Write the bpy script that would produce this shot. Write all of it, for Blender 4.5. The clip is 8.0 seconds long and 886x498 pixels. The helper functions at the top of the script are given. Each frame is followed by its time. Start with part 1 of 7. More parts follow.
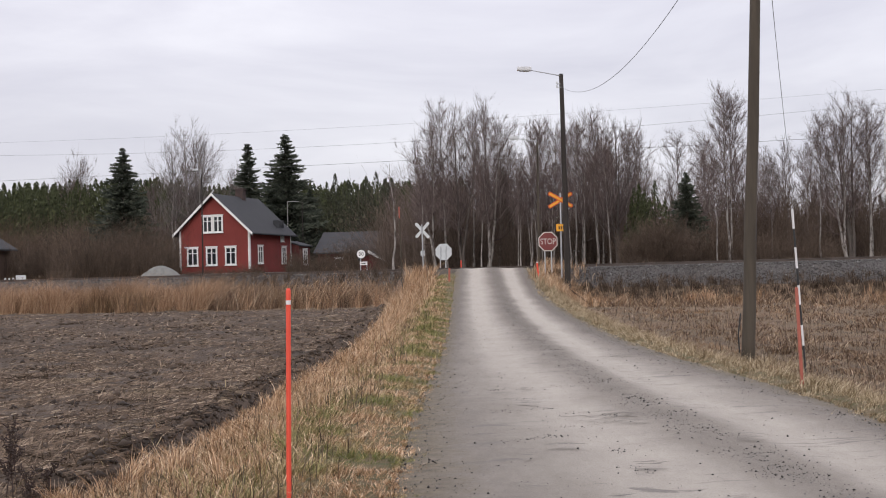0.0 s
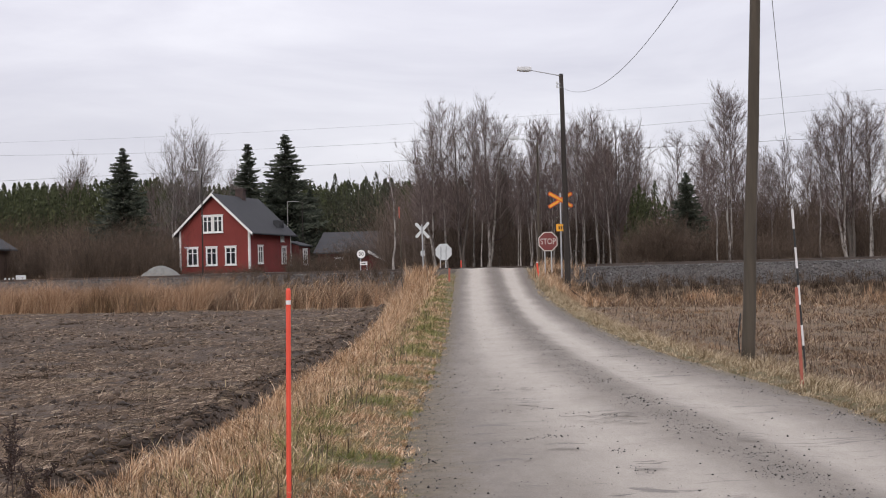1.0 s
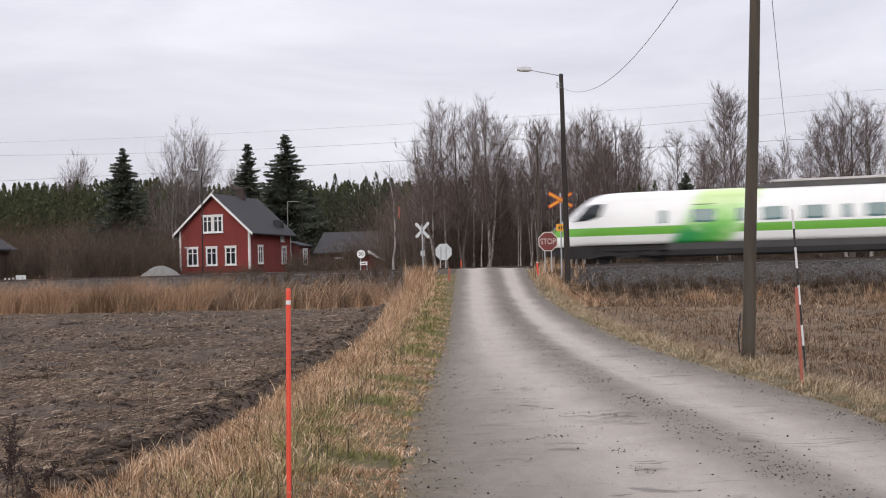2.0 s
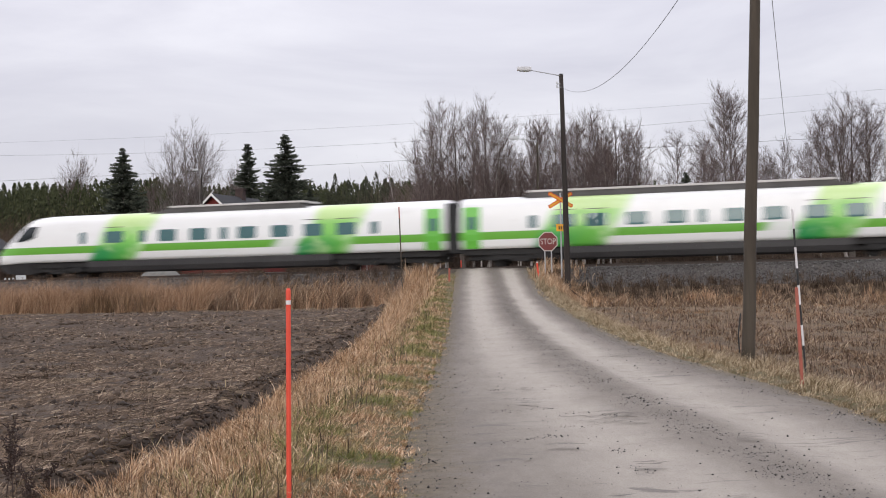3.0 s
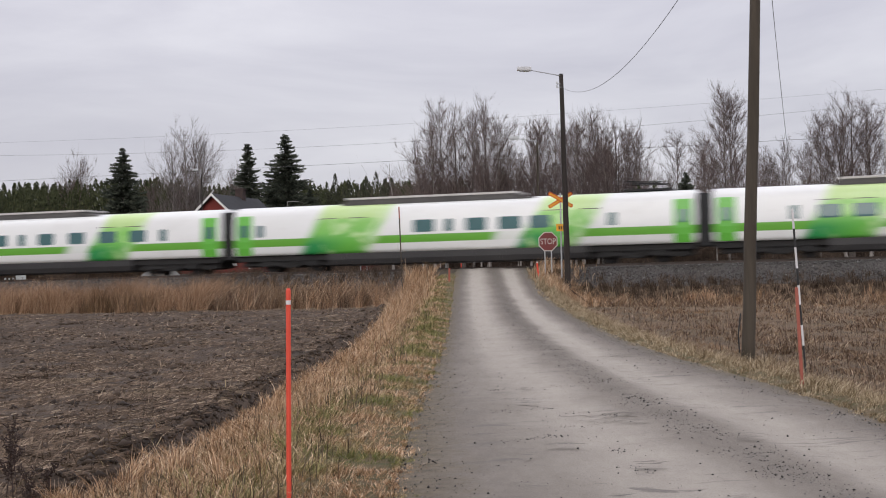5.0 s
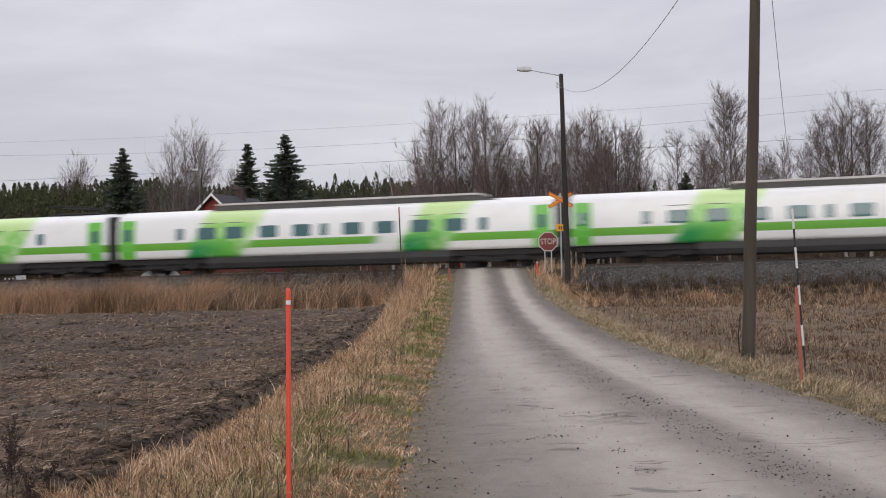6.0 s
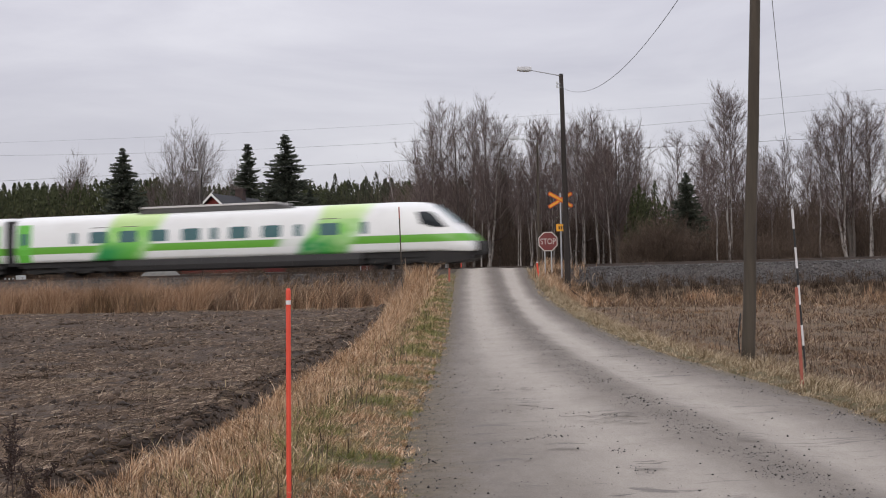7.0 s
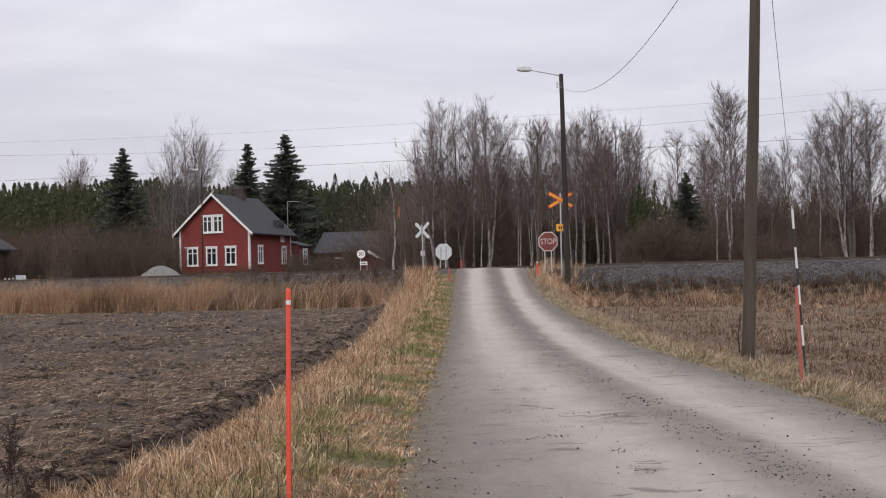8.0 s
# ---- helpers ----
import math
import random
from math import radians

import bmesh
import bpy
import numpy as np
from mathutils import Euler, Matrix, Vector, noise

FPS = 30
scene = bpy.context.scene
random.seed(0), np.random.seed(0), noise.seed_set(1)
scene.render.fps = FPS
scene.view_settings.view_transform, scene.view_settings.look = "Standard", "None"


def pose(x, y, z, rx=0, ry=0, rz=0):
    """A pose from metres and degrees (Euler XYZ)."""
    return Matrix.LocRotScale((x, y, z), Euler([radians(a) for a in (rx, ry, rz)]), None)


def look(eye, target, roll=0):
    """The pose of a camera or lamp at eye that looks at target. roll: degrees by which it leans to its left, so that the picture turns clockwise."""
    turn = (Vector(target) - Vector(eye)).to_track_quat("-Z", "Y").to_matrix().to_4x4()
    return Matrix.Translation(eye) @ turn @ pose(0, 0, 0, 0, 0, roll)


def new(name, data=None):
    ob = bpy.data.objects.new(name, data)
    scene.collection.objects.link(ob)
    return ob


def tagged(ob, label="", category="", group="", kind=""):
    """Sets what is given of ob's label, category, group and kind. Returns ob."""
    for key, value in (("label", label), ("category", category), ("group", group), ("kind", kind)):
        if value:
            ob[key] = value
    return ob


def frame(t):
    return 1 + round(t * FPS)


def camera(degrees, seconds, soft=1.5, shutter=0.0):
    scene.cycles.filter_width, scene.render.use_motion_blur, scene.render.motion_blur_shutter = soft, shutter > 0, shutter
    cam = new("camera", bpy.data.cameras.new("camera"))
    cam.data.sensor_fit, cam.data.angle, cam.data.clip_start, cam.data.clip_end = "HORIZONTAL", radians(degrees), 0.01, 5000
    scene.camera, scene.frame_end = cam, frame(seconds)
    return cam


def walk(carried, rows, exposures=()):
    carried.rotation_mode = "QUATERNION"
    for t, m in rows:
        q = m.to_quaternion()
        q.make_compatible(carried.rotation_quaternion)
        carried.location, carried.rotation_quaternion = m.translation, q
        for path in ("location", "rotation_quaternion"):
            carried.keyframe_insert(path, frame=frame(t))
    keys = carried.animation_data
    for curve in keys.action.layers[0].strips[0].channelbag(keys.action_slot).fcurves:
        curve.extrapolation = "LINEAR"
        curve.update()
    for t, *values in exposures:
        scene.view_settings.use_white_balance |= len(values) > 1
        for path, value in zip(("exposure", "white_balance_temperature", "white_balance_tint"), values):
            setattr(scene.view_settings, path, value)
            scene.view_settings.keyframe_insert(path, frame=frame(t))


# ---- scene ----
cam = camera(38.0, 8.0, soft=1.05, shutter=0.5)
EYE = Vector((0.0, 0.0, 1.6))
PITCH = 1.283
view = look(EYE, EYE + Vector((0, math.cos(radians(PITCH)), math.sin(radians(PITCH)))), roll=-1.43)
walk(cam, [(0.0, view), (8.0, view)], exposures=[(0.0, 0.03), (1.7, 0.03), (3.5, -0.05), (4.5, -0.18), (5.8, -0.26), (7.0, -0.24), (7.5, -0.16), (8.0, -0.08)])

# ---- overcast sky and a veiled sun ----
SUN_ELEVATION, SUN_AZIMUTH = radians(24), radians(200)
world = bpy.data.worlds.new("overcast_sky")
scene.world = world
world.use_nodes = True
wn, wl = world.node_tree.nodes, world.node_tree.links
wn.clear()


def wnode(kind, **inputs):
    nd = wn.new(kind)
    for key, value in inputs.items():
        nd.inputs[key].default_value = value
    return nd


coords = wnode("ShaderNodeTexCoord")
split = wnode("ShaderNodeSeparateXYZ")
wl.new(coords.outputs["Generated"], split.inputs[0])
# an overcast sky is about three times brighter overhead than at the horizon
lift = wn.new("ShaderNodeMapRange")
lift.inputs["From Min"].default_value, lift.inputs["From Max"].default_value = 0.12, 1.0
lift.inputs["To Min"].default_value, lift.inputs["To Max"].default_value = 0.73, 1.56
wl.new(split.outputs["Z"], lift.inputs["Value"])
stretch = wn.new("ShaderNodeMapping")
stretch.inputs["Scale"].default_value = (1.0, 1.0, 4.5)
wl.new(coords.outputs["Generated"], stretch.inputs["Vector"])
clouds = wnode("ShaderNodeTexNoise", Scale=3.2, Detail=6.0, Roughness=0.55, Distortion=0.35)
wl.new(stretch.outputs[0], clouds.inputs["Vector"])
tone = wn.new("ShaderNodeValToRGB")
tone.color_ramp.elements[0].position, tone.color_ramp.elements[0].color = 0.34, (0.825, 0.80, 0.905, 1)
tone.color_ramp.elements[1].position, tone.color_ramp.elements[1].color = 0.68, (1.06, 1.035, 1.12, 1)
wl.new(clouds.outputs["Fac"], tone.inputs["Fac"])
veil = wn.new("ShaderNodeVectorMath")
veil.operation = "SCALE"
wl.new(tone.outputs["Color"], veil.inputs[0])
wl.new(lift.outputs[0], veil.inputs["Scale"])
sky = wn.new("ShaderNodeTexSky")
sky.sky_type, sky.sun_disc = "NISHITA", False
sky.sun_elevation, sky.sun_rotation = SUN_ELEVATION, SUN_AZIMUTH
grey_bg = wn.new("ShaderNodeBackground")
wl.new(veil.outputs[0], grey_bg.inputs["Color"])
sky_bg = wnode("ShaderNodeBackground", Strength=0.012)
wl.new(sky.outputs[0], sky_bg.inputs["Color"])
both = wn.new("ShaderNodeAddShader")
wl.new(grey_bg.outputs[0], both.inputs[0])
wl.new(sky_bg.outputs[0], both.inputs[1])
wout = wn.new("ShaderNodeOutputWorld")
wl.new(both.outputs[0], wout.inputs["Surface"])

sun = new("sun", bpy.data.lights.new("sun", "SUN"))
sun.data.energy, sun.data.angle, sun.data.color = 0.95, radians(28), (1.0, 0.96, 0.90)
sun_way = Vector((math.sin(SUN_AZIMUTH) * math.cos(SUN_ELEVATION), math.cos(SUN_AZIMUTH) * math.cos(SUN_ELEVATION), math.sin(SUN_ELEVATION)))
sun.matrix_world = look(sun_way * 50, (0, 0, 0))


# ---- materials ----
def hexa(c):
    return (c[0], c[1], c[2], 1.0)


class Mat:
    """A node material with a principled shader and short ways to add to it."""

    def __init__(self, name, rough=0.8, metal=0.0, color=(0.5, 0.5, 0.5)):
        self.m = bpy.data.materials.new(name)
        self.m.use_nodes = True
        self.nodes, self.links = self.m.node_tree.nodes, self.m.node_tree.links
        self.b = self.nodes["Principled BSDF"]
        self.b.inputs["Roughness"].default_value = rough
        self.b.inputs["Metallic"].default_value = metal
        self.b.inputs["Base Color"].default_value = hexa(color)
        self.tc = None

    def coord(self, kind="Object", scale=(1, 1, 1)):
        if not self.tc:
            self.tc = self.nodes.new("ShaderNodeTexCoord")
        mp = self.nodes.new("ShaderNodeMapping")
        mp.inputs["Scale"].default_value = scale
        self.links.new(self.tc.outputs[kind], mp.inputs[0])
        return mp.outputs[0]

    def noise(self, scale, detail=4.0, rough=0.55, stretch=(1, 1, 1), kind="Object", distort=0.0):
        n = self.nodes.new("ShaderNodeTexNoise")
        n.inputs["Scale"].default_value, n.inputs["Detail"].default_value = scale, detail
        n.inputs["Roughness"].default_value, n.inputs["Distortion"].default_value = rough, distort
        self.links.new(self.coord(kind, stretch), n.inputs["Vector"])
        return n.outputs["Fac"]

    def ramp(self, fac, stops):
        r = self.nodes.new("ShaderNodeValToRGB")
        while len(r.color_ramp.elements) < len(stops):
            r.color_ramp.elements.new(0.5)
        for e, (p, c) in zip(r.color_ramp.elements, stops):
            e.position = p
            e.color = hexa(c) if not isinstance(c, (int, float)) else (c, c, c, 1)
        self.links.new(fac, r.inputs[0])
        return r.outputs["Color"]

    def mix(self, fac, a, b, blend="MIX"):
        x = self.nodes.new("ShaderNodeMix")
        x.data_type, x.blend_type = "RGBA", blend
        for sock, val in ((x.inputs[0], fac), (x.inputs[6], a), (x.inputs[7], b)):
            if isinstance(val, bpy.types.NodeSocket):
                self.links.new(val, sock)
            elif isinstance(val, (int, float)):
                sock.default_value = val
            else:
                sock.default_value = hexa(val)
        return x.outputs[2]

    def calc(self, op, a, b=0.0, c=None, clamp=False):
        x = self.nodes.new("ShaderNodeMath")
        x.operation, x.use_clamp = op, clamp
        for sock, val in zip(x.inputs, (a, b) if c is None else (a, b, c)):
            if isinstance(val, bpy.types.NodeSocket):
                self.links.new(val, sock)
            else:
                sock.default_value = val
        return x.outputs[0]

    def step(self, value, lo, hi):
        r = self.nodes.new("ShaderNodeMapRange")
        r.inputs["From Min"].default_value, r.inputs["From Max"].default_value = lo, hi
        self.links.new(value, r.inputs["Value"])
        return r.outputs[0]

    def axis(self, vec):
        s = self.nodes.new("ShaderNodeSeparateXYZ")
        self.links.new(vec, s.inputs[0])
        return s.outputs

    def random(self, island=True):
        if island:
            return self.nodes.new("ShaderNodeNewGeometry").outputs["Random Per Island"]
        return self.nodes.new("ShaderNodeObjectInfo").outputs["Random"]

    def attribute(self, name):
        a = self.nodes.new("ShaderNodeAttribute")
        a.attribute_name = name
        return a.outputs

    def color(self, sock):
        self.links.new(sock, self.b.inputs["Base Color"])
        return self

    def rough(self, sock):
        self.links.new(sock, self.b.inputs["Roughness"])
        return self

    def bump(self, height, strength=0.4, distance=0.02):
        n = self.nodes.new("ShaderNodeBump")
        n.inputs["Strength"].default_value, n.inputs["Distance"].default_value = strength, distance
        self.links.new(height, n.inputs["Height"])
        self.links.new(n.outputs[0], self.b.inputs["Normal"])
        return self


def worn(name, a, b, scale=3.0, rough=0.7, metal=0.0, stretch=(1, 1, 1), bump=0.2, fine=40.0):
    """Two tones in broad stains and a finer grain, with slight relief."""
    k = Mat(name, rough, metal)
    broad, grain = k.noise(scale, 5, 0.6, stretch), k.noise(fine, 3, 0.6, stretch)
    mid = tuple((p + q) / 2 for p, q in zip(a, b))
    k.color(k.mix(k.ramp(grain, [(0.3, 0.0), (0.7, 0.35)]), k.ramp(broad, [(0.3, a), (0.7, b)]), mid))
    k.bump(grain, bump, 0.01)
    return k.m


def blades(name, stops, rough=0.75, patch=0.0, patch_stops=None, patch_scale=0.5):
    """Dry plants: each blade takes its own tone; a second set of tones may come in patches."""
    k = Mat(name, rough)
    col = k.ramp(k.random(), stops)
    if patch_stops:
        col2 = k.ramp(k.random(), patch_stops)
        col = k.mix(k.ramp(k.noise(patch_scale, 3), [(patch, 0.0), (patch + 0.12, 1.0)]), col, col2)
    k.color(col)
    k.b.inputs["Specular IOR Level"].default_value = 0.2
    return k.m


M = {}


def make_materials():
    # the ground: verge, ploughed field, weedy field and woodland floor, mixed by what lies where
    k = Mat("ground_soil", 0.95)
    z = k.attribute("zones")
    red, green, blue = k.axis(z["Color"])[:3]
    soil = k.ramp(k.noise(0.8, 8, 0.72, (1, 0.7, 1)), [(0.34, (0.034, 0.023, 0.015)), (0.5, (0.082, 0.056, 0.037)), (0.66, (0.165, 0.118, 0.080))])
    soil = k.mix(k.ramp(k.noise(7, 6, 0.7, (1, 0.6, 1)), [(0.36, 0.6), (0.52, 0.0)]), soil, (0.032, 0.021, 0.014))
    soil = k.mix(k.ramp(k.noise(45, 4, 0.7, (1, 0.35, 1)), [(0.50, 0.0), (0.68, 0.6)]), soil, (0.15, 0.108, 0.074))
    verge = k.mix(k.ramp(k.noise(5, 4), [(0.4, 0.0), (0.6, 1.0)]), (0.185, 0.135, 0.072), (0.115, 0.105, 0.042))
    weedy = k.ramp(k.noise(3, 6, 0.65), [(0.3, (0.088, 0.060, 0.036)), (0.7, (0.20, 0.140, 0.080))])
    weedy = k.mix(k.ramp(k.noise(0.22, 4), [(0.46, 0.0), (0.6, 0.7)]), weedy, k.ramp(k.noise(12, 4, 0.7), [(0.35, (0.12, 0.075, 0.045)), (0.65, (0.30, 0.20, 0.12))]))
    wood = k.ramp(k.noise(0.7, 5), [(0.3, (0.045, 0.034, 0.026)), (0.7, (0.10, 0.078, 0.052))])
    col = k.mix(red, wood, verge)
    col = k.mix(green, col, soil)
    col = k.mix(blue, col, weedy)
    k.color(col).bump(k.noise(6, 8, 0.72), 1.0, 0.14)
    M["ground"] = k.m

    # gravel road: pale packed wheel tracks, darker loose stuff between them and at the sides
    k = Mat("gravel_road", 0.9)
    uv = k.axis(k.coord("UV"))
    wob = k.calc("MULTIPLY", k.calc("SUBTRACT", k.noise(0.35, 2), 0.5), 0.10)
    across = k.calc("ADD", uv[0], wob)
    lanes = k.ramp(across, [(0.0, 0.05), (0.05, 0.12), (0.13, 0.24), (0.20, 0.52), (0.27, 0.86), (0.35, 0.90), (0.405, 0.66), (0.45, 0.36), (0.505, 0.21), (0.56, 0.34), (0.62, 0.84), (0.70, 0.94), (0.77, 0.56), (0.86, 0.14), (1.0, 0.06)])
    mott = k.calc("ADD", lanes, k.calc("MULTIPLY", k.calc("SUBTRACT", k.noise(1.6, 6, 0.65, (1, 0.5, 1)), 0.5), 0.6), clamp=True)
    mott = k.calc("ADD", mott, k.calc("MULTIPLY", k.calc("SUBTRACT", k.noise(9, 5, 0.7, (1, 0.25, 1)), 0.5), 0.30), clamp=True)
    # towards the crossing the tracks contrast more and the gravel beside them darkens
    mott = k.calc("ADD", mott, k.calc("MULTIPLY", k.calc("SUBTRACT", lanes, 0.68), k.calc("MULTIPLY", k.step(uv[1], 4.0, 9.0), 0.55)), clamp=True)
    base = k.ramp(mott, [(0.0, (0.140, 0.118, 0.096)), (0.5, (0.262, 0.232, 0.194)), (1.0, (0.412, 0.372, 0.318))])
    grain = k.noise(70, 4, 0.75)
    base = k.mix(k.ramp(grain, [(0.30, 0.55), (0.50, 0.0)]), base, (0.10, 0.092, 0.085))
    base = k.mix(k.ramp(k.noise(110, 2, 0.5), [(0.60, 0.0), (0.72, 0.5)]), base, (0.42, 0.40, 0.385))
    marks = k.ramp(k.noise(1.5, 8, 0.72, (0.8, 2.3, 1), distort=0.9), [(0.56, 0.0), (0.62, 0.8)])
    marks = k.calc("MULTIPLY", marks, k.ramp(k.noise(0.28, 2), [(0.44, 0.0), (0.56, 1.0)]))
    marks = k.calc("MULTIPLY", marks, k.calc("SUBTRACT", 1.0, k.step(uv[1], 3.6, 5.6)))
    base = k.mix(marks, base, (0.115, 0.102, 0.09))
    rim = k.calc("ADD", k.calc("ABSOLUTE", k.calc("SUBTRACT", uv[0], 0.5)), k.calc("MULTIPLY", k.calc("SUBTRACT", k.noise(2.2, 6, 0.7), 0.5), 0.13))
    base = k.mix(k.ramp(rim, [(0.375, 0.0), (0.47, 0.9)]), base, k.ramp(k.noise(8, 4, 0.7), [(0.35, (0.075, 0.06, 0.035)), (0.65, (0.17, 0.135, 0.085))]))
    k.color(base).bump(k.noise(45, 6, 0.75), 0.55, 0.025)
    k.rough(k.ramp(marks, [(0.0, 0.92), (1.0, 0.72)]))
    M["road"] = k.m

    k = Mat("ballast", 0.92)
    k.color(k.mix(k.ramp(k.noise(0.6, 4), [(0.35, 0.0), (0.7, 0.5)]), k.ramp(k.noise(22, 5, 0.8), [(0.32, (0.040, 0.036, 0.033)), (0.5, (0.092, 0.085, 0.080)), (0.68, (0.17, 0.162, 0.155))]), (0.10, 0.078, 0.06)))
    k.bump(k.noise(16, 4, 0.8), 1.0, 0.08)
    M["ballast"] = k.m
    k = Mat("ballast_stone", 0.9)
    k.color(k.ramp(k.random(), [(0.0, (0.055, 0.049, 0.046)), (0.7, (0.105, 0.097, 0.092)), (0.96, (0.15, 0.142, 0.134)), (1.0, (0.26, 0.25, 0.24))]))
    M["stone"] = k.m
    k = Mat("loose_gravel", 0.9)
    k.color(k.ramp(k.random(), [(0.0, (0.018, 0.016, 0.015)), (0.7, (0.07, 0.064, 0.06)), (1.0, (0.20, 0.19, 0.18))]))
    M["pebble"] = k.m
    M["rail"] = worn("rusty_rail", (0.05, 0.038, 0.032), (0.10, 0.078, 0.068), 2, 0.55, 0.4)
    M["sleeper"] = worn("concrete_sleeper", (0.22, 0.21, 0.20), (0.32, 0.31, 0.29), 3, 0.9)

    straw = [(0.0, (0.115, 0.064, 0.036)), (0.3, (0.32, 0.190, 0.105)), (0.65, (0.56, 0.365, 0.215)), (1.0, (0.88, 0.69, 0.49))]
    green = [(0.0, (0.080, 0.092, 0.028)), (0.55, (0.20, 0.205, 0.072)), (0.85, (0.31, 0.28, 0.11)), (1.0, (0.48, 0.38, 0.19))]
    M["straw"] = blades("dry_grass", straw)
    M["pale_grass"] = blades("pale_roadside_grass", [(0.0, (0.12, 0.082, 0.045)), (0.3, (0.265, 0.195, 0.115)), (0.65, (0.405, 0.32, 0.205)), (1.0, (0.67, 0.56, 0.40))], patch=0.66, patch_stops=green, patch_scale=0.7)
    M["matted"] = blades("flattened_dry_grass", [(0.0, (0.14, 0.088, 0.052)), (0.4, (0.33, 0.215, 0.125)), (0.8, (0.56, 0.39, 0.24)), (1.0, (0.80, 0.62, 0.42))], patch=0.55, patch_stops=green, patch_scale=0.9)
    M["lawn"] = blades("green_and_dry_grass", straw, patch=0.44, patch_stops=green, patch_scale=0.8)
    M["reed"] = blades("dry_reed", [(0.0, (0.13, 0.075, 0.045)), (0.35, (0.30, 0.178, 0.105)), (0.7, (0.46, 0.295, 0.18)), (1.0, (0.64, 0.465, 0.31))],
                       patch=0.52, patch_stops=[(0.0, (0.08, 0.05, 0.032)), (0.6, (0.17, 0.105, 0.06)), (1.0, (0.36, 0.23, 0.12))], patch_scale=0.22)
    M["weed"] = blades("withered_weeds", [(0.0, (0.065, 0.038, 0.030)), (0.45, (0.172, 0.112, 0.070)), (0.8, (0.29, 0.20, 0.128)), (1.0, (0.50, 0.39, 0.28))],
                       patch=0.55, patch_stops=[(0.0, (0.20, 0.105, 0.05)), (0.6, (0.34, 0.19, 0.095)), (1.0, (0.45, 0.30, 0.17))], patch_scale=0.18)
    M["litter"] = blades("flattened_stalks", [(0.0, (0.040, 0.027, 0.018)), (0.5, (0.105, 0.072, 0.048)), (0.80, (0.185, 0.130, 0.088)), (0.95, (0.29, 0.215, 0.152)), (1.0, (0.50, 0.40, 0.29))],
                         patch=0.58, patch_stops=[(0.0, (0.062, 0.043, 0.025)), (0.6, (0.130, 0.095, 0.062)), (1.0, (0.33, 0.25, 0.165))], patch_scale=0.5)
    M["brush"] = blades("bare_brush", [(0.0, (0.033, 0.022, 0.018)), (0.5, (0.080, 0.056, 0.040)), (0.85, (0.138, 0.100, 0.068)), (1.0, (0.218, 0.166, 0.128))],
                        patch=0.56, patch_stops=[(0.0, (0.070, 0.038, 0.028)), (0.7, (0.134, 0.077, 0.051)), (1.0, (0.205, 0.128, 0.083))], patch_scale=0.08)
    M["willow"] = blades("red_brown_willow", [(0.0, (0.050, 0.035, 0.027)), (0.5, (0.100, 0.071, 0.053)), (1.0, (0.17, 0.125, 0.092))])
    M["undergrowth"] = blades("grove_undergrowth_twigs", [(0.0, (0.060, 0.043, 0.034)), (0.5, (0.125, 0.092, 0.072)), (1.0, (0.21, 0.160, 0.128))])
    M["twigs"] = blades("birch_twigs", [(0.0, (0.066, 0.047, 0.043)), (0.5, (0.138, 0.104, 0.095)), (1.0, (0.25, 0.20, 0.185))])
    M["grey_twigs"] = blades("pale_twigs", [(0.0, (0.10, 0.085, 0.08)), (0.5, (0.18, 0.155, 0.145)), (1.0, (0.30, 0.27, 0.25))])
    k = Mat("birch_bark", 0.85)
    k.color(k.mix(k.ramp(k.noise(2.2, 5, 0.7, (3, 3, 1)), [(0.45, 0.0), (0.6, 1.0)]), (0.30, 0.272, 0.245), (0.080, 0.064, 0.056)))
    M["birch"] = k.m
    M["dark_bark"] = worn("alder_bark", (0.06, 0.048, 0.042), (0.14, 0.118, 0.10), 2, 0.9)
    M["needles"] = blades("spruce_needles", [(0.0, (0.030, 0.036, 0.027)), (0.6, (0.064, 0.075, 0.055)), (1.0, (0.14, 0.15, 0.112))])
    M["far_spruce"] = blades("far_spruce_needles", [(0.0, (0.030, 0.034, 0.020)), (0.6, (0.050, 0.054, 0.032)), (1.0, (0.085, 0.086, 0.050))])
    M["pine"] = blades("pine_needles", [(0.0, (0.032, 0.038, 0.018)), (0.6, (0.058, 0.067, 0.030)), (1.0, (0.092, 0.100, 0.043))])

    # train
    M["dark_steel"] = worn("grimy_underframe", (0.010, 0.010, 0.011), (0.028, 0.026, 0.025), 1.5, 0.7, 0.1)
    M["skirt"] = worn("dark_grey_skirt", (0.016, 0.015, 0.016), (0.031, 0.029, 0.029), 0.8, 0.5)
    M["roof_grey"] = worn("dusty_roof_panel", (0.52, 0.50, 0.48), (0.68, 0.66, 0.63), 1.0, 0.6)
    M["louvre"] = worn("roof_louvre", (0.06, 0.058, 0.056), (0.12, 0.115, 0.11), 1.0, 0.7)
    M["rubber"] = worn("rubber_gangway", (0.012, 0.012, 0.013), (0.03, 0.03, 0.032), 3, 0.8)
    # teal glass, its base colour raised to stand in for the sky's reflection
    k = Mat("train_glass", 0.06, color=(0.035, 0.075, 0.082))
    k.color(k.ramp(k.noise(0.6, 2), [(0.3, (0.045, 0.12, 0.125)), (0.7, (0.09, 0.19, 0.195))]))
    M["train_glass"] = k.m
    M["door_green"] = worn("green_door_paint", (0.12, 0.46, 0.05), (0.15, 0.54, 0.07), 1.0, 0.35, bump=0.02)

    # buildings, poles, signs
    k = Mat("red_board_wall", 0.85)
    obj = k.axis(k.coord())
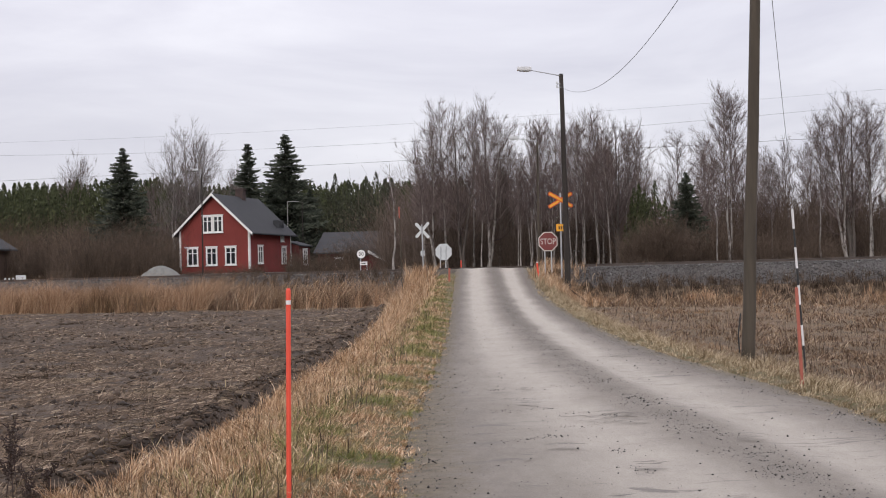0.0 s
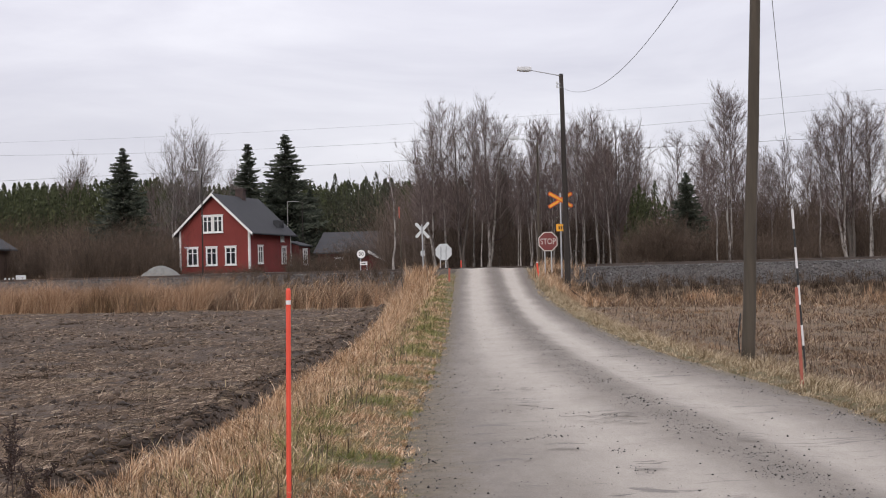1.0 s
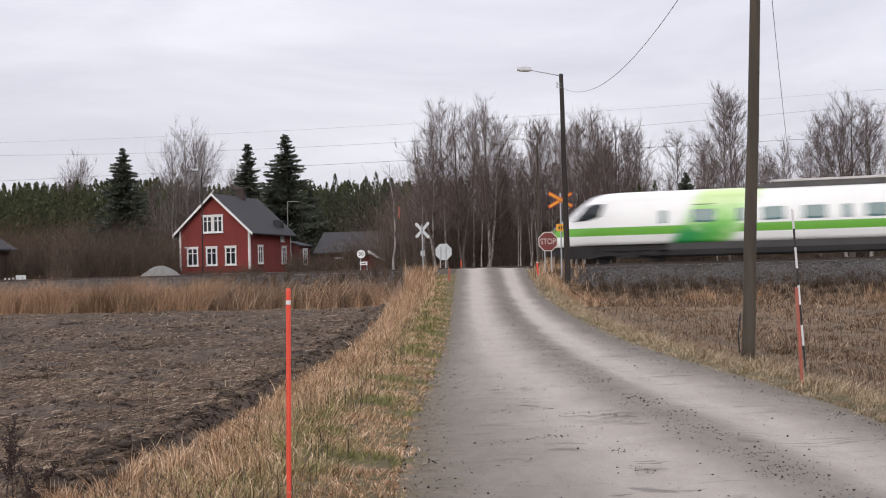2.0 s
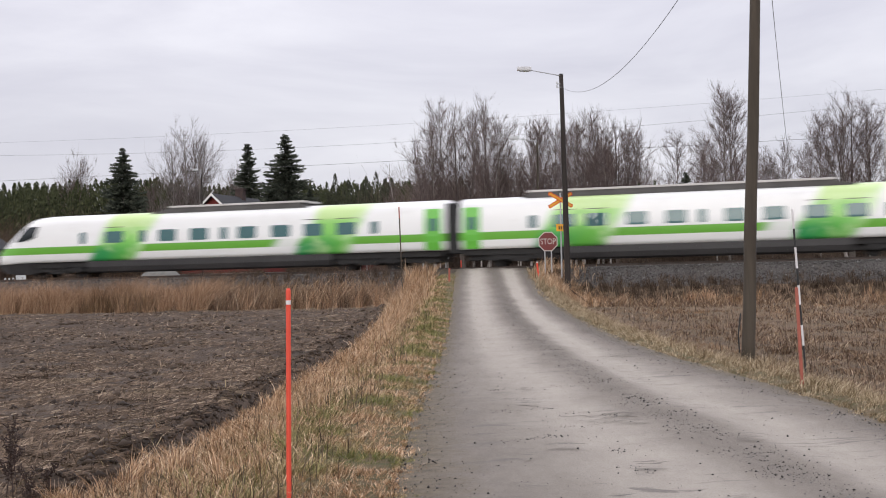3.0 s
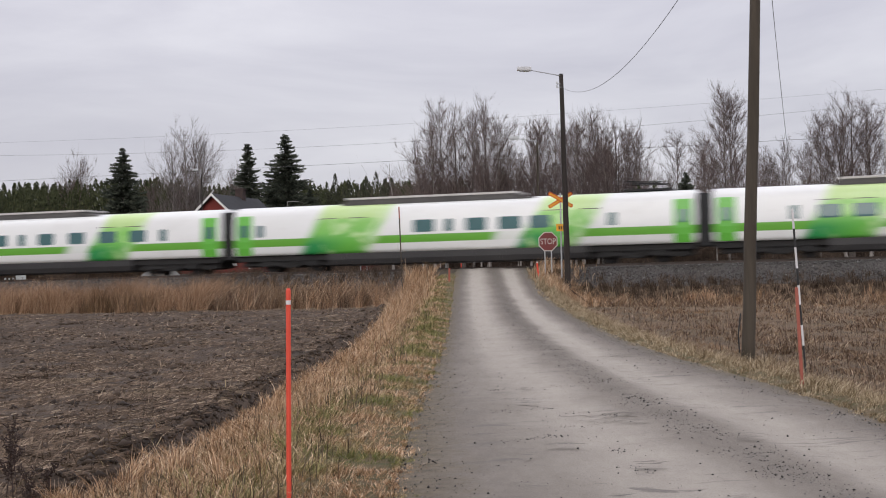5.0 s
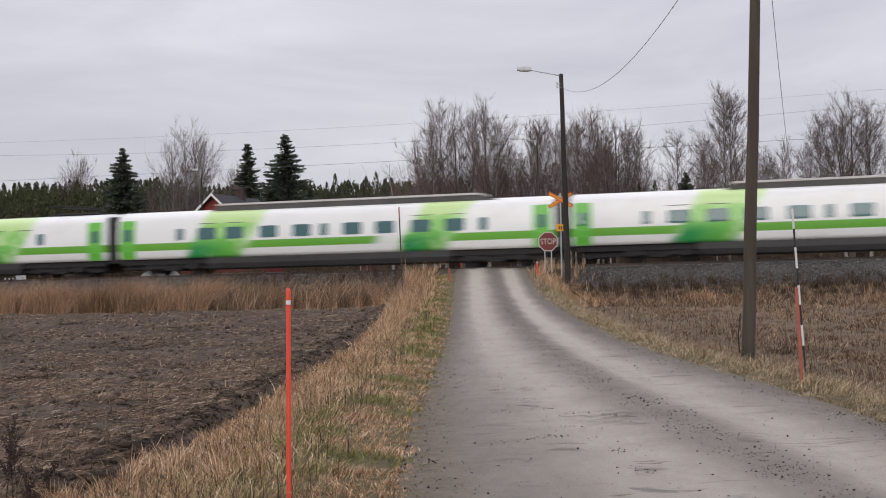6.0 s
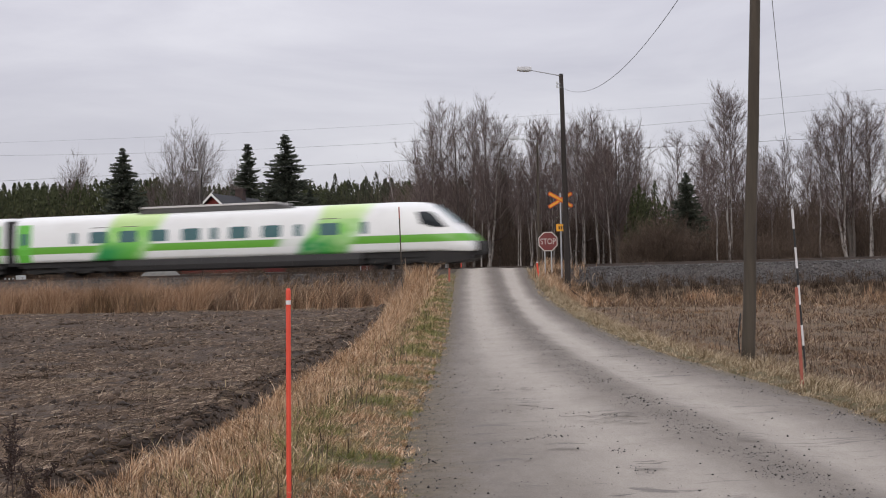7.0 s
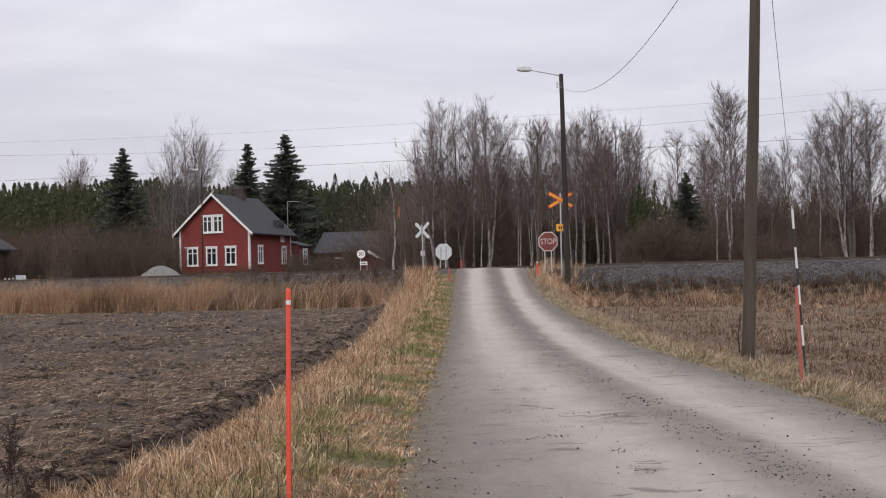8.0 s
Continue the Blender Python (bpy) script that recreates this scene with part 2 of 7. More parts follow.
    k.color(k.mix(k.ramp(k.noise(14, 4, 0.6, (1, 1, 0.1)), [(0.35, 0.0), (0.7, 0.6)]), k.ramp(k.noise(0.5, 4), [(0.3, (0.185, 0.030, 0.024)), (0.7, (0.25, 0.043, 0.034))]), (0.14, 0.026, 0.022)))
    seams = k.calc("FRACT", k.calc("MULTIPLY", k.calc("ADD", obj[0], obj[1]), 6.0))
    k.bump(k.ramp(seams, [(0.0, 0.0), (0.08, 1.0), (0.92, 1.0), (1.0, 0.0)]), 0.6, 0.02)
    M["red_wall"] = k.m
    M["old_red"] = worn("weathered_red_boards", (0.09, 0.020, 0.018), (0.13, 0.032, 0.028), 1.0, 0.9, stretch=(1, 1, 0.2))
    M["white_wood"] = worn("white_painted_wood", (0.70, 0.69, 0.66), (0.82, 0.81, 0.79), 2.0, 0.6, bump=0.05)
    M["roof_dark"] = worn("dark_grey_roof_sheet", (0.025, 0.026, 0.029), (0.038, 0.039, 0.043), 0.7, 0.85, stretch=(1, 4, 1))
    M["roof_old"] = worn("old_grey_roof", (0.040, 0.040, 0.044), (0.062, 0.061, 0.064), 0.6, 0.95)
    M["brick"] = worn("chimney_brick", (0.045, 0.031, 0.028), (0.075, 0.048, 0.042), 4, 0.9)
    M["concrete"] = worn("pale_concrete", (0.28, 0.27, 0.26), (0.40, 0.39, 0.37), 2, 0.9)
    k = Mat("window_glass", 0.05, color=(0.02, 0.022, 0.025))
    M["glass"] = k.m
    k = Mat("tinted_cab_glass", 0.20, color=(0.030, 0.036, 0.040))
    k.m.node_tree.nodes["Principled BSDF"].inputs["Specular IOR Level"].default_value = 0.25
    M["cab_glass"] = k.m
    M["pole_wood"] = worn("tarred_pole_wood", (0.044, 0.035, 0.025), (0.090, 0.072, 0.052), 1.2, 0.85, stretch=(6, 6, 0.5), bump=0.5, fine=16)
    # near-black wood: the lamp pole's backlit shade is put into the colour
    M["dark_wood"] = worn("backlit_black_wood", (0.020, 0.016, 0.014), (0.042, 0.034, 0.029), 1.2, 0.9, stretch=(6, 6, 0.5), bump=0.5, fine=16)
    M["galvanised"] = worn("galvanised_steel", (0.38, 0.39, 0.40), (0.52, 0.53, 0.54), 4, 0.5, 0.6)
    M["sign_back"] = worn("sign_back_aluminium", (0.50, 0.52, 0.52), (0.62, 0.64, 0.64), 2, 0.6, 0.1)
    M["stake_orange"] = worn("orange_red_plastic", (0.72, 0.070, 0.038), (0.82, 0.095, 0.05), 3, 0.55, bump=0.03)
    M["stake_faded"] = worn("faded_orange_plastic", (0.32, 0.085, 0.058), (0.43, 0.13, 0.088), 3, 0.7, bump=0.05)
    M["stake_grey"] = worn("reflective_band", (0.62, 0.60, 0.60), (0.74, 0.72, 0.72), 6, 0.4)
    M["black"] = worn("black_plastic", (0.015, 0.015, 0.016), (0.03, 0.03, 0.03), 4, 0.6)
    M["sign_red"] = worn("faded_sign_red", (0.165, 0.036, 0.034), (0.20, 0.047, 0.043), 2, 0.5, bump=0.02)
    M["sign_pale"] = worn("sign_pale_film", (0.55, 0.50, 0.45), (0.64, 0.59, 0.54), 3, 0.5, bump=0.02)
    M["sign_yellow"] = worn("sign_amber_film", (0.78, 0.36, 0.03), (0.84, 0.42, 0.045), 2, 0.5, bump=0.02)
    M["sign_orange"] = worn("sign_orange_film", (0.66, 0.105, 0.022), (0.74, 0.14, 0.03), 2, 0.5, bump=0.02)
    M["wire"] = worn("wire_metal", (0.05, 0.05, 0.055), (0.09, 0.09, 0.095), 3, 0.6, 0.4)
    M["lamp_head"] = worn("lamp_housing", (0.55, 0.56, 0.57), (0.68, 0.69, 0.70), 4, 0.45)
    M["gravel_pile"] = worn("pile_of_grey_gravel", (0.13, 0.13, 0.118), (0.22, 0.215, 0.195), 5, 0.95, bump=0.8)


make_materials()


# ---- building blocks ----
def mesh_of(name, bm, mat, smooth=False):
    me = bpy.data.meshes.new(name)
    bm.to_mesh(me)
    bm.free()
    mats = mat if isinstance(mat, (list, tuple)) else [mat]
    for m in mats:
        me.materials.append(m)
    if smooth:
        for p in me.polygons:
            p.use_smooth = True
    return me


def part(name, bm, mat, parent, label="", at=None, smooth=False):
    me = bm if isinstance(bm, bpy.types.Mesh) else mesh_of(name, bm, mat, smooth)
    ob = new(name, me)
    ob.parent = parent
    if at is not None:
        ob.matrix_basis = at
    if label:
        ob["label"] = label
    return ob


def thing(name, at, label, category, group="", kind=""):
    ob = new(name)
    ob.matrix_basis = at
    return tagged(ob, label, category, group, kind)


def box(bm, x0, x1, y0, y1, z0, z1, bevel=0.0, mat=0):
    r = bmesh.ops.create_cube(bm, size=1.0)
    for v in r["verts"]:
        v.co = Vector((x0 + (v.co.x + 0.5) * (x1 - x0), y0 + (v.co.y + 0.5) * (y1 - y0), z0 + (v.co.z + 0.5) * (z1 - z0)))
    faces = {f for v in r["verts"] for f in v.link_faces}
    for f in faces:
        f.material_index = mat
    if bevel:
        bmesh.ops.bevel(bm, geom=list({e for v in r["verts"] for e in v.link_edges}), offset=bevel, segments=2, affect="EDGES", profile=0.7)
    return bm


def boxed(*args, **kw):
    return box(bmesh.new(), *args, **kw)


def rod(bm, a, b, r0, r1=None, sides=8, caps=True):
    """A tapered round bar from a to b."""
    a, b = Vector(a), Vector(b)
    r1 = r0 if r1 is None else r1
    way = (b - a).normalized()
    side = way.orthogonal().normalized()
    up = way.cross(side)
    rings = []
    for c, r in ((a, r0), (b, r1)):
        rings.append([bm.verts.new(c + (side * math.cos(i * math.tau / sides) + up * math.sin(i * math.tau / sides)) * r) for i in range(sides)])
    for i in range(sides):
        bm.faces.new((rings[0][i], rings[0][(i + 1) % sides], rings[1][(i + 1) % sides], rings[1][i]))
    if caps:
        bm.faces.new(rings[0][::-1])
        bm.faces.new(rings[1])
    return bm


def rodded(*args, **kw):
    return rod(bmesh.new(), *args, **kw)


def prism(bm, outline, y0, y1, mat=0):
    """An outline in x, z pushed from y0 to y1."""
    a = [bm.verts.new((x, y0, z)) for x, z in outline]
    b = [bm.verts.new((x, y1, z)) for x, z in outline]
    n = len(outline)
    fs = [bm.faces.new(a), bm.faces.new(b[::-1])]
    for i in range(n):
        fs.append(bm.faces.new((a[i], b[i], b[(i + 1) % n], a[(i + 1) % n])))
    for f in fs:
        f.material_index = mat
    bmesh.ops.recalc_face_normals(bm, faces=fs)
    return bm


def raw_mesh(name, verts, tris, mat, smooth=False):
    """A mesh from arrays of corners and triangles."""
    me = bpy.data.meshes.new(name)
    me.vertices.add(len(verts))
    me.vertices.foreach_set("co", np.asarray(verts, dtype=np.float32).ravel())
    me.loops.add(tris.size)
    me.loops.foreach_set("vertex_index", tris.astype(np.int32).ravel())
    k = tris.shape[1]
    me.polygons.add(len(tris))
    me.polygons.foreach_set("loop_start", np.arange(0, tris.size, k, dtype=np.int32))
    me.polygons.foreach_set("loop_total", np.full(len(tris), k, dtype=np.int32))
    if smooth:
        me.polygons.foreach_set("use_smooth", np.ones(len(tris), dtype=bool))
    me.materials.append(mat)
    me.update(calc_edges=True)
    return me


# ---- the lie of the land ----
TRACK = Vector((-1.10, 69.37, 2.115))          # a point on the track's middle, at rail level
AHEAD = Vector((-0.9607, 0.2775, 0.0))         # the way the train runs
BEYOND = Vector((0.2775, 0.9607, 0.0))         # across the track, away from the road's near end
TRACK_TURN = math.degrees(math.atan2(AHEAD.y, AHEAD.x))


def on_track(s, n, z=0.0):
    return TRACK + AHEAD * s + BEYOND * n + Vector((0, 0, z))


def track_coords(x, y):
    dx, dy = x - TRACK.x, y - TRACK.y
    return dx * AHEAD.x + dy * AHEAD.y, dx * BEYOND.x + dy * BEYOND.y


ROAD_Y = [-60, 0, 9, 12, 15, 18, 22, 27, 32, 40, 50, 60, 67, 75, 90, 120, 160]
ROAD_L = [-0.6, -0.55, -0.48, -0.46, -0.43, -0.38, -0.27, -0.12, -0.01, 0.12, 0.28, 0.47, 0.68, 0.9, 1.5, 5.0, 12.0]
ROAD_R = [5.2, 4.95, 4.80, 4.74, 4.70, 4.64, 4.42, 4.22, 4.15, 4.12, 4.18, 4.30, 4.42, 4.6, 5.3, 9.0, 16.0]
# where the wheel tracks, the ridge between them and the loose shoulder run
LANE_Y = [9, 11.5, 13, 15.5, 18.5, 23, 30, 40, 50, 62, 80]
LANE_LEFT = [1.70, 1.60, 1.50, 1.36, 1.24, 1.06, 1.00, 1.06, 1.22, 1.45, 1.75]
LANE_RIDGE = [2.76, 2.62, 2.53, 2.41, 2.28, 2.15, 2.10, 2.20, 2.36, 2.52, 2.80]
LANE_RIGHT = [3.56, 3.46, 3.38, 3.20, 2.99, 2.83, 2.80, 2.89, 3.06, 3.28, 3.60]
LANE_LOOSE = [4.40, 4.34, 4.28, 4.20, 4.05, 3.80, 3.68, 3.66, 3.75, 3.90, 4.20]
RISE_Y = [-60, 20, 30, 40, 50, 58, 63, 66, 68, 70, 72, 78, 90, 160]
RISE_Z = [0, 0, 0.08, 0.28, 0.62, 1.12, 1.62, 1.93, 2.06, 2.09, 2.05, 1.85, 1.95, 2.2]


def smooth_interp(x, xs, ys):
    xs, ys = np.asarray(xs, float), np.asarray(ys, float)
    slope = np.gradient(ys, xs)
    i = np.clip(np.searchsorted(xs, x) - 1, 0, len(xs) - 2)
    h = xs[i + 1] - xs[i]
    t = np.clip((x - xs[i]) / h, 0, 1)
    return ((2 * t**3 - 3 * t**2 + 1) * ys[i] + (t**3 - 2 * t**2 + t) * h * slope[i] + (3 * t**2 - 2 * t**3) * ys[i + 1] + (t**3 - t**2) * h * slope[i + 1])


def ease(v, a, b):
    t = np.clip((v - a) / (b - a), 0, 1)
    return t * t * (3 - 2 * t)


def wavy(x, y, scale, seed=0.0):
    """A cheap smooth unevenness between -1 and 1."""
    a = np.sin(x / scale * 1.7 + seed) + np.sin(y / scale * 2.1 + seed * 2.3 + 1.3 * np.sin(x / scale * 0.9 + seed))
    b = np.sin((x + y) / scale * 1.2 + seed * 0.7) + np.sin((x * 0.6 - y) / scale * 2.9 + seed * 1.9)
    return (a + b) / 4


def verge_more(y):
    """The near bank bulges out over the field."""
    return 0.42 * (1 - ease(y, 9, 15.5))


def land(x, y):
    """Height of the ground, and how far left (-) or right (+) of the road's edges a place lies."""
    x, y = np.asarray(x, float), np.asarray(y, float)
    left, right = smooth_interp(y, ROAD_Y, ROAD_L), smooth_interp(y, ROAD_Y, ROAD_R)
    road_z = smooth_interp(y, RISE_Y, RISE_Z)
    s, n = track_coords(x, y)
    field_l = -0.42 + 0.75 * ease(y, 22, 62) + 0.07 * wavy(x, y, 1.1, 1) + 0.06 * wavy(x, y, 0.42, 2) + 0.045 * wavy(x + 0.4 * y, y, 0.21, 6)
    field_r = -0.25 + 0.42 * ease(y, 22, 62) + 0.05 * wavy(x, y, 2.0, 3)
    field = np.where(x < (left + right) / 2, field_l, field_r)
    beyond = 2.0 + 0.25 * ease(n, 20, 60) + 0.1 * wavy(x, y, 9, 4) + 2.0 * ease(n, 150, 900)
    base = np.where(n > 0, beyond - 0.6 * (ease(n, 3.4, 5.0) - ease(n, 7, 14)), field)
    # embankment: a ballast crown with a steep shoulder and a gentler earth slope
    side = np.abs(n)
    crown = np.interp(side, [0, 2.0, 2.4, 4.2, 4.8, 8.0], [1.90, 1.90, 1.82, 0.95, 0.80, -0.3])
    z = np.maximum(base, crown)
    off = np.where(x < left, left - x, np.where(x > right, x - right, 0.0))
    # the road's own bank, with a soft shoulder
    reach = np.where(x < left, 2.45 + verge_more(y), 1.5)
    mound = np.where(x < left, 0.10 * np.exp(-((off - 0.9) / 0.5) ** 2), 0.05 * np.exp(-((off - 0.5) / 0.3) ** 2)) * (1 - ease(n, -9, -4))
    w = ease(off, 0.15, reach + 0.9 * ease(y, 50, 64))
    z = (road_z + mound) * (1 - w) + z * w
    # a furrow where the plough turned along the left field
    foff = off - verge_more(y)
    z = z + (0.19 * np.exp(-((foff - 3.02) / 0.2) ** 2) * (0.45 + 0.9 * wavy(x, y, 0.9, 8) + 0.5 * wavy(x, y, 0.27, 5)) - 0.10 * np.exp(-((foff - 2.68) / 0.18) ** 2)) * (x < left) * (n < -11)
    return z, np.where(x < left, -off, off)


def ground_z(x, y):
    return float(land(np.array([x]), np.array([y]))[0][0])


def spread(a, b, step):
    return list(np.arange(a, b, step))


def make_ground():
    xs = [-3000, -1500, -800, -450, -280, -190, -140, -110, -90, -75] + spread(-64, -30, 1.5) + spread(-30, -13, 0.5) + spread(-13, -6, 0.2) + spread(-6, 9, 0.13) + spread(9, 30, 0.5) + spread(30, 64, 1.5) + [75, 90, 110, 140, 190, 280, 450, 800, 1500, 3000]
    ys = [-3000, -1000, -400, -150, -60, -30] + spread(-15, 7, 1.0) + spread(7, 30, 0.16) + spread(30, 90, 0.3) + spread(90, 140, 2) + [145, 160, 180, 210, 250, 320, 420, 600, 900, 1500, 3000]
    X, Y = np.meshgrid(xs, ys)
    Z, off = land(X.ravel(), Y.ravel())
    nx, ny = len(xs), len(ys)
    inside = np.abs(off) < 0.02
    Z = np.where(inside, Z - 0.06, Z)
    idx = np.arange(nx * ny).reshape(ny, nx)
    quads = np.stack([idx[:-1, :-1], idx[:-1, 1:], idx[1:, 1:], idx[1:, :-1]], -1).reshape(-1, 4)
    me = raw_mesh("ground", np.stack([X.ravel(), Y.ravel(), Z], 1), quads, M["ground"], True)
    s, n = track_coords(X.ravel(), Y.ravel())
    near = 1 - ease(n, -4.5, -3.5)
    more = verge_more(Y.ravel())
    verge = (1 - ease(np.abs(off), np.where(off < 0, 2.2 + more, 0.9), np.where(off < 0, 2.8 + more, 1.6))) * near
    soil = ease(-off, 2.3 + more, 2.7 + more) * (1 - ease(n, -13.5, -12.0)) * near
    weedy = (ease(off, 0.9, 1.5) * near + ease(-off, 2.3, 2.7) * ease(n, -13.5, -12.0) * near)
    rgba = np.stack([verge, soil, np.clip(weedy, 0, 1), np.ones_like(verge)], 1).astype(np.float32)
    att = me.color_attributes.new("zones", "FLOAT_COLOR", "POINT")
    att.data.foreach_set("color", rgba.ravel())
    tagged(new("ground", me), "brown ploughed and weedy autumn fields", "ground", kind="structure")


def make_road():
    ys = np.array(spread(-40, 7, 1.0) + spread(7, 40, 0.2) + spread(40, 110, 0.5))
    us = np.linspace(0, 1, 61)
    left, right = smooth_interp(ys, ROAD_Y, ROAD_L), smooth_interp(ys, ROAD_Y, ROAD_R)
    rz = smooth_interp(ys, RISE_Y, RISE_Z)
    U, Yg = np.meshgrid(us, ys)
    edge = 0.10 * wavy(Yg, Yg * 0.3, 0.8, 5)
    lo, hi = left[:, None] - 0.12, right[:, None] + 0.12
    X = lo + U * (hi - lo) + edge * (2 * np.abs(U - 0.5)) ** 6
    rut = sum(-0.03 * np.exp(-((X - np.interp(Yg, LANE_Y, lane)) / 0.38) ** 2) for lane in (LANE_LEFT, LANE_RIGHT))
    Zg = rz[:, None] + 0.03 * (1 - (2 * U - 1) ** 2) + rut + 0.008 * wavy(X, Yg, 0.5, 6) - 0.07 * (2 * np.abs(U - 0.5)) ** 14
    idx = np.arange(X.size).reshape(X.shape)
    quads = np.stack([idx[:-1, :-1], idx[:-1, 1:], idx[1:, 1:], idx[1:, :-1]], -1).reshape(-1, 4)
    me = raw_mesh("road", np.stack([X.ravel(), Yg.ravel(), Zg.ravel() + 0.012], 1), quads, M["road"], True)
    uv = me.uv_layers.new(name="UVMap")
    # across the road, the wheel tracks keep the same place in the material
    swing = np.empty_like(U)
    for j, yy in enumerate(ys):
        marks = [lo[j, 0]] + [float(np.interp(yy, LANE_Y, lane)) for lane in (LANE_LEFT, LANE_RIDGE, LANE_RIGHT, LANE_LOOSE)] + [hi[j, 0]]
        swing[j] = np.interp(X[j], marks, [0.0, 0.30, 0.505, 0.67, 0.86, 1.0])
    flat = np.stack([swing.ravel(), Yg.ravel() / 5.0], 1)[quads.ravel()].astype(np.float32)
    uv.data.foreach_set("uv", flat.ravel())
    tagged(new("road", me), "pale grey gravel road with worn wheel tracks", "road", kind="structure")


make_ground()
make_road()


# ---- the railway ----
def make_track():
    bed = thing("railway_track", pose(0, 0, 0), "single railway track on grey crushed-stone ballast", "railway track", kind="structure")
    # ballast sheet along the embankment
    ss = np.array([-400, -250, -150, -90] + spread(-60, 60, 0.7) + [60, 90, 150, 250, 400])
    prof_n = np.array([-4.35, -4.0, -3.4, -2.9, -2.45, -2.2, -1.7, -0.9, 0, 0.9, 1.7, 2.2, 2.45, 2.9, 3.4, 4.0, 4.35])
    prof_z = np.interp(np.abs(prof_n), [0, 2.0, 2.4, 4.2, 4.8], [1.90, 1.90, 1.82, 0.95, 0.80]) + 0.03
    S, N = np.meshgrid(ss, prof_n)
    X = TRACK.x + AHEAD.x * S + BEYOND.x * N
    Y = TRACK.y + AHEAD.y * S + BEYOND.y * N
    Z = np.repeat(prof_z[:, None], len(ss), 1) + 0.03 * wavy(S, N, 0.7, 2)
    # at the level crossing the road lies over the ballast
    road_l, road_r = smooth_interp(Y, ROAD_Y, ROAD_L), smooth_interp(Y, ROAD_Y, ROAD_R)
    cross = ease(X, road_l - 1.2, road_l - 0.1) * (1 - ease(X, road_r + 0.1, road_r + 1.2))
    Z = Z * (1 - cross) + (np.minimum(Z, smooth_interp(Y, RISE_Y, RISE_Z) - 0.15)) * cross
    idx = np.arange(X.size).reshape(X.shape)
    quads = np.stack([idx[:-1, :-1], idx[1:, :-1], idx[1:, 1:], idx[:-1, 1:]], -1).reshape(-1, 4)
    part("ballast_bed", raw_mesh("ballast_bed", np.stack([X.ravel(), Y.ravel(), Z.ravel()], 1), quads, M["ballast"], True), None, bed, "grey crushed-stone ballast")["kind"] = "stuff"
    turn = pose(TRACK.x, TRACK.y, TRACK.z, 0, 0, TRACK_TURN)
    outline = [(-0.07, -0.172), (0.07, -0.172), (0.07, -0.155), (0.012, -0.13), (0.012, -0.045), (0.036, -0.035), (0.036, -0.004), (0.028, 0.0), (-0.028, 0.0), (-0.036, -0.004), (-0.036, -0.035), (-0.012, -0.045), (-0.012, -0.13), (-0.07, -0.155)]
    rail = mesh_of("rail", prism(bmesh.new(), outline, -400, 400), M["rail"])
    for side in (-0.79, 0.79):
        part("rail", rail, None, bed, "rusty steel rail", at=turn @ pose(0, side, 0, 0, 0, 90))
    sl = bmesh.new()
    box(sl, -0.13, 0.13, -1.3, 1.3, -0.36, -0.172, 0.02)
    sleeper = mesh_of("sleeper", sl, M["sleeper"])
    for i in range(-70, 90):
        s = i * 0.61
        if -6.2 < s < -1.6:
            continue
        part("sleeper", sleeper, None, bed, at=turn @ pose(s, 0, 0))
    # deck of the level crossing between the rails
    deck = boxed(-6.0, -1.8, -0.70, 0.70, -0.14, -0.012, 0.01)
    part("crossing_deck", deck, M["road"], bed, "worn level crossing deck", at=turn)


def lumps(name, points, sizes, mat, seed):
    """Small uneven stones, each a squashed octahedron."""
    rng = np.random.default_rng(seed)
    base = np.array([(1, 0, 0), (-1, 0, 0), (0, 1, 0), (0, -1, 0), (0, 0, 1), (0, 0, -1)], float)
    tri = np.array([(0, 2, 4), (2, 1, 4), (1, 3, 4), (3, 0, 4), (2, 0, 5), (1, 2, 5), (3, 1, 5), (0, 3, 5)])
    k = len(points)
    jit = base[None] * rng.uniform(0.55, 1.2, (k, 6, 1)) + rng.normal(0, 0.15, (k, 6, 3))
    ang = rng.uniform(0, math.tau, k)
    c, s = np.cos(ang)[:, None], np.sin(ang)[:, None]
    jit = np.stack([jit[..., 0] * c - jit[..., 1] * s, jit[..., 0] * s + jit[..., 1] * c, jit[..., 2] * 0.7], -1)
    v = points[:, None] + jit * sizes[:, None, None]
    t = (tri[None] + (np.arange(k) * 6)[:, None, None]).reshape(-1, 3)
    return raw_mesh(name, v.reshape(-1, 3), t, mat)


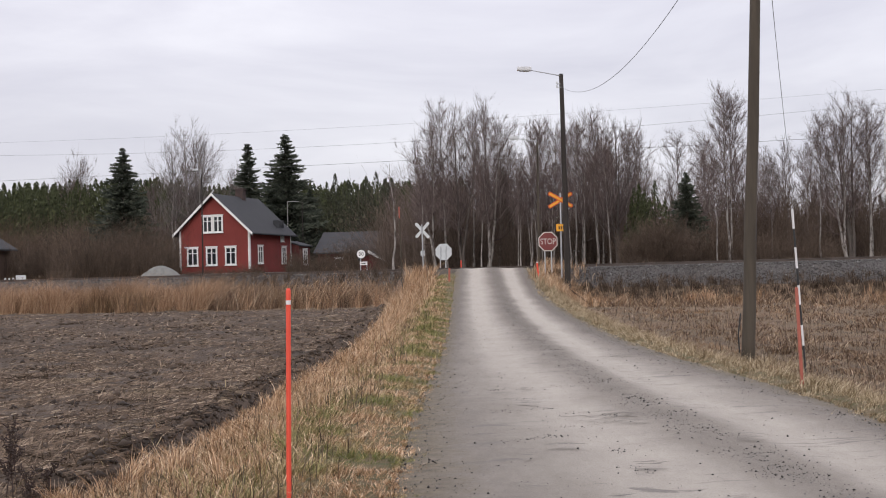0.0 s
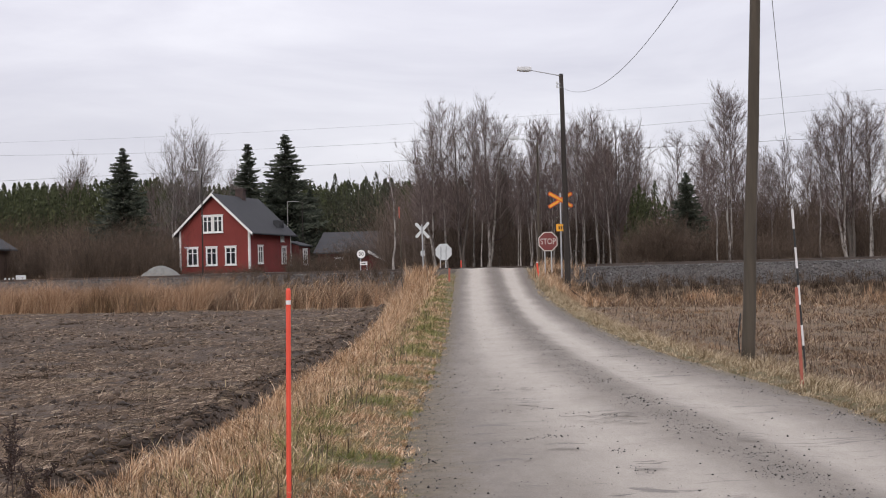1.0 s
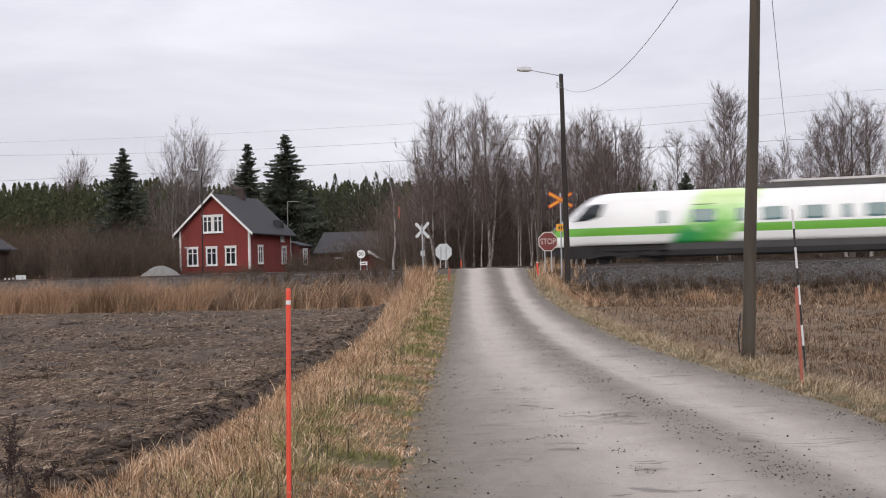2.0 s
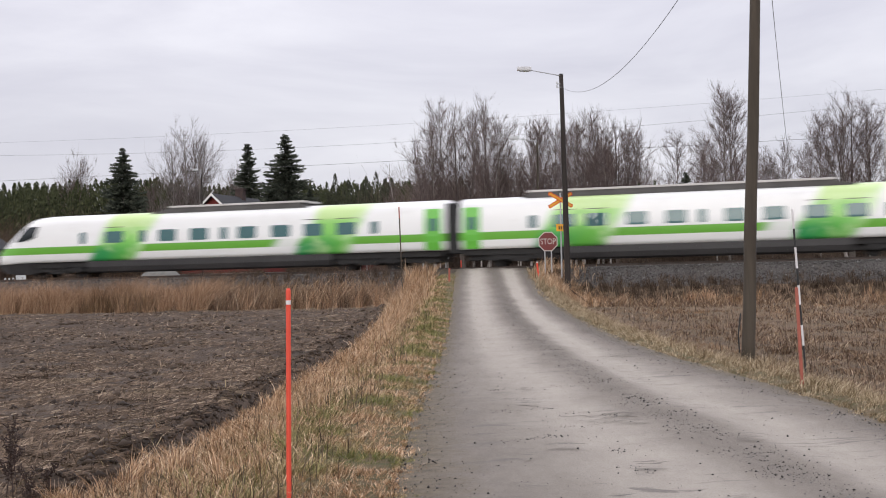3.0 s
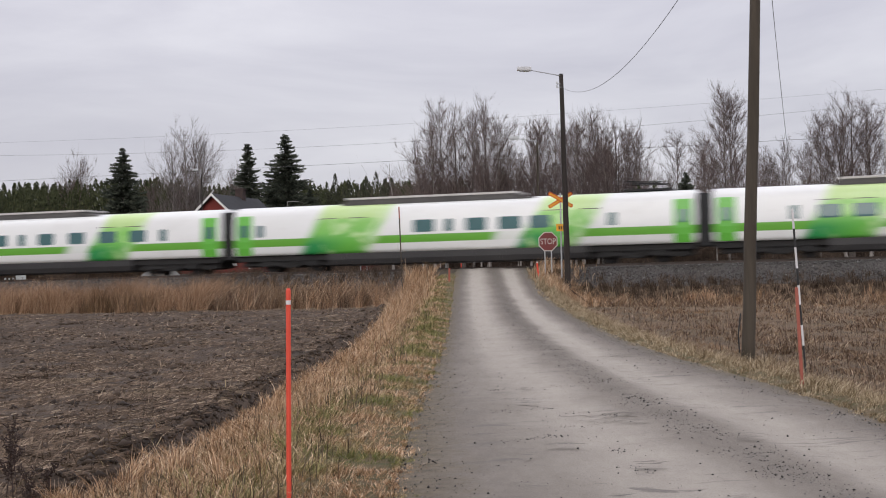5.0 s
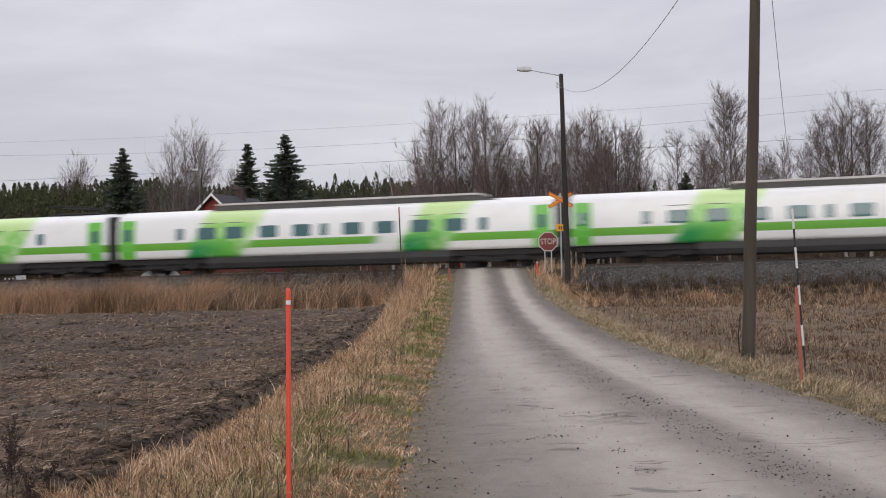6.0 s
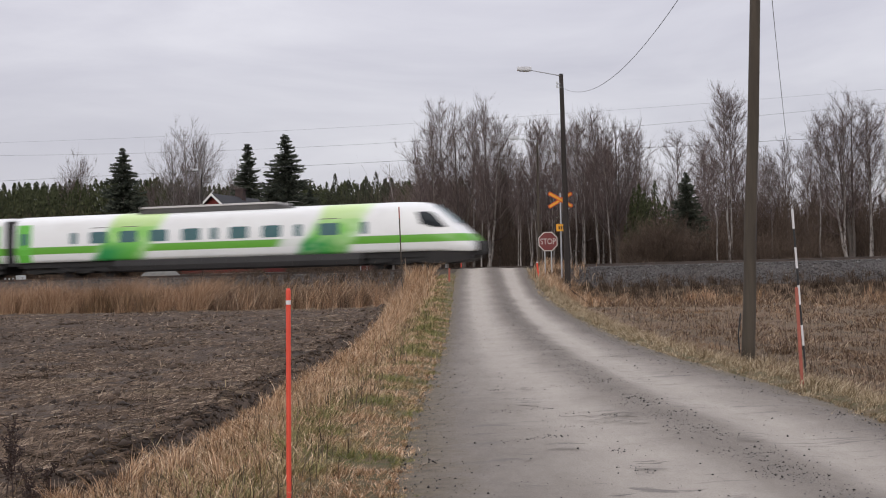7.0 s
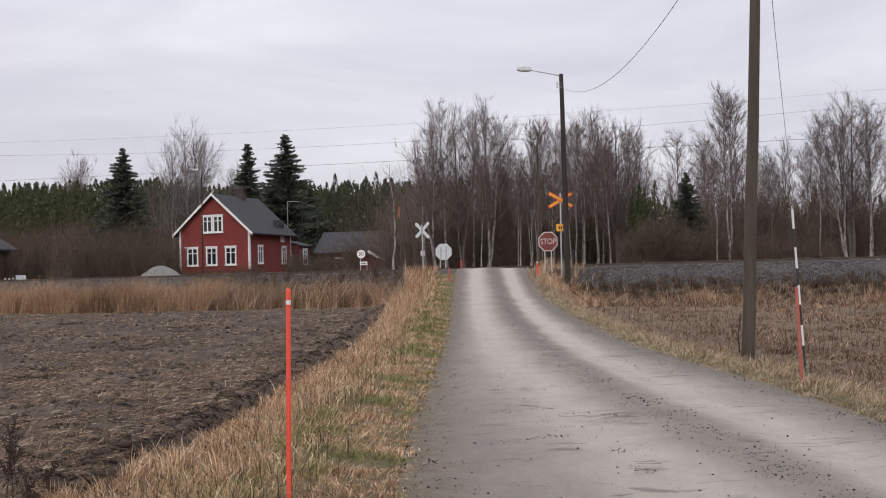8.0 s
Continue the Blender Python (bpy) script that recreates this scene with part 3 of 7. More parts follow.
def make_stones():
    rng = np.random.default_rng(11)
    # ballast stones on the near shoulder and crown
    k = 19000
    s, n = rng.uniform(-32, 34, k), rng.uniform(-4.3, -1.4, k)
    zz = np.interp(np.abs(n), [0, 2.0, 2.4, 4.2, 4.8], [1.90, 1.90, 1.82, 0.95, 0.80]) + 0.05
    x, y = TRACK.x + AHEAD.x * s + BEYOND.x * n, TRACK.y + AHEAD.y * s + BEYOND.y * n
    keep = (x < smooth_interp(y, ROAD_Y, ROAD_L) - 0.6) | (x > smooth_interp(y, ROAD_Y, ROAD_R) + 0.6)
    pts = np.stack([x, y, zz], 1)[keep]
    me = lumps("ballast_stones", pts, rng.uniform(0.025, 0.075, len(pts)), M["stone"], 1)
    tagged(new("ballast_stones", me), "loose grey crushed stones on the railway ballast", "ballast", kind="stuff")
    # loose stones on the road: in the middle ridge, on the shoulders, few elsewhere
    k = 12000
    y = 7 + 45 * rng.random(k) ** 1.7
    l, r = smooth_interp(y, ROAD_Y, ROAD_L), smooth_interp(y, ROAD_Y, ROAD_R)
    ridge, loose = np.interp(y, LANE_Y, LANE_RIDGE), np.interp(y, LANE_Y, LANE_LOOSE)
    pick = rng.random(k)
    at = np.where(pick < 0.40, ridge + rng.normal(0, 0.17, k), np.where(pick < 0.68, loose + rng.normal(0.08, 0.22, k), np.where(pick < 0.86, l + np.abs(rng.normal(0.1, 0.45, k)), l + rng.random(k) * (r - l))))
    u = np.clip((at - l) / (r - l), 0.01, 0.99)
    size = 0.0035 + 0.0035 * rng.random(k) + 0.013 * rng.random(k) ** 9
    z = smooth_interp(y, RISE_Y, RISE_Z) + 0.03 * (1 - (2 * u - 1) ** 2) + 0.012 - 0.03 * (np.exp(-((l + u * (r - l) - np.interp(y, LANE_Y, LANE_LEFT)) / 0.38) ** 2) + np.exp(-((l + u * (r - l) - np.interp(y, LANE_Y, LANE_RIGHT)) / 0.38) ** 2))
    # scraped hollows where dark stones have gathered
    px, py, pz, ps = [], [], [], []
    for cx, cy in ((0.9, 16.4), (1.15, 15.2), (1.05, 12.6), (1.4, 14.6), (1.85, 14.3), (1.5, 11.4), (0.72, 15.0), (1.55, 10.3), (0.78, 12.4), (3.5, 27.5), (0.7, 17.9), (1.3, 13.3), (2.15, 15.5), (1.75, 18.2)):
        m = 26
        ax = rng.normal(0, rng.uniform(0.05, 0.16), m)
        px.append(cx + ax), py.append(cy + rng.normal(0, 0.10, m) + rng.uniform(-0.6, 0.6) * ax)
        pz.append(np.full(m, 0.03)), ps.append(0.0035 + 0.009 * rng.random(m) ** 2)
    x_all = np.concatenate([l + u * (r - l)] + px)
    y_all = np.concatenate([y] + py)
    s_all = np.concatenate([size] + ps)
    z_all = np.concatenate([z] + pz) + s_all * 0.3
    me = lumps("loose_gravel", np.stack([x_all, y_all, z_all], 1), s_all, M["pebble"], 2)
    tagged(new("loose_gravel", me), "dark loose stones strewn on the gravel road", "gravel", kind="stuff")


def make_scrapes():
    """Scrapes in the packed gravel: bunches of thin ragged dark streaks, laid on flat."""
    rng = np.random.default_rng(77)
    v, t = [], []
    for cx, cy, wide, deep in ((1.00, 15.8, 0.26, 0.20), (1.72, 14.2, 0.30, 0.14), (1.62, 10.7, 0.14, 0.10), (1.05, 12.0, 0.16, 0.10), (1.08, 17.9, 0.18, 0.14), (3.18, 23.9, 0.34, 0.20), (1.90, 14.6, 0.22, 0.10), (0.75, 11.5, 0.14, 0.10), (1.92, 13.7, 0.16, 0.10), (2.9, 12.2, 0.2, 0.1)):
        for i in range(7):
            x, y = cx + rng.normal(0, wide * 0.6), cy + rng.normal(0, deep)
            a, b = rng.uniform(0.2, 0.75) * wide, rng.uniform(0.010, 0.028)
            slant = rng.normal(0, 0.15)
            l, r = float(np.interp(y, ROAD_Y, ROAD_L)), float(np.interp(y, ROAD_Y, ROAD_R))
            n = 18
            base = len(v)
            for q in range(n):
                g = q * math.tau / n
                k = rng.uniform(0.55, 1.15)
                px, py = a * k * math.cos(g), b * k * math.sin(g)
                px, py = x + px, y + py + slant * px
                u = (px - l) / (r - l)
                rut = sum(0.03 * math.exp(-((px - float(np.interp(py, LANE_Y, lane))) / 0.38) ** 2) for lane in (LANE_LEFT, LANE_RIGHT))
                v.append((px, py, float(np.interp(py, RISE_Y, RISE_Z)) + 0.03 * (1 - (2 * u - 1) ** 2) - rut + 0.022))
            t += [(base, base + q, base + q + 1) for q in range(1, n - 1)]
    k = Mat("dark_gravel", 0.8)
    k.color(k.ramp(k.noise(30, 5, 0.7), [(0.3, (0.12, 0.105, 0.09)), (0.7, (0.225, 0.20, 0.172))]))
    k.bump(k.noise(45, 5, 0.75), 0.5, 0.02)
    tagged(new("road_scrapes", raw_mesh("road_scrapes", np.array(v), np.array(t), k.m)), "dark scrapes in the packed gravel", "gravel", kind="stuff")


make_track()
make_stones()
make_scrapes()

# ---- the train ----
END_LEN, MID_LEN = 28.1, 25.9
SECTION = [(1.47, 0.93), (1.52, 1.10), (1.575, 1.40), (1.595, 1.75), (1.585, 2.0), (1.535, 2.6), (1.47, 3.05), (1.41, 3.25), (1.28, 3.42), (1.05, 3.535), (0.7, 3.60), (0.0, 3.63)]


def side_y(z):
    return float(np.interp(z, [p[1] for p in SECTION], [p[0] for p in SECTION]))


def livery(name, patches, gap=None, pale=False):
    """White paint with a green waist stripe and slanted bright green fields, all by place along the carriage."""
    k = Mat(name, 0.32)
    x, y, z = k.axis(k.coord())[:3]
    white = k.mix(k.ramp(k.noise(0.5, 5, 0.6, (0.4, 1, 2)), [(0.35, 0.0), (0.75, 0.5)]), (0.865, 0.88, 0.865), (0.785, 0.79, 0.77))
    white = k.mix(k.ramp(k.noise(3, 4, 0.7, (0.3, 1, 0.4)), [(0.5, 0.0), (0.8, 0.3)]), white, (0.58, 0.56, 0.53))
    stripe = k.calc("MULTIPLY", k.step(z, 1.39, 1.41), k.calc("SUBTRACT", 1.0, k.step(z, 1.80, 1.82)))
    fields = []
    for x0, x1, lean in patches:
        # lean: metres that the field's edges shift backwards for each metre up
        p = k.calc("ADD", x, k.calc("MULTIPLY", k.calc("SUBTRACT", z, 0.93), lean))
        edge = k.calc("MULTIPLY", k.calc("SUBTRACT", k.noise(0.5, 1), 0.5), 0.7)
        fields.append((k.calc("ADD", p, edge), min(x0, x1), max(x0, x1), lean))
    # the stripe fades out ahead of one field
    if gap is not None:
        p, lo, hi, lean = fields[gap]
        clear = k.calc("MULTIPLY", k.step(p, hi - 0.2, hi + 0.1), k.calc("SUBTRACT", 1.0, k.step(p, hi + 1.1, hi + 1.7))) if lean > 0 else k.calc("MULTIPLY", k.step(p, lo - 1.7, lo - 1.1), k.calc("SUBTRACT", 1.0, k.step(p, lo - 0.1, lo + 0.2)))
        stripe = k.calc("MULTIPLY", stripe, k.calc("SUBTRACT", 1.0, k.calc("MULTIPLY", clear, 0.92)))
    col = k.mix(stripe, white, (0.14, 0.42, 0.045))
    for p, lo, hi, lean in fields:
        m = k.calc("MULTIPLY", k.step(p, lo - 0.25, lo + 0.2), k.calc("SUBTRACT", 1.0, k.step(p, hi - 0.35, hi + 0.15)))
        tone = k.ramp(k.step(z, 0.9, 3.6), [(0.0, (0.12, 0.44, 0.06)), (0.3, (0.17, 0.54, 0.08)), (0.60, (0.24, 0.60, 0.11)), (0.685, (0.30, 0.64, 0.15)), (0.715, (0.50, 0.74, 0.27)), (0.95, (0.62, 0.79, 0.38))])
        ahead = k.step(p, hi - 2.6, hi - 0.9) if lean > 0 else k.calc("SUBTRACT", 1.0, k.step(p, lo + 0.9, lo + 2.6))
        blot = k.calc("MULTIPLY", ahead, k.calc("SUBTRACT", 1.0, k.step(z, 1.45, 2.05)))
        tone = k.mix(k.calc("MULTIPLY", blot, 0.9), tone, (0.02, 0.29, 0.09))
        glow = k.ramp(k.noise(0.9, 2, 0.5, (1, 1, 1.3), distort=0.8), [(0.5, 0.0), (0.66, 0.8 if pale else 0.5)])
        tone = k.mix(glow, tone, (0.60, 0.80, 0.40))
        # a pale feathered curve near the trailing edge
        tail = k.calc("SUBTRACT", 1.0, k.step(p, lo + 0.1, lo + 0.9)) if lean > 0 else k.step(p, hi - 0.9, hi - 0.1)
        tone = k.mix(k.calc("MULTIPLY", tail, k.ramp(k.noise(1.3, 2, 0.5, distort=0.6), [(0.4, 0.15), (0.6, 0.85)])), tone, (0.66, 0.83, 0.52))
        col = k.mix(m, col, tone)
    k.color(col)
    k.b.inputs["Coat Weight"].default_value = 0.15
    return k.m


def body_mesh(name, stations, mat):
    """A shell lofted through stations along x: (x, width factor, height factor, floor)."""
    bm = bmesh.new()
    rings = []
    for x, wf, top, floor in stations:
        ring = []
        half = []
        for py, pz in SECTION:
            t = (pz - 0.93) / (3.63 - 0.93)
            half.append((py * wf, floor + t * (top - floor)))
        for py, pz in half:
            ring.append(bm.verts.new((x, py, pz)))
        for py, pz in half[-2::-1]:
            ring.append(bm.verts.new((x, -py, pz)))
        rings.append(ring)
    for a, b in zip(rings, rings[1:]):
        for i in range(len(a) - 1):
            bm.faces.new((a[i], a[i + 1], b[i + 1], b[i]))
        bm.faces.new((a[-1], a[0], b[0], b[-1]))
    bm.faces.new(rings[0])
    bm.faces.new(rings[-1][::-1])
    bmesh.ops.recalc_face_normals(bm, faces=bm.faces[:])
    return mesh_of(name, bm, mat, True)


def panel(width, z0, z1, corner=0.09, thick=0.03, proud=0.012):
    """A rounded plate that follows the bulging carriage side; x from -width/2 to width/2."""
    bm = bmesh.new()
    levels = [z0, z0 + corner * 0.3, z0 + corner] + list(np.linspace(z0 + corner, z1 - corner, 7)[1:-1]) + [z1 - corner, z1 - corner * 0.3, z1]
    rows = []
    for z in levels:
        d = max(0.0, corner - min(z - z0, z1 - z))
        half = width / 2 - (corner - math.sqrt(max(corner**2 - d**2, 0.0)))
        y = side_y(z) + proud
        rows.append([bm.verts.new(c) for c in ((-half, y, z), (half, y, z), (half, y - thick, z), (-half, y - thick, z))])
    for a, b in zip(rows, rows[1:]):
        for i in range(4):
            j = (i + 1) % 4
            bm.faces.new((a[i], a[j], b[j], b[i]))
    bm.faces.new(rows[0])
    bm.faces.new(rows[-1][::-1])
    bmesh.ops.recalc_face_normals(bm, faces=bm.faces[:])
    return bm


SHARED = {}


def shared(key, build):
    if key not in SHARED:
        SHARED[key] = build()
    return SHARED[key]


def both_sides(x):
    yield pose(x, 0, 0)
    yield pose(x, 0, 0, 0, 0, 180)


def add_windows(car, spots):
    """spots: (middle, width) along the carriage; narrow ones are lavatory or luggage panes."""
    for x, w in spots:
        me = shared(("win", round(w, 2)), lambda: mesh_of("window", panel(w, 1.93, 2.58), M["train_glass"]))
        for at in both_sides(-x):
            part("window", me, None, car, at=at)


def add_vents(car, spots):
    me = shared("vent", lambda: mesh_of("vent_slit", panel(1.05, 2.80, 2.835, 0.012), M["louvre"]))
    for x in spots:
        for at in both_sides(-x):
            part("vent_slit", me, None, car, "thin dark vent slit", at=at)


def add_door(car, x):
    leaf = shared("door", lambda: mesh_of("door", panel(0.92, 0.95, 3.12, 0.06, proud=0.016), M["door_green"]))
    pane = shared("door_window", lambda: mesh_of("door_window", panel(0.44, 1.95, 2.62, 0.08, proud=0.024), M["train_glass"]))
    for at in both_sides(-x):
        part("door", leaf, None, car, "bright green door", at=at)
        part("door_window", pane, None, car, at=at)


def bogie_mesh():
    bm = bmesh.new()
    for side in (-1, 1):
        prism(bm, [(-1.75, 0.42), (-1.65, 0.62), (-0.7, 0.66), (-0.45, 0.50), (0.45, 0.50), (0.7, 0.66), (1.65, 0.62), (1.75, 0.42), (1.5, 0.34), (0.6, 0.40), (0.4, 0.26), (-0.4, 0.26), (-0.6, 0.40), (-1.5, 0.34)], side * 1.08, side * 1.24)
        for x in (-1.35, 1.35):
            box(bm, x - 0.17, x + 0.17, side * 1.2 - 0.1, side * 1.2 + 0.1, 0.30, 0.60, 0.03)
        for x in (-0.25, 0.25):
            rod(bm, (x, side * 1.15, 0.42), (x, side * 1.15, 0.86), 0.16, 0.16, 10)
        rod(bm, (-1.0, side * 1.27, 0.78), (-0.4, side * 1.27, 0.46), 0.05, 0.05, 6)
    box(bm, -0.35, 0.35, -1.1, 1.1, 0.42, 0.8, 0.04)
    return mesh_of("bogie_frame", bm, M["dark_steel"])


def wheelset_mesh():
    bm = bmesh.new()
    for side in (-1, 1):
        rod(bm, (0, side * 0.70, 0.445), (0, side * 0.83, 0.445), 0.445, 0.44, 24)
        rod(bm, (0, side * 0.69, 0.445), (0, side * 0.72, 0.445), 0.47, 0.47, 24)
    rod(bm, (0, -0.7, 0.445), (0, 0.7, 0.445), 0.09, 0.09, 10)
    return mesh_of("wheelset", bm, M["dark_steel"], False)


def add_running_gear(car, centres):
    frame_me, wheel_me = shared("bogie", bogie_mesh), shared("wheels", wheelset_mesh)
    for x in centres:
        part("bogie_frame", frame_me, None, car, "dark grimy bogie", at=pose(-x, 0, 0))
        for dx in (-1.35, 1.35):
            part("wheelset", wheel_me, None, car, at=pose(-x + dx, 0, 0))


def add_skirt(car, x0, x1):
    bm = bmesh.new()
    prof = [(1.36, 0.27), (1.44, 0.34), (1.48, 0.60), (1.465, 0.925), (-1.465, 0.925), (-1.48, 0.60), (-1.44, 0.34), (-1.36, 0.27)]
    a = [bm.verts.new((-x0, y, z)) for y, z in prof]
    b = [bm.verts.new((-x1, y, z)) for y, z in prof]
    for i in range(len(prof)):
        j = (i + 1) % len(prof)
        bm.faces.new((a[i], a[j], b[j], b[i]))
    bm.faces.new(a)
    bm.faces.new(b[::-1])
    bmesh.ops.recalc_face_normals(bm, faces=bm.faces[:])
    # hatch lines
    x = x0 + 0.9
    while x < x1 - 0.5:
        for s in (-1, 1):
            box(bm, -x - 0.012, -x + 0.012, s * 1.47, s * 1.488, 0.38, 0.88)
        x += 1.45
    part("skirt", mesh_of("skirt", bm, M["skirt"]), None, car, "dark grey underfloor skirt")


def add_floor(car, x0, x1):
    part("underframe", boxed(-x1, -x0, -1.30, 1.30, 0.62, 0.945), M["dark_steel"], car)
    gear = bmesh.new()
    steps = [x0 + 0.2 + i * (x1 - x0 - 0.4) / 36 for i in range(37)]
    low = [(-x, 0.33 + 0.10 * math.sin(i * 2.1) * math.cos(i * 0.7)) for i, x in enumerate(steps)]
    prism(gear, [(-steps[-1], 0.63), (-steps[0], 0.63)] + low, -1.05, 1.05)
    part("underfloor_gear", gear, M["dark_steel"], car, "dark underfloor equipment")


def add_fairing(car, x0, x1, slope0=0.4, slope1=1.3):
    bm = bmesh.new()
    prism(bm, [(-x0, 3.50), (-x0 - slope0, 3.79), (-x1 + slope1, 3.79), (-x1, 3.50)], -1.16, 1.16)
    fair = part("roof_fairing", mesh_of("roof_fairing", bm, M["louvre"]), None, car, "dark louvred roof fairing")
    cap = boxed(-x1 + slope1 - 0.25, -x0 - slope0 + 0.1, -1.19, 1.19, 3.79, 3.90, 0.03)
    part("roof_cap", cap, M["roof_grey"], car, "pale grey roof cap")


def add_gangway(car, x):
    part("gangway", boxed(-x - 0.42, -x + 0.42, -1.22, 1.22, 0.75, 3.40, 0.08), M["rubber"], car, "black rubber gangway bellows")


def add_pantograph(car, x):
    bm = bmesh.new()
    box(bm, -x - 1.3, -x + 1.3, -0.7, 0.7, 3.66, 3.76, 0.02)
    for sx in (-1, 1):
        for sy in (-0.5, 0.5):
            rod(bm, (-x + sx * 1.0, sy, 3.70), (-x + sx * 1.0, sy, 3.98), 0.06, 0.05, 8)
    for sy in (-0.5, 0.5):
        rod(bm, (-x - 1.1, sy, 4.0), (-x + 1.0, sy, 4.05), 0.03, 0.03, 6)
        rod(bm, (-x - 0.9, sy, 4.08), (-x + 1.1, sy, 4.18), 0.025, 0.025, 6)
    for dx in (0.85, 1.15):
        rod(bm, (-x + dx, -0.95, 4.20), (-x + dx, 0.95, 4.20), 0.03, 0.03, 6)
    part("pantograph", mesh_of("pantograph", bm, M["dark_steel"]), None, car, "folded dark pantograph")


MID_BODY = [(-0.38, 0.96, 3.57, 0.95), (-0.50, 1.0, 3.63, 0.93)] + [(-x, 1.0, 3.63, 0.93) for x in (2, 6, 10, 14, 18, 22, 25.0)] + [(-25.40, 1.0, 3.63, 0.93), (-25.52, 0.96, 3.57, 0.95)]
END_BODY = [(-0.28, 0.62, 1.46, 0.90), (-0.45, 0.74, 1.66, 0.86), (-0.75, 0.83, 1.90, 0.86), (-1.2, 0.89, 2.30, 0.88), (-1.7, 0.93, 2.75, 0.91), (-2.2, 0.958, 3.16, 0.93), (-2.6, 0.975, 3.42, 0.93), (-3.1, 0.988, 3.57, 0.93), (-3.9, 0.997, 3.62, 0.93), (-4.8, 1.0, 3.63, 0.93)] + [(-x, 1.0, 3.63, 0.93) for x in (8, 12, 16, 20, 24, 27)] + [(-27.60, 1.0, 3.63, 0.93), (-27.72, 0.96, 3.57, 0.95)]


def mid_car(train, at, patches, spots, pale=False, fairing=(3.7, 20.4), arms=None):
    lean = 0.58
    mat = livery("carriage_livery", [(-a, -b, lean) for a, b in patches], 1, pale)
    me = body_mesh("carriage", MID_BODY, mat)
    car = part("carriage", me, None, train, "white carriage with green stripe and green fields", at=at)
    add_windows(car, spots)
    add_vents(car, (5.95, 7.6, 18.4, 20.2))
    add_door(car, 1.05)
    add_door(car, 24.85)
    add_running_gear(car, (3.6, 22.3))
    add_skirt(car, 5.9, 20.0)
    add_floor(car, 0.5, 25.4)
    add_fairing(car, *fairing)
    add_gangway(car, 25.9)
    if arms is not None:
        add_pantograph(car, arms)
    return car


def end_car(train, at, lean, gangway):
    mat = livery("end_carriage_livery", [(-6.5, -9.5, lean), (-19.1, -22.2, lean)] if lean > 0 else [(-7.1, -10.0, lean), (-19.3, -22.6, lean)], 1 if lean > 0 else 0)
    me = body_mesh("end_carriage", END_BODY, mat)
    car = part("end_carriage", me, None, train, "white streamlined end carriage with sloping nose", at=at)
    add_windows(car, [(6.2, 0.36), (8.2, 1.15), (10.0, 0.42), (11.55, 1.1), (13.5, 1.1), (15.0, 0.42), (16.4, 1.1), (18.4, 1.1), (20.3, 1.1), (22.2, 1.1), (23.8, 0.42)])
    add_vents(car, (8.2, 20.3, 22.2))
    add_door(car, 27.05)
    add_running_gear(car, (4.3, 23.3))
    add_skirt(car, 6.4, 21.3)
    add_floor(car, 2.0, 27.5)
    add_fairing(car, 10.2, 19.9, 1.4, 0.5)
    # cab: windscreen, slanting side panes, lamps, dark apron and coupler cover
    bm = bmesh.new()
    rows = []
    for x, wf, top in ((-1.28, 0.89, 2.37), (-1.7, 0.93, 2.75), (-2.2, 0.958, 3.16), (-2.55, 0.973, 3.40)):
        rows.append([bm.verts.new((x + 0.05, yy * wf, top - dz + 0.03)) for yy, dz in ((-0.72, 0.05), (-0.4, 0.015), (0, 0.0), (0.4, 0.015), (0.72, 0.05))])
    for a, b in zip(rows, rows[1:]):
        for i in range(4):
            bm.faces.new((a[i], a[i + 1], b[i + 1], b[i]))
    bmesh.ops.recalc_face_normals(bm, faces=bm.faces[:])
    me = mesh_of("windscreen", bm, M["train_glass"], True)
    part("windscreen", me, None, car, "dark curved windscreen")
    cab = bmesh.new()
    pts = [(-1.66, 2.15), (-2.42, 2.19), (-3.04, 2.38), (-3.26, 3.00), (-2.66, 3.02), (-2.32, 2.88)]
    outer, inner = [], []
    for x, z in pts:
        wf = float(np.interp(-x, [1.7, 2.2, 2.6, 3.1, 3.9], [0.93, 0.958, 0.975, 0.988, 0.997]))
        top = float(np.interp(-x, [1.7, 2.2, 2.6, 3.1, 3.9], [2.75, 3.16, 3.42, 3.57, 3.62]))
        zz = 0.93 + (z - 0.93) / (top - 0.93) * 2.7
        y = side_y(zz) * wf
        outer.append(cab.verts.new((x, y + 0.030, z)))
        inner.append(cab.verts.new((x, y - 0.05, z)))
    mid = cab.verts.new((-2.58, max(v.co.y for v in outer) + 0.035, 2.60))
    for i in range(len(pts)):
        cab.faces.new((outer[i], outer[(i + 1) % len(pts)], mid))
    cab.faces.new(inner[::-1])
    for i in range(len(pts)):
        j = (i + 1) % len(pts)
        cab.faces.new((outer[i], inner[i], inner[j], outer[j]))
    mirror = cab.copy()
    bmesh.ops.recalc_face_normals(cab, faces=cab.faces[:])
    part("cab_window", mesh_of("cab_window", cab, M["cab_glass"]), None, car, "slanted dark cab window")
    for v in mirror.verts:
        v.co.y = -v.co.y
    bmesh.ops.recalc_face_normals(mirror, faces=mirror.faces[:])
    part("cab_window", mesh_of("cab_window", mirror, M["cab_glass"]), None, car, "slanted dark cab window")
    apron = bmesh.new()
    st = [(-0.35, 0.80, 0.52, 0.88), (-0.9, 1.15, 0.34, 0.87), (-1.8, 1.33, 0.26, 0.90), (-2.7, 1.40, 0.26, 0.92)]
    rings = [[apron.verts.new(c) for c in ((x, -w, z1), (x, -w * 0.94, z0), (x, w * 0.94, z0), (x, w, z1))] for x, w, z0, z1 in st]
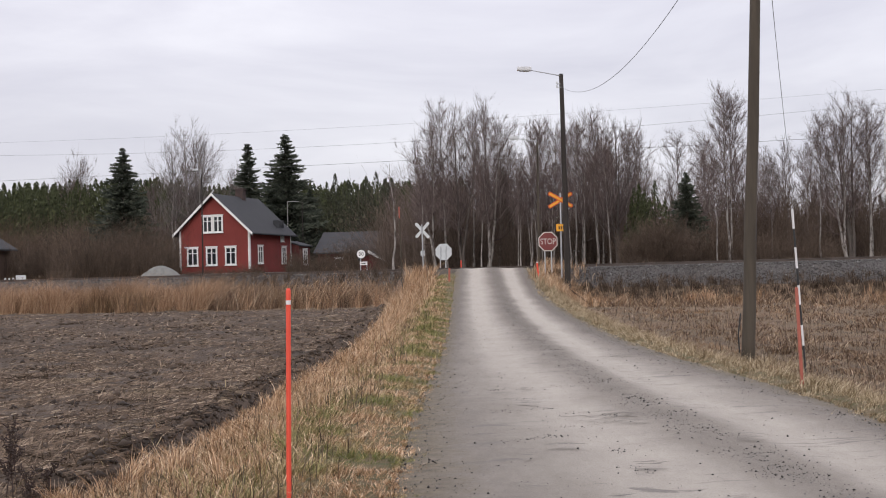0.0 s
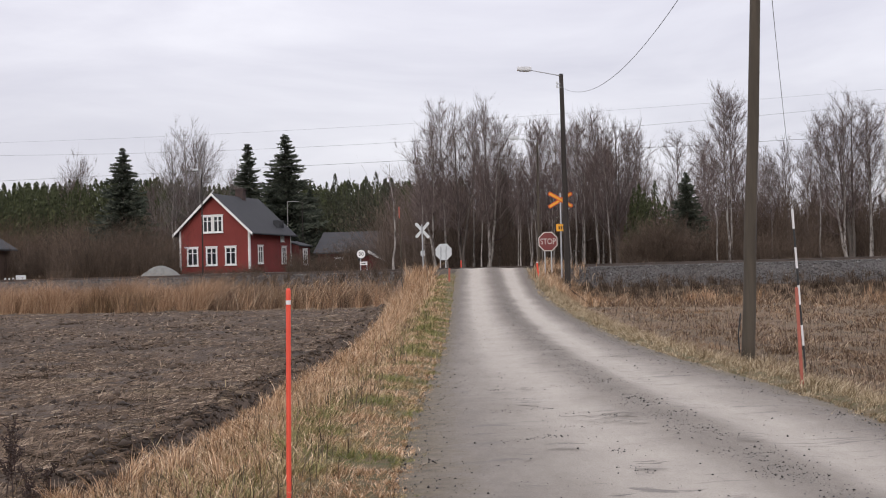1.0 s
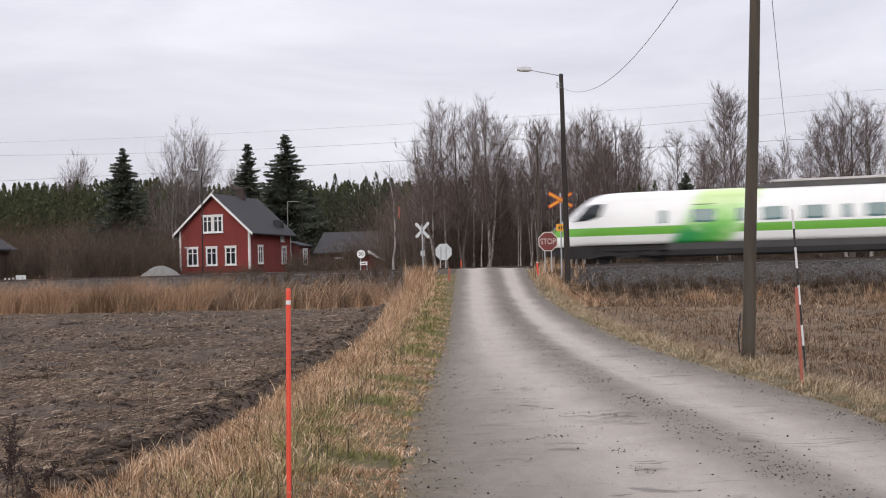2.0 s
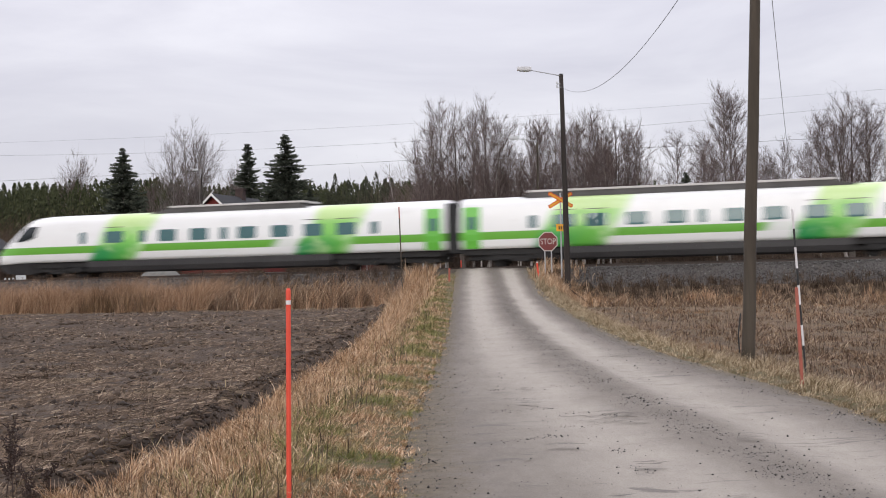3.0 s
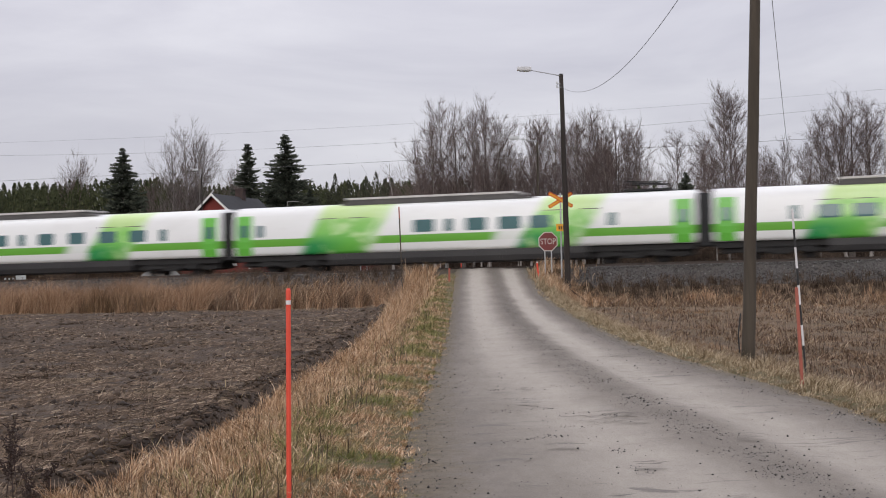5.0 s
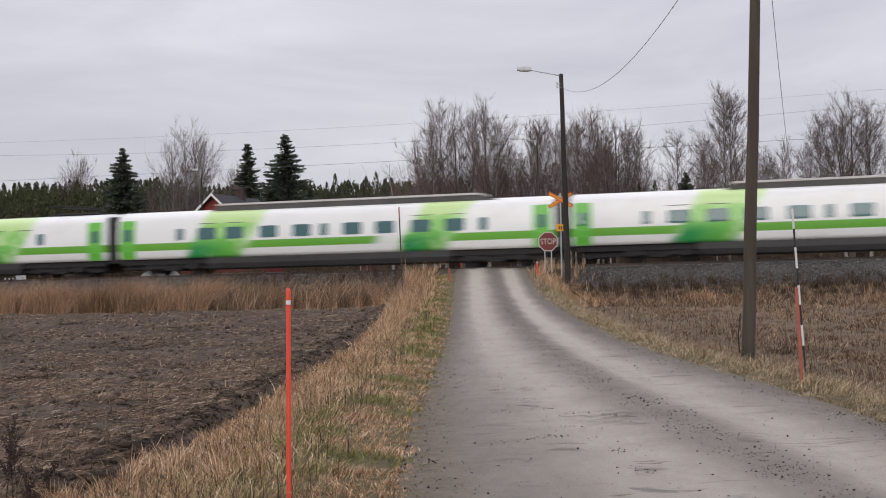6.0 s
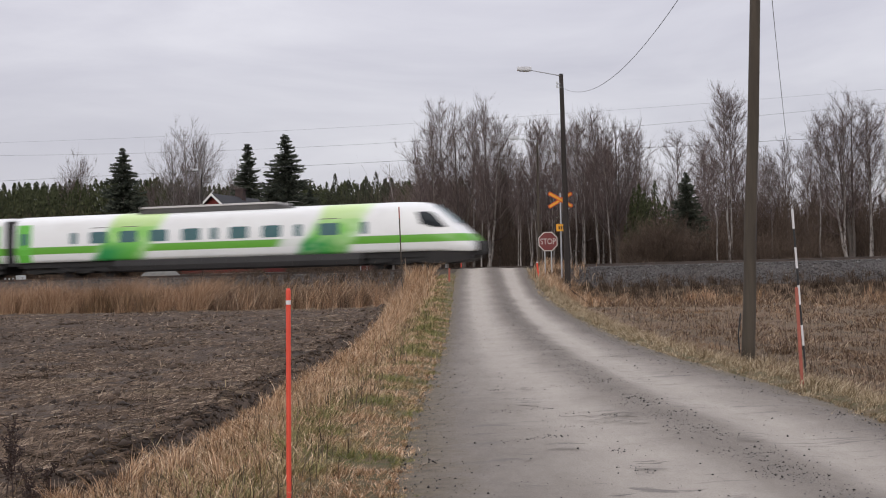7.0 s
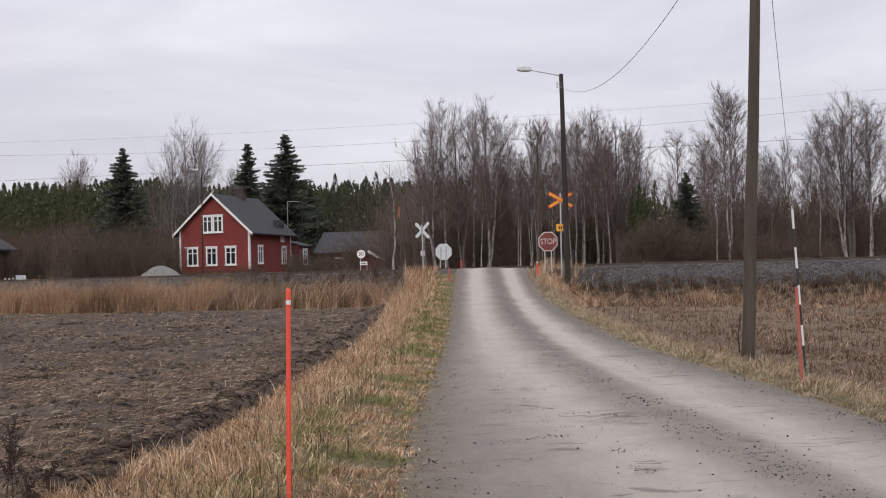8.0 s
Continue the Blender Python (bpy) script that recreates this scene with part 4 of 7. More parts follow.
    for a, b in zip(rings, rings[1:]):
        for i in range(4):
            apron.faces.new((a[i], a[(i + 1) % 4], b[(i + 1) % 4], b[i]))
    apron.faces.new(rings[0])
    apron.faces.new(rings[-1][::-1])
    bmesh.ops.recalc_face_normals(apron, faces=apron.faces[:])
    part("apron", mesh_of("apron", apron, M["skirt"]), None, car, "dark grey nose apron")
    cov = bmesh.new()
    box(cov, -0.50, 0.20, -0.42, 0.42, 0.68, 1.40, 0.16)
    part("coupler_cover", mesh_of("coupler_cover", cov, M["black"]), None, car, "black coupler cover")
    for side in (-1, 1):
        lamp = boxed(-0.62, -0.36, side * 0.92 - 0.14, side * 0.92 + 0.14, 1.30, 1.46, 0.04)
        part("headlamp", lamp, M["glass"], car, "dark headlamp glass")
    if gangway:
        add_gangway(car, END_LEN)
    return car


def make_train():
    train = thing("train", pose(0, 0, 0), "white and green electric express train passing at speed", "train")
    std = [(4.3, 0.42), (5.95, 1.1), (7.6, 1.1), (9.65, 1.05), (11.6, 1.05), (12.88, 0.42), (14.5, 1.05), (16.35, 1.05), (18.35, 1.1), (20.2, 1.05), (21.75, 0.42)]
    bar = [(2.0, 0.4), (11.35, 1.15), (12.72, 0.42), (14.2, 1.1), (16.0, 1.2), (17.6, 1.1), (21.3, 0.45)]
    alt = [(4.0, 0.42), (5.7, 1.1), (7.5, 1.1), (9.5, 1.05), (11.4, 1.05), (12.9, 0.42), (14.5, 1.05), (16.5, 1.05), (18.5, 1.1), (20.4, 1.05), (22.0, 0.42)]
    two = [(4.5, 8.0), (16.9, 19.7)]
    end_car(train, pose(0, 0, 0), 0.58, True)
    x = -END_LEN
    mid_car(train, pose(x, 0, 0), [(4.2, 8.0), (17.0, 20.0)], std)
    mid_car(train, pose(x - MID_LEN, 0, 0), two, alt, fairing=(8.7, 17.9), arms=2.9)
    mid_car(train, pose(x - 2 * MID_LEN, 0, 0), [(4.2, 8.2), (16.2, 19.5)], bar, pale=True, fairing=(6.6, 17.4), arms=23.0)
    mid_car(train, pose(x - 3 * MID_LEN, 0, 0), two, std, fairing=(6.1, 22.5))
    end_car(train, pose(x - 4 * MID_LEN - END_LEN, 0, 0, 0, 0, 180), -0.58, False)
    return train


train = make_train()


# ---- grasses and weeds ----
def blade_mesh(name, root, height, width, lean, mat, seed, flat=0.0):
    """Bent blades: two at the foot, two half-way, one tip. lean: sideways reach of the tip, in heights."""
    rng = np.random.default_rng(seed)
    k = len(root)
    yaw = rng.uniform(0, math.tau, k)
    side = np.stack([np.cos(yaw), np.sin(yaw), np.zeros(k)], 1) * width[:, None] / 2
    mid = root + np.stack([lean[:, 0] * height * 0.35, lean[:, 1] * height * 0.35, height * 0.58], 1)
    tip = root + np.stack([lean[:, 0] * height, lean[:, 1] * height, height * (1 - flat)], 1)
    v = np.stack([root - side, root + side, mid - side * 0.8, mid + side * 0.8, tip], 1).reshape(-1, 3)
    t = np.array([(0, 1, 3), (0, 3, 2), (2, 3, 4)])
    tris = (t[None] + (np.arange(k) * 5)[:, None, None]).reshape(-1, 3)
    return raw_mesh(name, v, tris, mat)


def tufted(rng, x, y, tuft, share=0.7):
    """Draw points towards tuft centres, so that grass stands in bunches."""
    cx, cy = np.round(x / tuft) * tuft, np.round(y / tuft) * tuft
    h = np.sin(cx * 127.1 + cy * 311.7) * 43758.5
    h2 = np.sin(cx * 269.5 + cy * 183.3) * 43758.5
    cx, cy = cx + (h - np.floor(h) - 0.5) * tuft, cy + (h2 - np.floor(h2) - 0.5) * tuft
    w = np.where(rng.random(len(x)) < share, 0.35 + 0.35 * rng.random(len(x)), 1.0)
    return cx + (x - cx) * w, cy + (y - cy) * w, h - np.floor(h), h2 - np.floor(h2)


def add_grass(name, label, x, y, height, width, mat, seed, lean=0.5, tuft=0.25, sway=(0.25, -0.1), category="grass", sink=0.02):
    rng = np.random.default_rng(seed)
    x, y, h1, h2 = tufted(rng, x, y, tuft)
    z, off = land(x, y)
    k = len(x)
    a = h1 * math.tau
    ln = np.stack([np.cos(a), np.sin(a)], 1) * (0.15 + 0.4 * h2)[:, None] * lean + rng.normal(0, 0.5, (k, 2)) * lean + np.array(sway)
    hh = height * rng.uniform(0.4, 1.2, k) * (0.6 + 0.8 * h2)
    me = blade_mesh(name, np.stack([x, y, z - sink], 1), hh, width * rng.uniform(0.6, 1.3, k), ln, M[mat], seed)
    tagged(new(name, me), label, category, kind="stuff")


def away(rng, k, a, b):
    """Distances from a to b, thinning out with distance."""
    return a * (b / a) ** rng.random(k)


def make_grass():
    rng = np.random.default_rng(21)
    # near verge of the road: short, part green, against the gravel
    k = 76000
    y = away(rng, k, 7.5, 64)
    off = np.abs(rng.normal(0.0, 0.95, k))
    off = off - 0.10 - 0.34 * rng.random(k) ** 2.5 - 0.20 * wavy(y, y * 0.7, 0.35, 2) - 0.12 * wavy(y, y * 0.4, 1.3, 6)
    x = smooth_interp(y, ROAD_Y, ROAD_L) - off
    clump = np.clip(0.75 + 0.8 * wavy(x, y, 0.45, 3), 0.45, 1.5)
    h = (0.03 + 0.15 * np.clip(off + 0.05, 0, 1.0)) * clump
    add_grass("verge_grass", "short yellow-green grass along the gravel road", x, y, h, 0.0042 + y * 0.00026, "lawn", 1, 1.25, 0.11)
    # last summer's grass, lying flat
    k = 16000
    y = away(rng, k, 7.5, 50)
    off = rng.triangular(0.6, 2.0, 2.6, k)
    x = smooth_interp(y, ROAD_Y, ROAD_L) - off
    z = land(x, y)[0] + rng.uniform(0.01, 0.05, k) * ease(off, 0.1, 0.8)
    a = 2.5 * wavy(x, y, 0.7, 5) + rng.normal(0, 0.7, k)
    lay = np.stack([np.cos(a), np.sin(a)], 1) * rng.uniform(1.0, 2.2, (k, 1))
    me = blade_mesh("matted_grass", np.stack([x, y, z], 1), rng.uniform(0.05, 0.16, k), (0.004 + y * 0.00026) * rng.uniform(0.6, 1.3, k), lay, M["matted"], 22, 0.9)
    tagged(new("matted_grass", me), "flattened tan and brown grass on the road bank", "grass", kind="stuff")
    # tall dry grass towards the field
    k = 54000
    y = away(rng, k, 7.5, 67)
    off = rng.triangular(0.9, 2.5, 2.74, k)
    off = off + verge_more(y) * ease(off, 0.7, 2.3) + 0.10 * wavy(y, y * 0.6, 0.5, 3) * ease(off, 1.5, 2.4)
    x = smooth_interp(y, ROAD_Y, ROAD_L) - off
    s, n = track_coords(x, y)
    keep = n < -2.6
    x, y, off = x[keep], y[keep], off[keep]
    clump = np.clip(0.75 + 0.8 * wavy(x, y, 0.55, 7), 0.35, 1.5)
    h = (0.10 + 0.15 * ease(off, 0.6, 2.0)) * clump + 0.38 * ease(y, 45, 60)
    add_grass("dry_verge_grass", "tall straw-coloured dry grass on the road bank", x, y, h, 0.0042 + y * 0.00027, "straw", 2, 0.95, 0.33, (0.10, -0.10))
    # other side of the road
    k = 46000
    y = away(rng, k, 8, 66)
    off = np.abs(rng.normal(0.48, 0.42, k)) - 0.02 - 0.28 * rng.random(k) ** 3 - 0.12 * wavy(y, y * 0.5, 0.6, 4)
    x = smooth_interp(y, ROAD_Y, ROAD_R) + off
    s, n = track_coords(x, y)
    keep = n < -2.8
    x, y, off = x[keep], y[keep], off[keep]
    h = (0.05 + 0.13 * ease(off, 0.0, 0.5)) * np.clip(0.85 + 0.6 * wavy(x, y, 0.6, 2), 0.55, 1.4) + 0.15 * ease(y, 45, 60)
    add_grass("dry_verge_grass", "pale dry grass along the gravel road", x, y, h, 0.0036 + y * 0.00024, "pale_grass", 3, 1.2, 0.33)
    # reed belt between the ploughed field and the railway
    k = 90000
    s, n = rng.uniform(-2, 36, k), -rng.triangular(3.3, 11.0, 13.6, k)
    x, y = TRACK.x + AHEAD.x * s + BEYOND.x * n, TRACK.y + AHEAD.y * s + BEYOND.y * n
    keep = (x < smooth_interp(y, ROAD_Y, ROAD_L) - 1.6) & ((s > 7.0 + 1.5 * wavy(n, s, 1.5, 1)) | (rng.random(k) < 0.09))
    x, y, n = x[keep], y[keep], n[keep]
    h = 0.62 + 0.70 * ease(-n, 5, 10.5) * (1 + 0.25 * wavy(x, y, 2.6, 4))
    add_grass("reed_belt", "tall rust-brown dry reeds below the railway bank", x, y, h, np.full(len(x), 0.012), "reed", 4, 1.0, 1.0, (0.30, 0.0), "reeds")
    # dark brush in the corner by the crossing
    k = 21000
    s, n = rng.uniform(0.2, 11.0, k), -rng.triangular(4.0, 8.0, 12.5, k)
    x, y = TRACK.x + AHEAD.x * s + BEYOND.x * n, TRACK.y + AHEAD.y * s + BEYOND.y * n
    keep = x < smooth_interp(y, ROAD_Y, ROAD_L) - 2.2
    x, y = x[keep], y[keep]
    add_grass("corner_brush", "dark brown brush below the railway bank", x, y, np.full(len(x), 0.92), np.full(len(x), 0.018), "weed", 14, 0.7, 0.8, (0.1, 0.0), "brush")
    # low growth over the ballast shoulder by the crossing
    k = 12000
    s, n = rng.uniform(0.3, 15, k), rng.uniform(-5.5, -2.3, k)
    keep = rng.random(k) < 1 - ease(s, 8, 15)
    s, n = s[keep], n[keep]
    x, y = TRACK.x + AHEAD.x * s + BEYOND.x * n, TRACK.y + AHEAD.y * s + BEYOND.y * n
    keep = x < smooth_interp(y, ROAD_Y, ROAD_L) - 1.0
    x, y = x[keep], y[keep]
    add_grass("shoulder_weeds", "brown weeds growing over the ballast shoulder", x, y, np.full(len(x), 0.36), np.full(len(x), 0.016), "brush", 19, 0.7, 0.6, (0.1, 0.0), "weeds")
    # rusty reeds by the fallow field
    k = 9000
    s, n = rng.uniform(-30, -7, k), -rng.triangular(6.0, 7.5, 9.5, k)
    x, y = TRACK.x + AHEAD.x * s + BEYOND.x * n, TRACK.y + AHEAD.y * s + BEYOND.y * n
    keep = (wavy(s, n, 2.0, 3) > 0.0)
    x, y = x[keep], y[keep]
    add_grass("rusty_reeds", "rust-coloured dry reeds along the fallow field", x, y, np.full(len(x), 0.55), np.full(len(x), 0.02), "reed", 15, 0.5, 1.0, (0.1, 0.0), "reeds")
    # weeds over the field beyond the road
    k = 70000
    y = away(rng, k, 14, 64)
    x = smooth_interp(y, ROAD_Y, ROAD_R) + 0.75 + rng.random(k) * (0.36 * y + 4.0 - 4.4)
    s, n = track_coords(x, y)
    keep = n < -4.4
    x, y, n = x[keep], y[keep], n[keep]
    h = 0.06 + 0.17 * np.clip(wavy(x, y, 1.1, 1.0) + 0.2, 0, 1) + 0.25 * ease(n, -13, -10) * (1 - ease(n, -7, -5))
    add_grass("withered_weeds", "withered brown weeds over the fallow field", x, y, h, 0.010 + y * 0.00036, "weed", 5, 1.5, 0.8, (0.1, 0.0), "weeds")
    k = 2400
    y = away(rng, k, 14, 60)
    x = smooth_interp(y, ROAD_Y, ROAD_R) + 0.9 + rng.random(k) * (0.36 * y)
    s, n = track_coords(x, y)
    keep = n < -6
    x, y = x[keep], y[keep]
    add_grass("weed_stalks", "thin dark stalks standing in the fallow field", x, y, 0.34 + 0.16 * rng.random(len(x)), 0.005 + y * 0.00016, "brush", 16, 0.35, 0.6, (0.05, 0.0), "weeds")
    # rank growth at the foot of the embankment and round the signs
    k = 22000
    s, n = rng.uniform(-34, -5.4, k), -rng.triangular(3.2, 4.8, 7.4, k)
    x, y = TRACK.x + AHEAD.x * s + BEYOND.x * n, TRACK.y + AHEAD.y * s + BEYOND.y * n
    keep = (x > smooth_interp(y, ROAD_Y, ROAD_R) + 0.7)
    s, x, y = s[keep], x[keep], y[keep]
    add_grass("bank_weeds", "dark withered weeds at the foot of the railway bank", x, y, 0.30 + 0.25 * ease(s, -11, -7), np.full(len(x), 0.022), "brush", 6, 0.5, 0.7, (0.1, 0.0), "weeds")
    k = 5000
    y = rng.uniform(55, 66, k)
    x = smooth_interp(y, ROAD_Y, ROAD_R) + 0.3 + np.abs(rng.normal(0.8, 0.7, k))
    add_grass("sign_grass", "tangled dry grass round the crossing signs", x, y, np.full(k, 0.5), np.full(k, 0.016), "straw", 7, 0.5, 0.5)
    # rank grass round the foot of the utility pole and the stakes
    k = 2600
    near = rng.random(k) < 0.5
    x = np.where(near, rng.normal(5.65, 0.42, k), rng.normal(4.95, 0.40, k))
    y = np.where(near, rng.normal(23.6, 0.35, k), rng.normal(17.1, 0.40, k))
    keep = x > smooth_interp(y, ROAD_Y, ROAD_R) + 0.12
    add_grass("pole_grass", "pale rank grass round the pole and stakes", x[keep], y[keep], np.full(keep.sum(), 0.21), np.full(keep.sum(), 0.009), "pale_grass", 23, 0.9, 0.3)
    # thin tall stalks on the near bank
    k = 1500
    y = away(rng, k, 8.5, 60)
    x = smooth_interp(y, ROAD_Y, ROAD_L) - rng.uniform(0.5, 2.7, k)
    add_grass("seed_stalks", "thin dark seed stalks among the dry grass", x, y, np.full(k, 0.30), 0.006 + y * 0.0002, "brush", 8, 0.25, 0.3, (0.05, 0.0))


def make_rear_grass():
    rng = np.random.default_rng(41)
    k = 16000
    y = rng.uniform(-12, 8, k)
    off = rng.uniform(0.0, 2.6, k)
    x = np.where(rng.random(k) < 0.7, smooth_interp(y, ROAD_Y, ROAD_L) - off, smooth_interp(y, ROAD_Y, ROAD_R) + off * 0.5)
    add_grass("roadside_grass", "dry yellow grass along the gravel road", x, y, np.full(k, 0.15), np.full(k, 0.009), "lawn", 18, 1.0, 0.3)


def make_field_litter():
    rng = np.random.default_rng(31)
    k = 250000
    y = away(rng, k, 8.0, 60)
    edge = smooth_interp(y, ROAD_Y, ROAD_L) - 2.95 - verge_more(y)
    reach = 0.37 * y + 3.0
    x = edge - rng.random(k) * np.maximum(reach - 2.5, 1.0)
    s, n = track_coords(x, y)
    drift = wavy(x, y, 1.3, 7) + 0.7 * wavy(x, y, 0.45, 3)
    keep = (n < -12.6) & (rng.random(k) < 0.06 + 0.94 * np.clip(drift * 1.3 + 0.45, 0, 1))
    x, y = x[keep], y[keep]
    z, off = land(x, y)
    k = len(x)
    clump = wavy(x, y, 0.55, 9) * 0.5 + wavy(x, y, 0.17, 4) * 0.5
    length = rng.uniform(0.06, 0.24, k) * (1.0 + 0.3 * clump)
    a = rng.normal(0.15, 0.95, k) + 2.2 * wavy(x, y, 1.5, 2)
    rise = np.where(rng.random(k) < 0.06, rng.uniform(0.3, 0.9, k), rng.uniform(0.0, 0.22, k))
    root = np.stack([x, y, z + 0.005 + 0.15 * np.clip(clump, 0, 1) * rng.random(k)], 1)
    w = 0.0050 + y * 0.00027
    wide = np.stack([-np.sin(a), np.cos(a), rng.uniform(0.2, 0.9, k)], 1) * (w / 2)[:, None]
    tip = root + np.stack([np.cos(a) * (1 - rise * 0.6), np.sin(a) * (1 - rise * 0.6), rise], 1) * length[:, None]
    v = np.stack([root - wide, root + wide, tip + wide * 0.5, tip - wide * 0.5], 1).reshape(-1, 3)
    quads = np.arange(4 * k).reshape(-1, 4)
    tagged(new("field_litter", raw_mesh("field_litter", v, quads, M["litter"])), "flattened dead stalks on the dark ploughed field", "stubble", kind="stuff")
    # clods of soil, most along the last furrow
    k = 9500
    y = away(rng, k, 8.5, 58)
    off = np.where(rng.random(k) < 0.30, rng.normal(3.05, 0.20, k), 2.6 + rng.random(k) * (0.35 * y))
    x = smooth_interp(y, ROAD_Y, ROAD_L) - off - verge_more(y)
    s, n = track_coords(x, y)
    keep = n < -12.6
    x, y = x[keep], y[keep]
    z, _ = land(x, y)
    size = rng.uniform(0.012, 0.045, len(x)) + 0.10 * rng.random(len(x)) ** 9
    size = size * np.where(np.abs(smooth_interp(y, ROAD_Y, ROAD_L) - 3.05 - verge_more(y) - x) < 0.45, 0.85, 0.85)
    k2 = Mat("soil_clod", 0.95)
    k2.color(k2.ramp(k2.random(), [(0.0, (0.03, 0.021, 0.015)), (1.0, (0.095, 0.066, 0.046))]))
    tagged(new("soil_clods", lumps("soil_clods", np.stack([x, y, z + size * 0.2], 1), size, k2.m, 5)), "dark clods of ploughed soil", "soil", kind="stuff")


make_grass()
make_rear_grass()
make_field_litter()


# ---- trees ----
def prisms(a, b, ra, rb, sides):
    """Open tapered bars between many pairs of points at once."""
    k = len(a)
    way = b - a
    way = way / np.maximum(np.linalg.norm(way, axis=1), 1e-6)[:, None]
    ref = np.where(np.abs(way[:, 2:3]) > 0.9, np.array([[1.0, 0, 0]]), np.array([[0, 0, 1.0]]))
    u = np.cross(way, ref)
    u /= np.linalg.norm(u, axis=1)[:, None]
    w = np.cross(way, u)
    ang = np.arange(sides) * math.tau / sides
    ring = u[:, None] * np.cos(ang)[None, :, None] + w[:, None] * np.sin(ang)[None, :, None]
    v = np.concatenate([a[:, None] + ring * ra[:, None, None], b[:, None] + ring * rb[:, None, None]], 1)
    t = []
    for i in range(sides):
        j = (i + 1) % sides
        t += [(i, j, sides + j), (i, sides + j, sides + i)]
    tris = (np.array(t)[None] + (np.arange(k) * 2 * sides)[:, None, None]).reshape(-1, 3)
    return v.reshape(-1, 3), tris


def tube(pts, rad, sides):
    """One closed bar through many points."""
    n = len(pts)
    ang = np.arange(sides) * math.tau / sides
    ring = np.stack([np.cos(ang), np.sin(ang), np.zeros(sides)], 1)
    v = (pts[:, None] + ring[None] * rad[:, None, None]).reshape(-1, 3)
    t = []
    for q in range(n - 1):
        for i in range(sides):
            j = (i + 1) % sides
            t += [(q * sides + i, q * sides + j, (q + 1) * sides + j), (q * sides + i, (q + 1) * sides + j, (q + 1) * sides + i)]
    return v, np.array(t)


def slivers(rng, a, b, w):
    """The finest twigs: one thin tapering face each."""
    k = len(a)
    side = rng.normal(0, 1, (k, 3))
    side *= w / np.linalg.norm(side, axis=1)[:, None]
    return np.stack([a - side * 0.5, a + side * 0.5, b], 1).reshape(-1, 3), np.arange(3 * k).reshape(-1, 3)


def joined(pieces):
    vs, ts, base = [], [], 0
    for v, t in pieces:
        vs.append(v)
        ts.append(t + base)
        base += len(v)
    return np.concatenate(vs), np.concatenate(ts)


def turned(rng, d, angle):
    """Directions d, each bent by about angle (radians) to a random side."""
    r = rng.normal(0, 1, d.shape)
    r -= (r * d).sum(1)[:, None] * d
    r /= np.linalg.norm(r, axis=1)[:, None]
    out = d * np.cos(angle)[:, None] + r * np.sin(angle)[:, None]
    return out / np.linalg.norm(out, axis=1)[:, None]


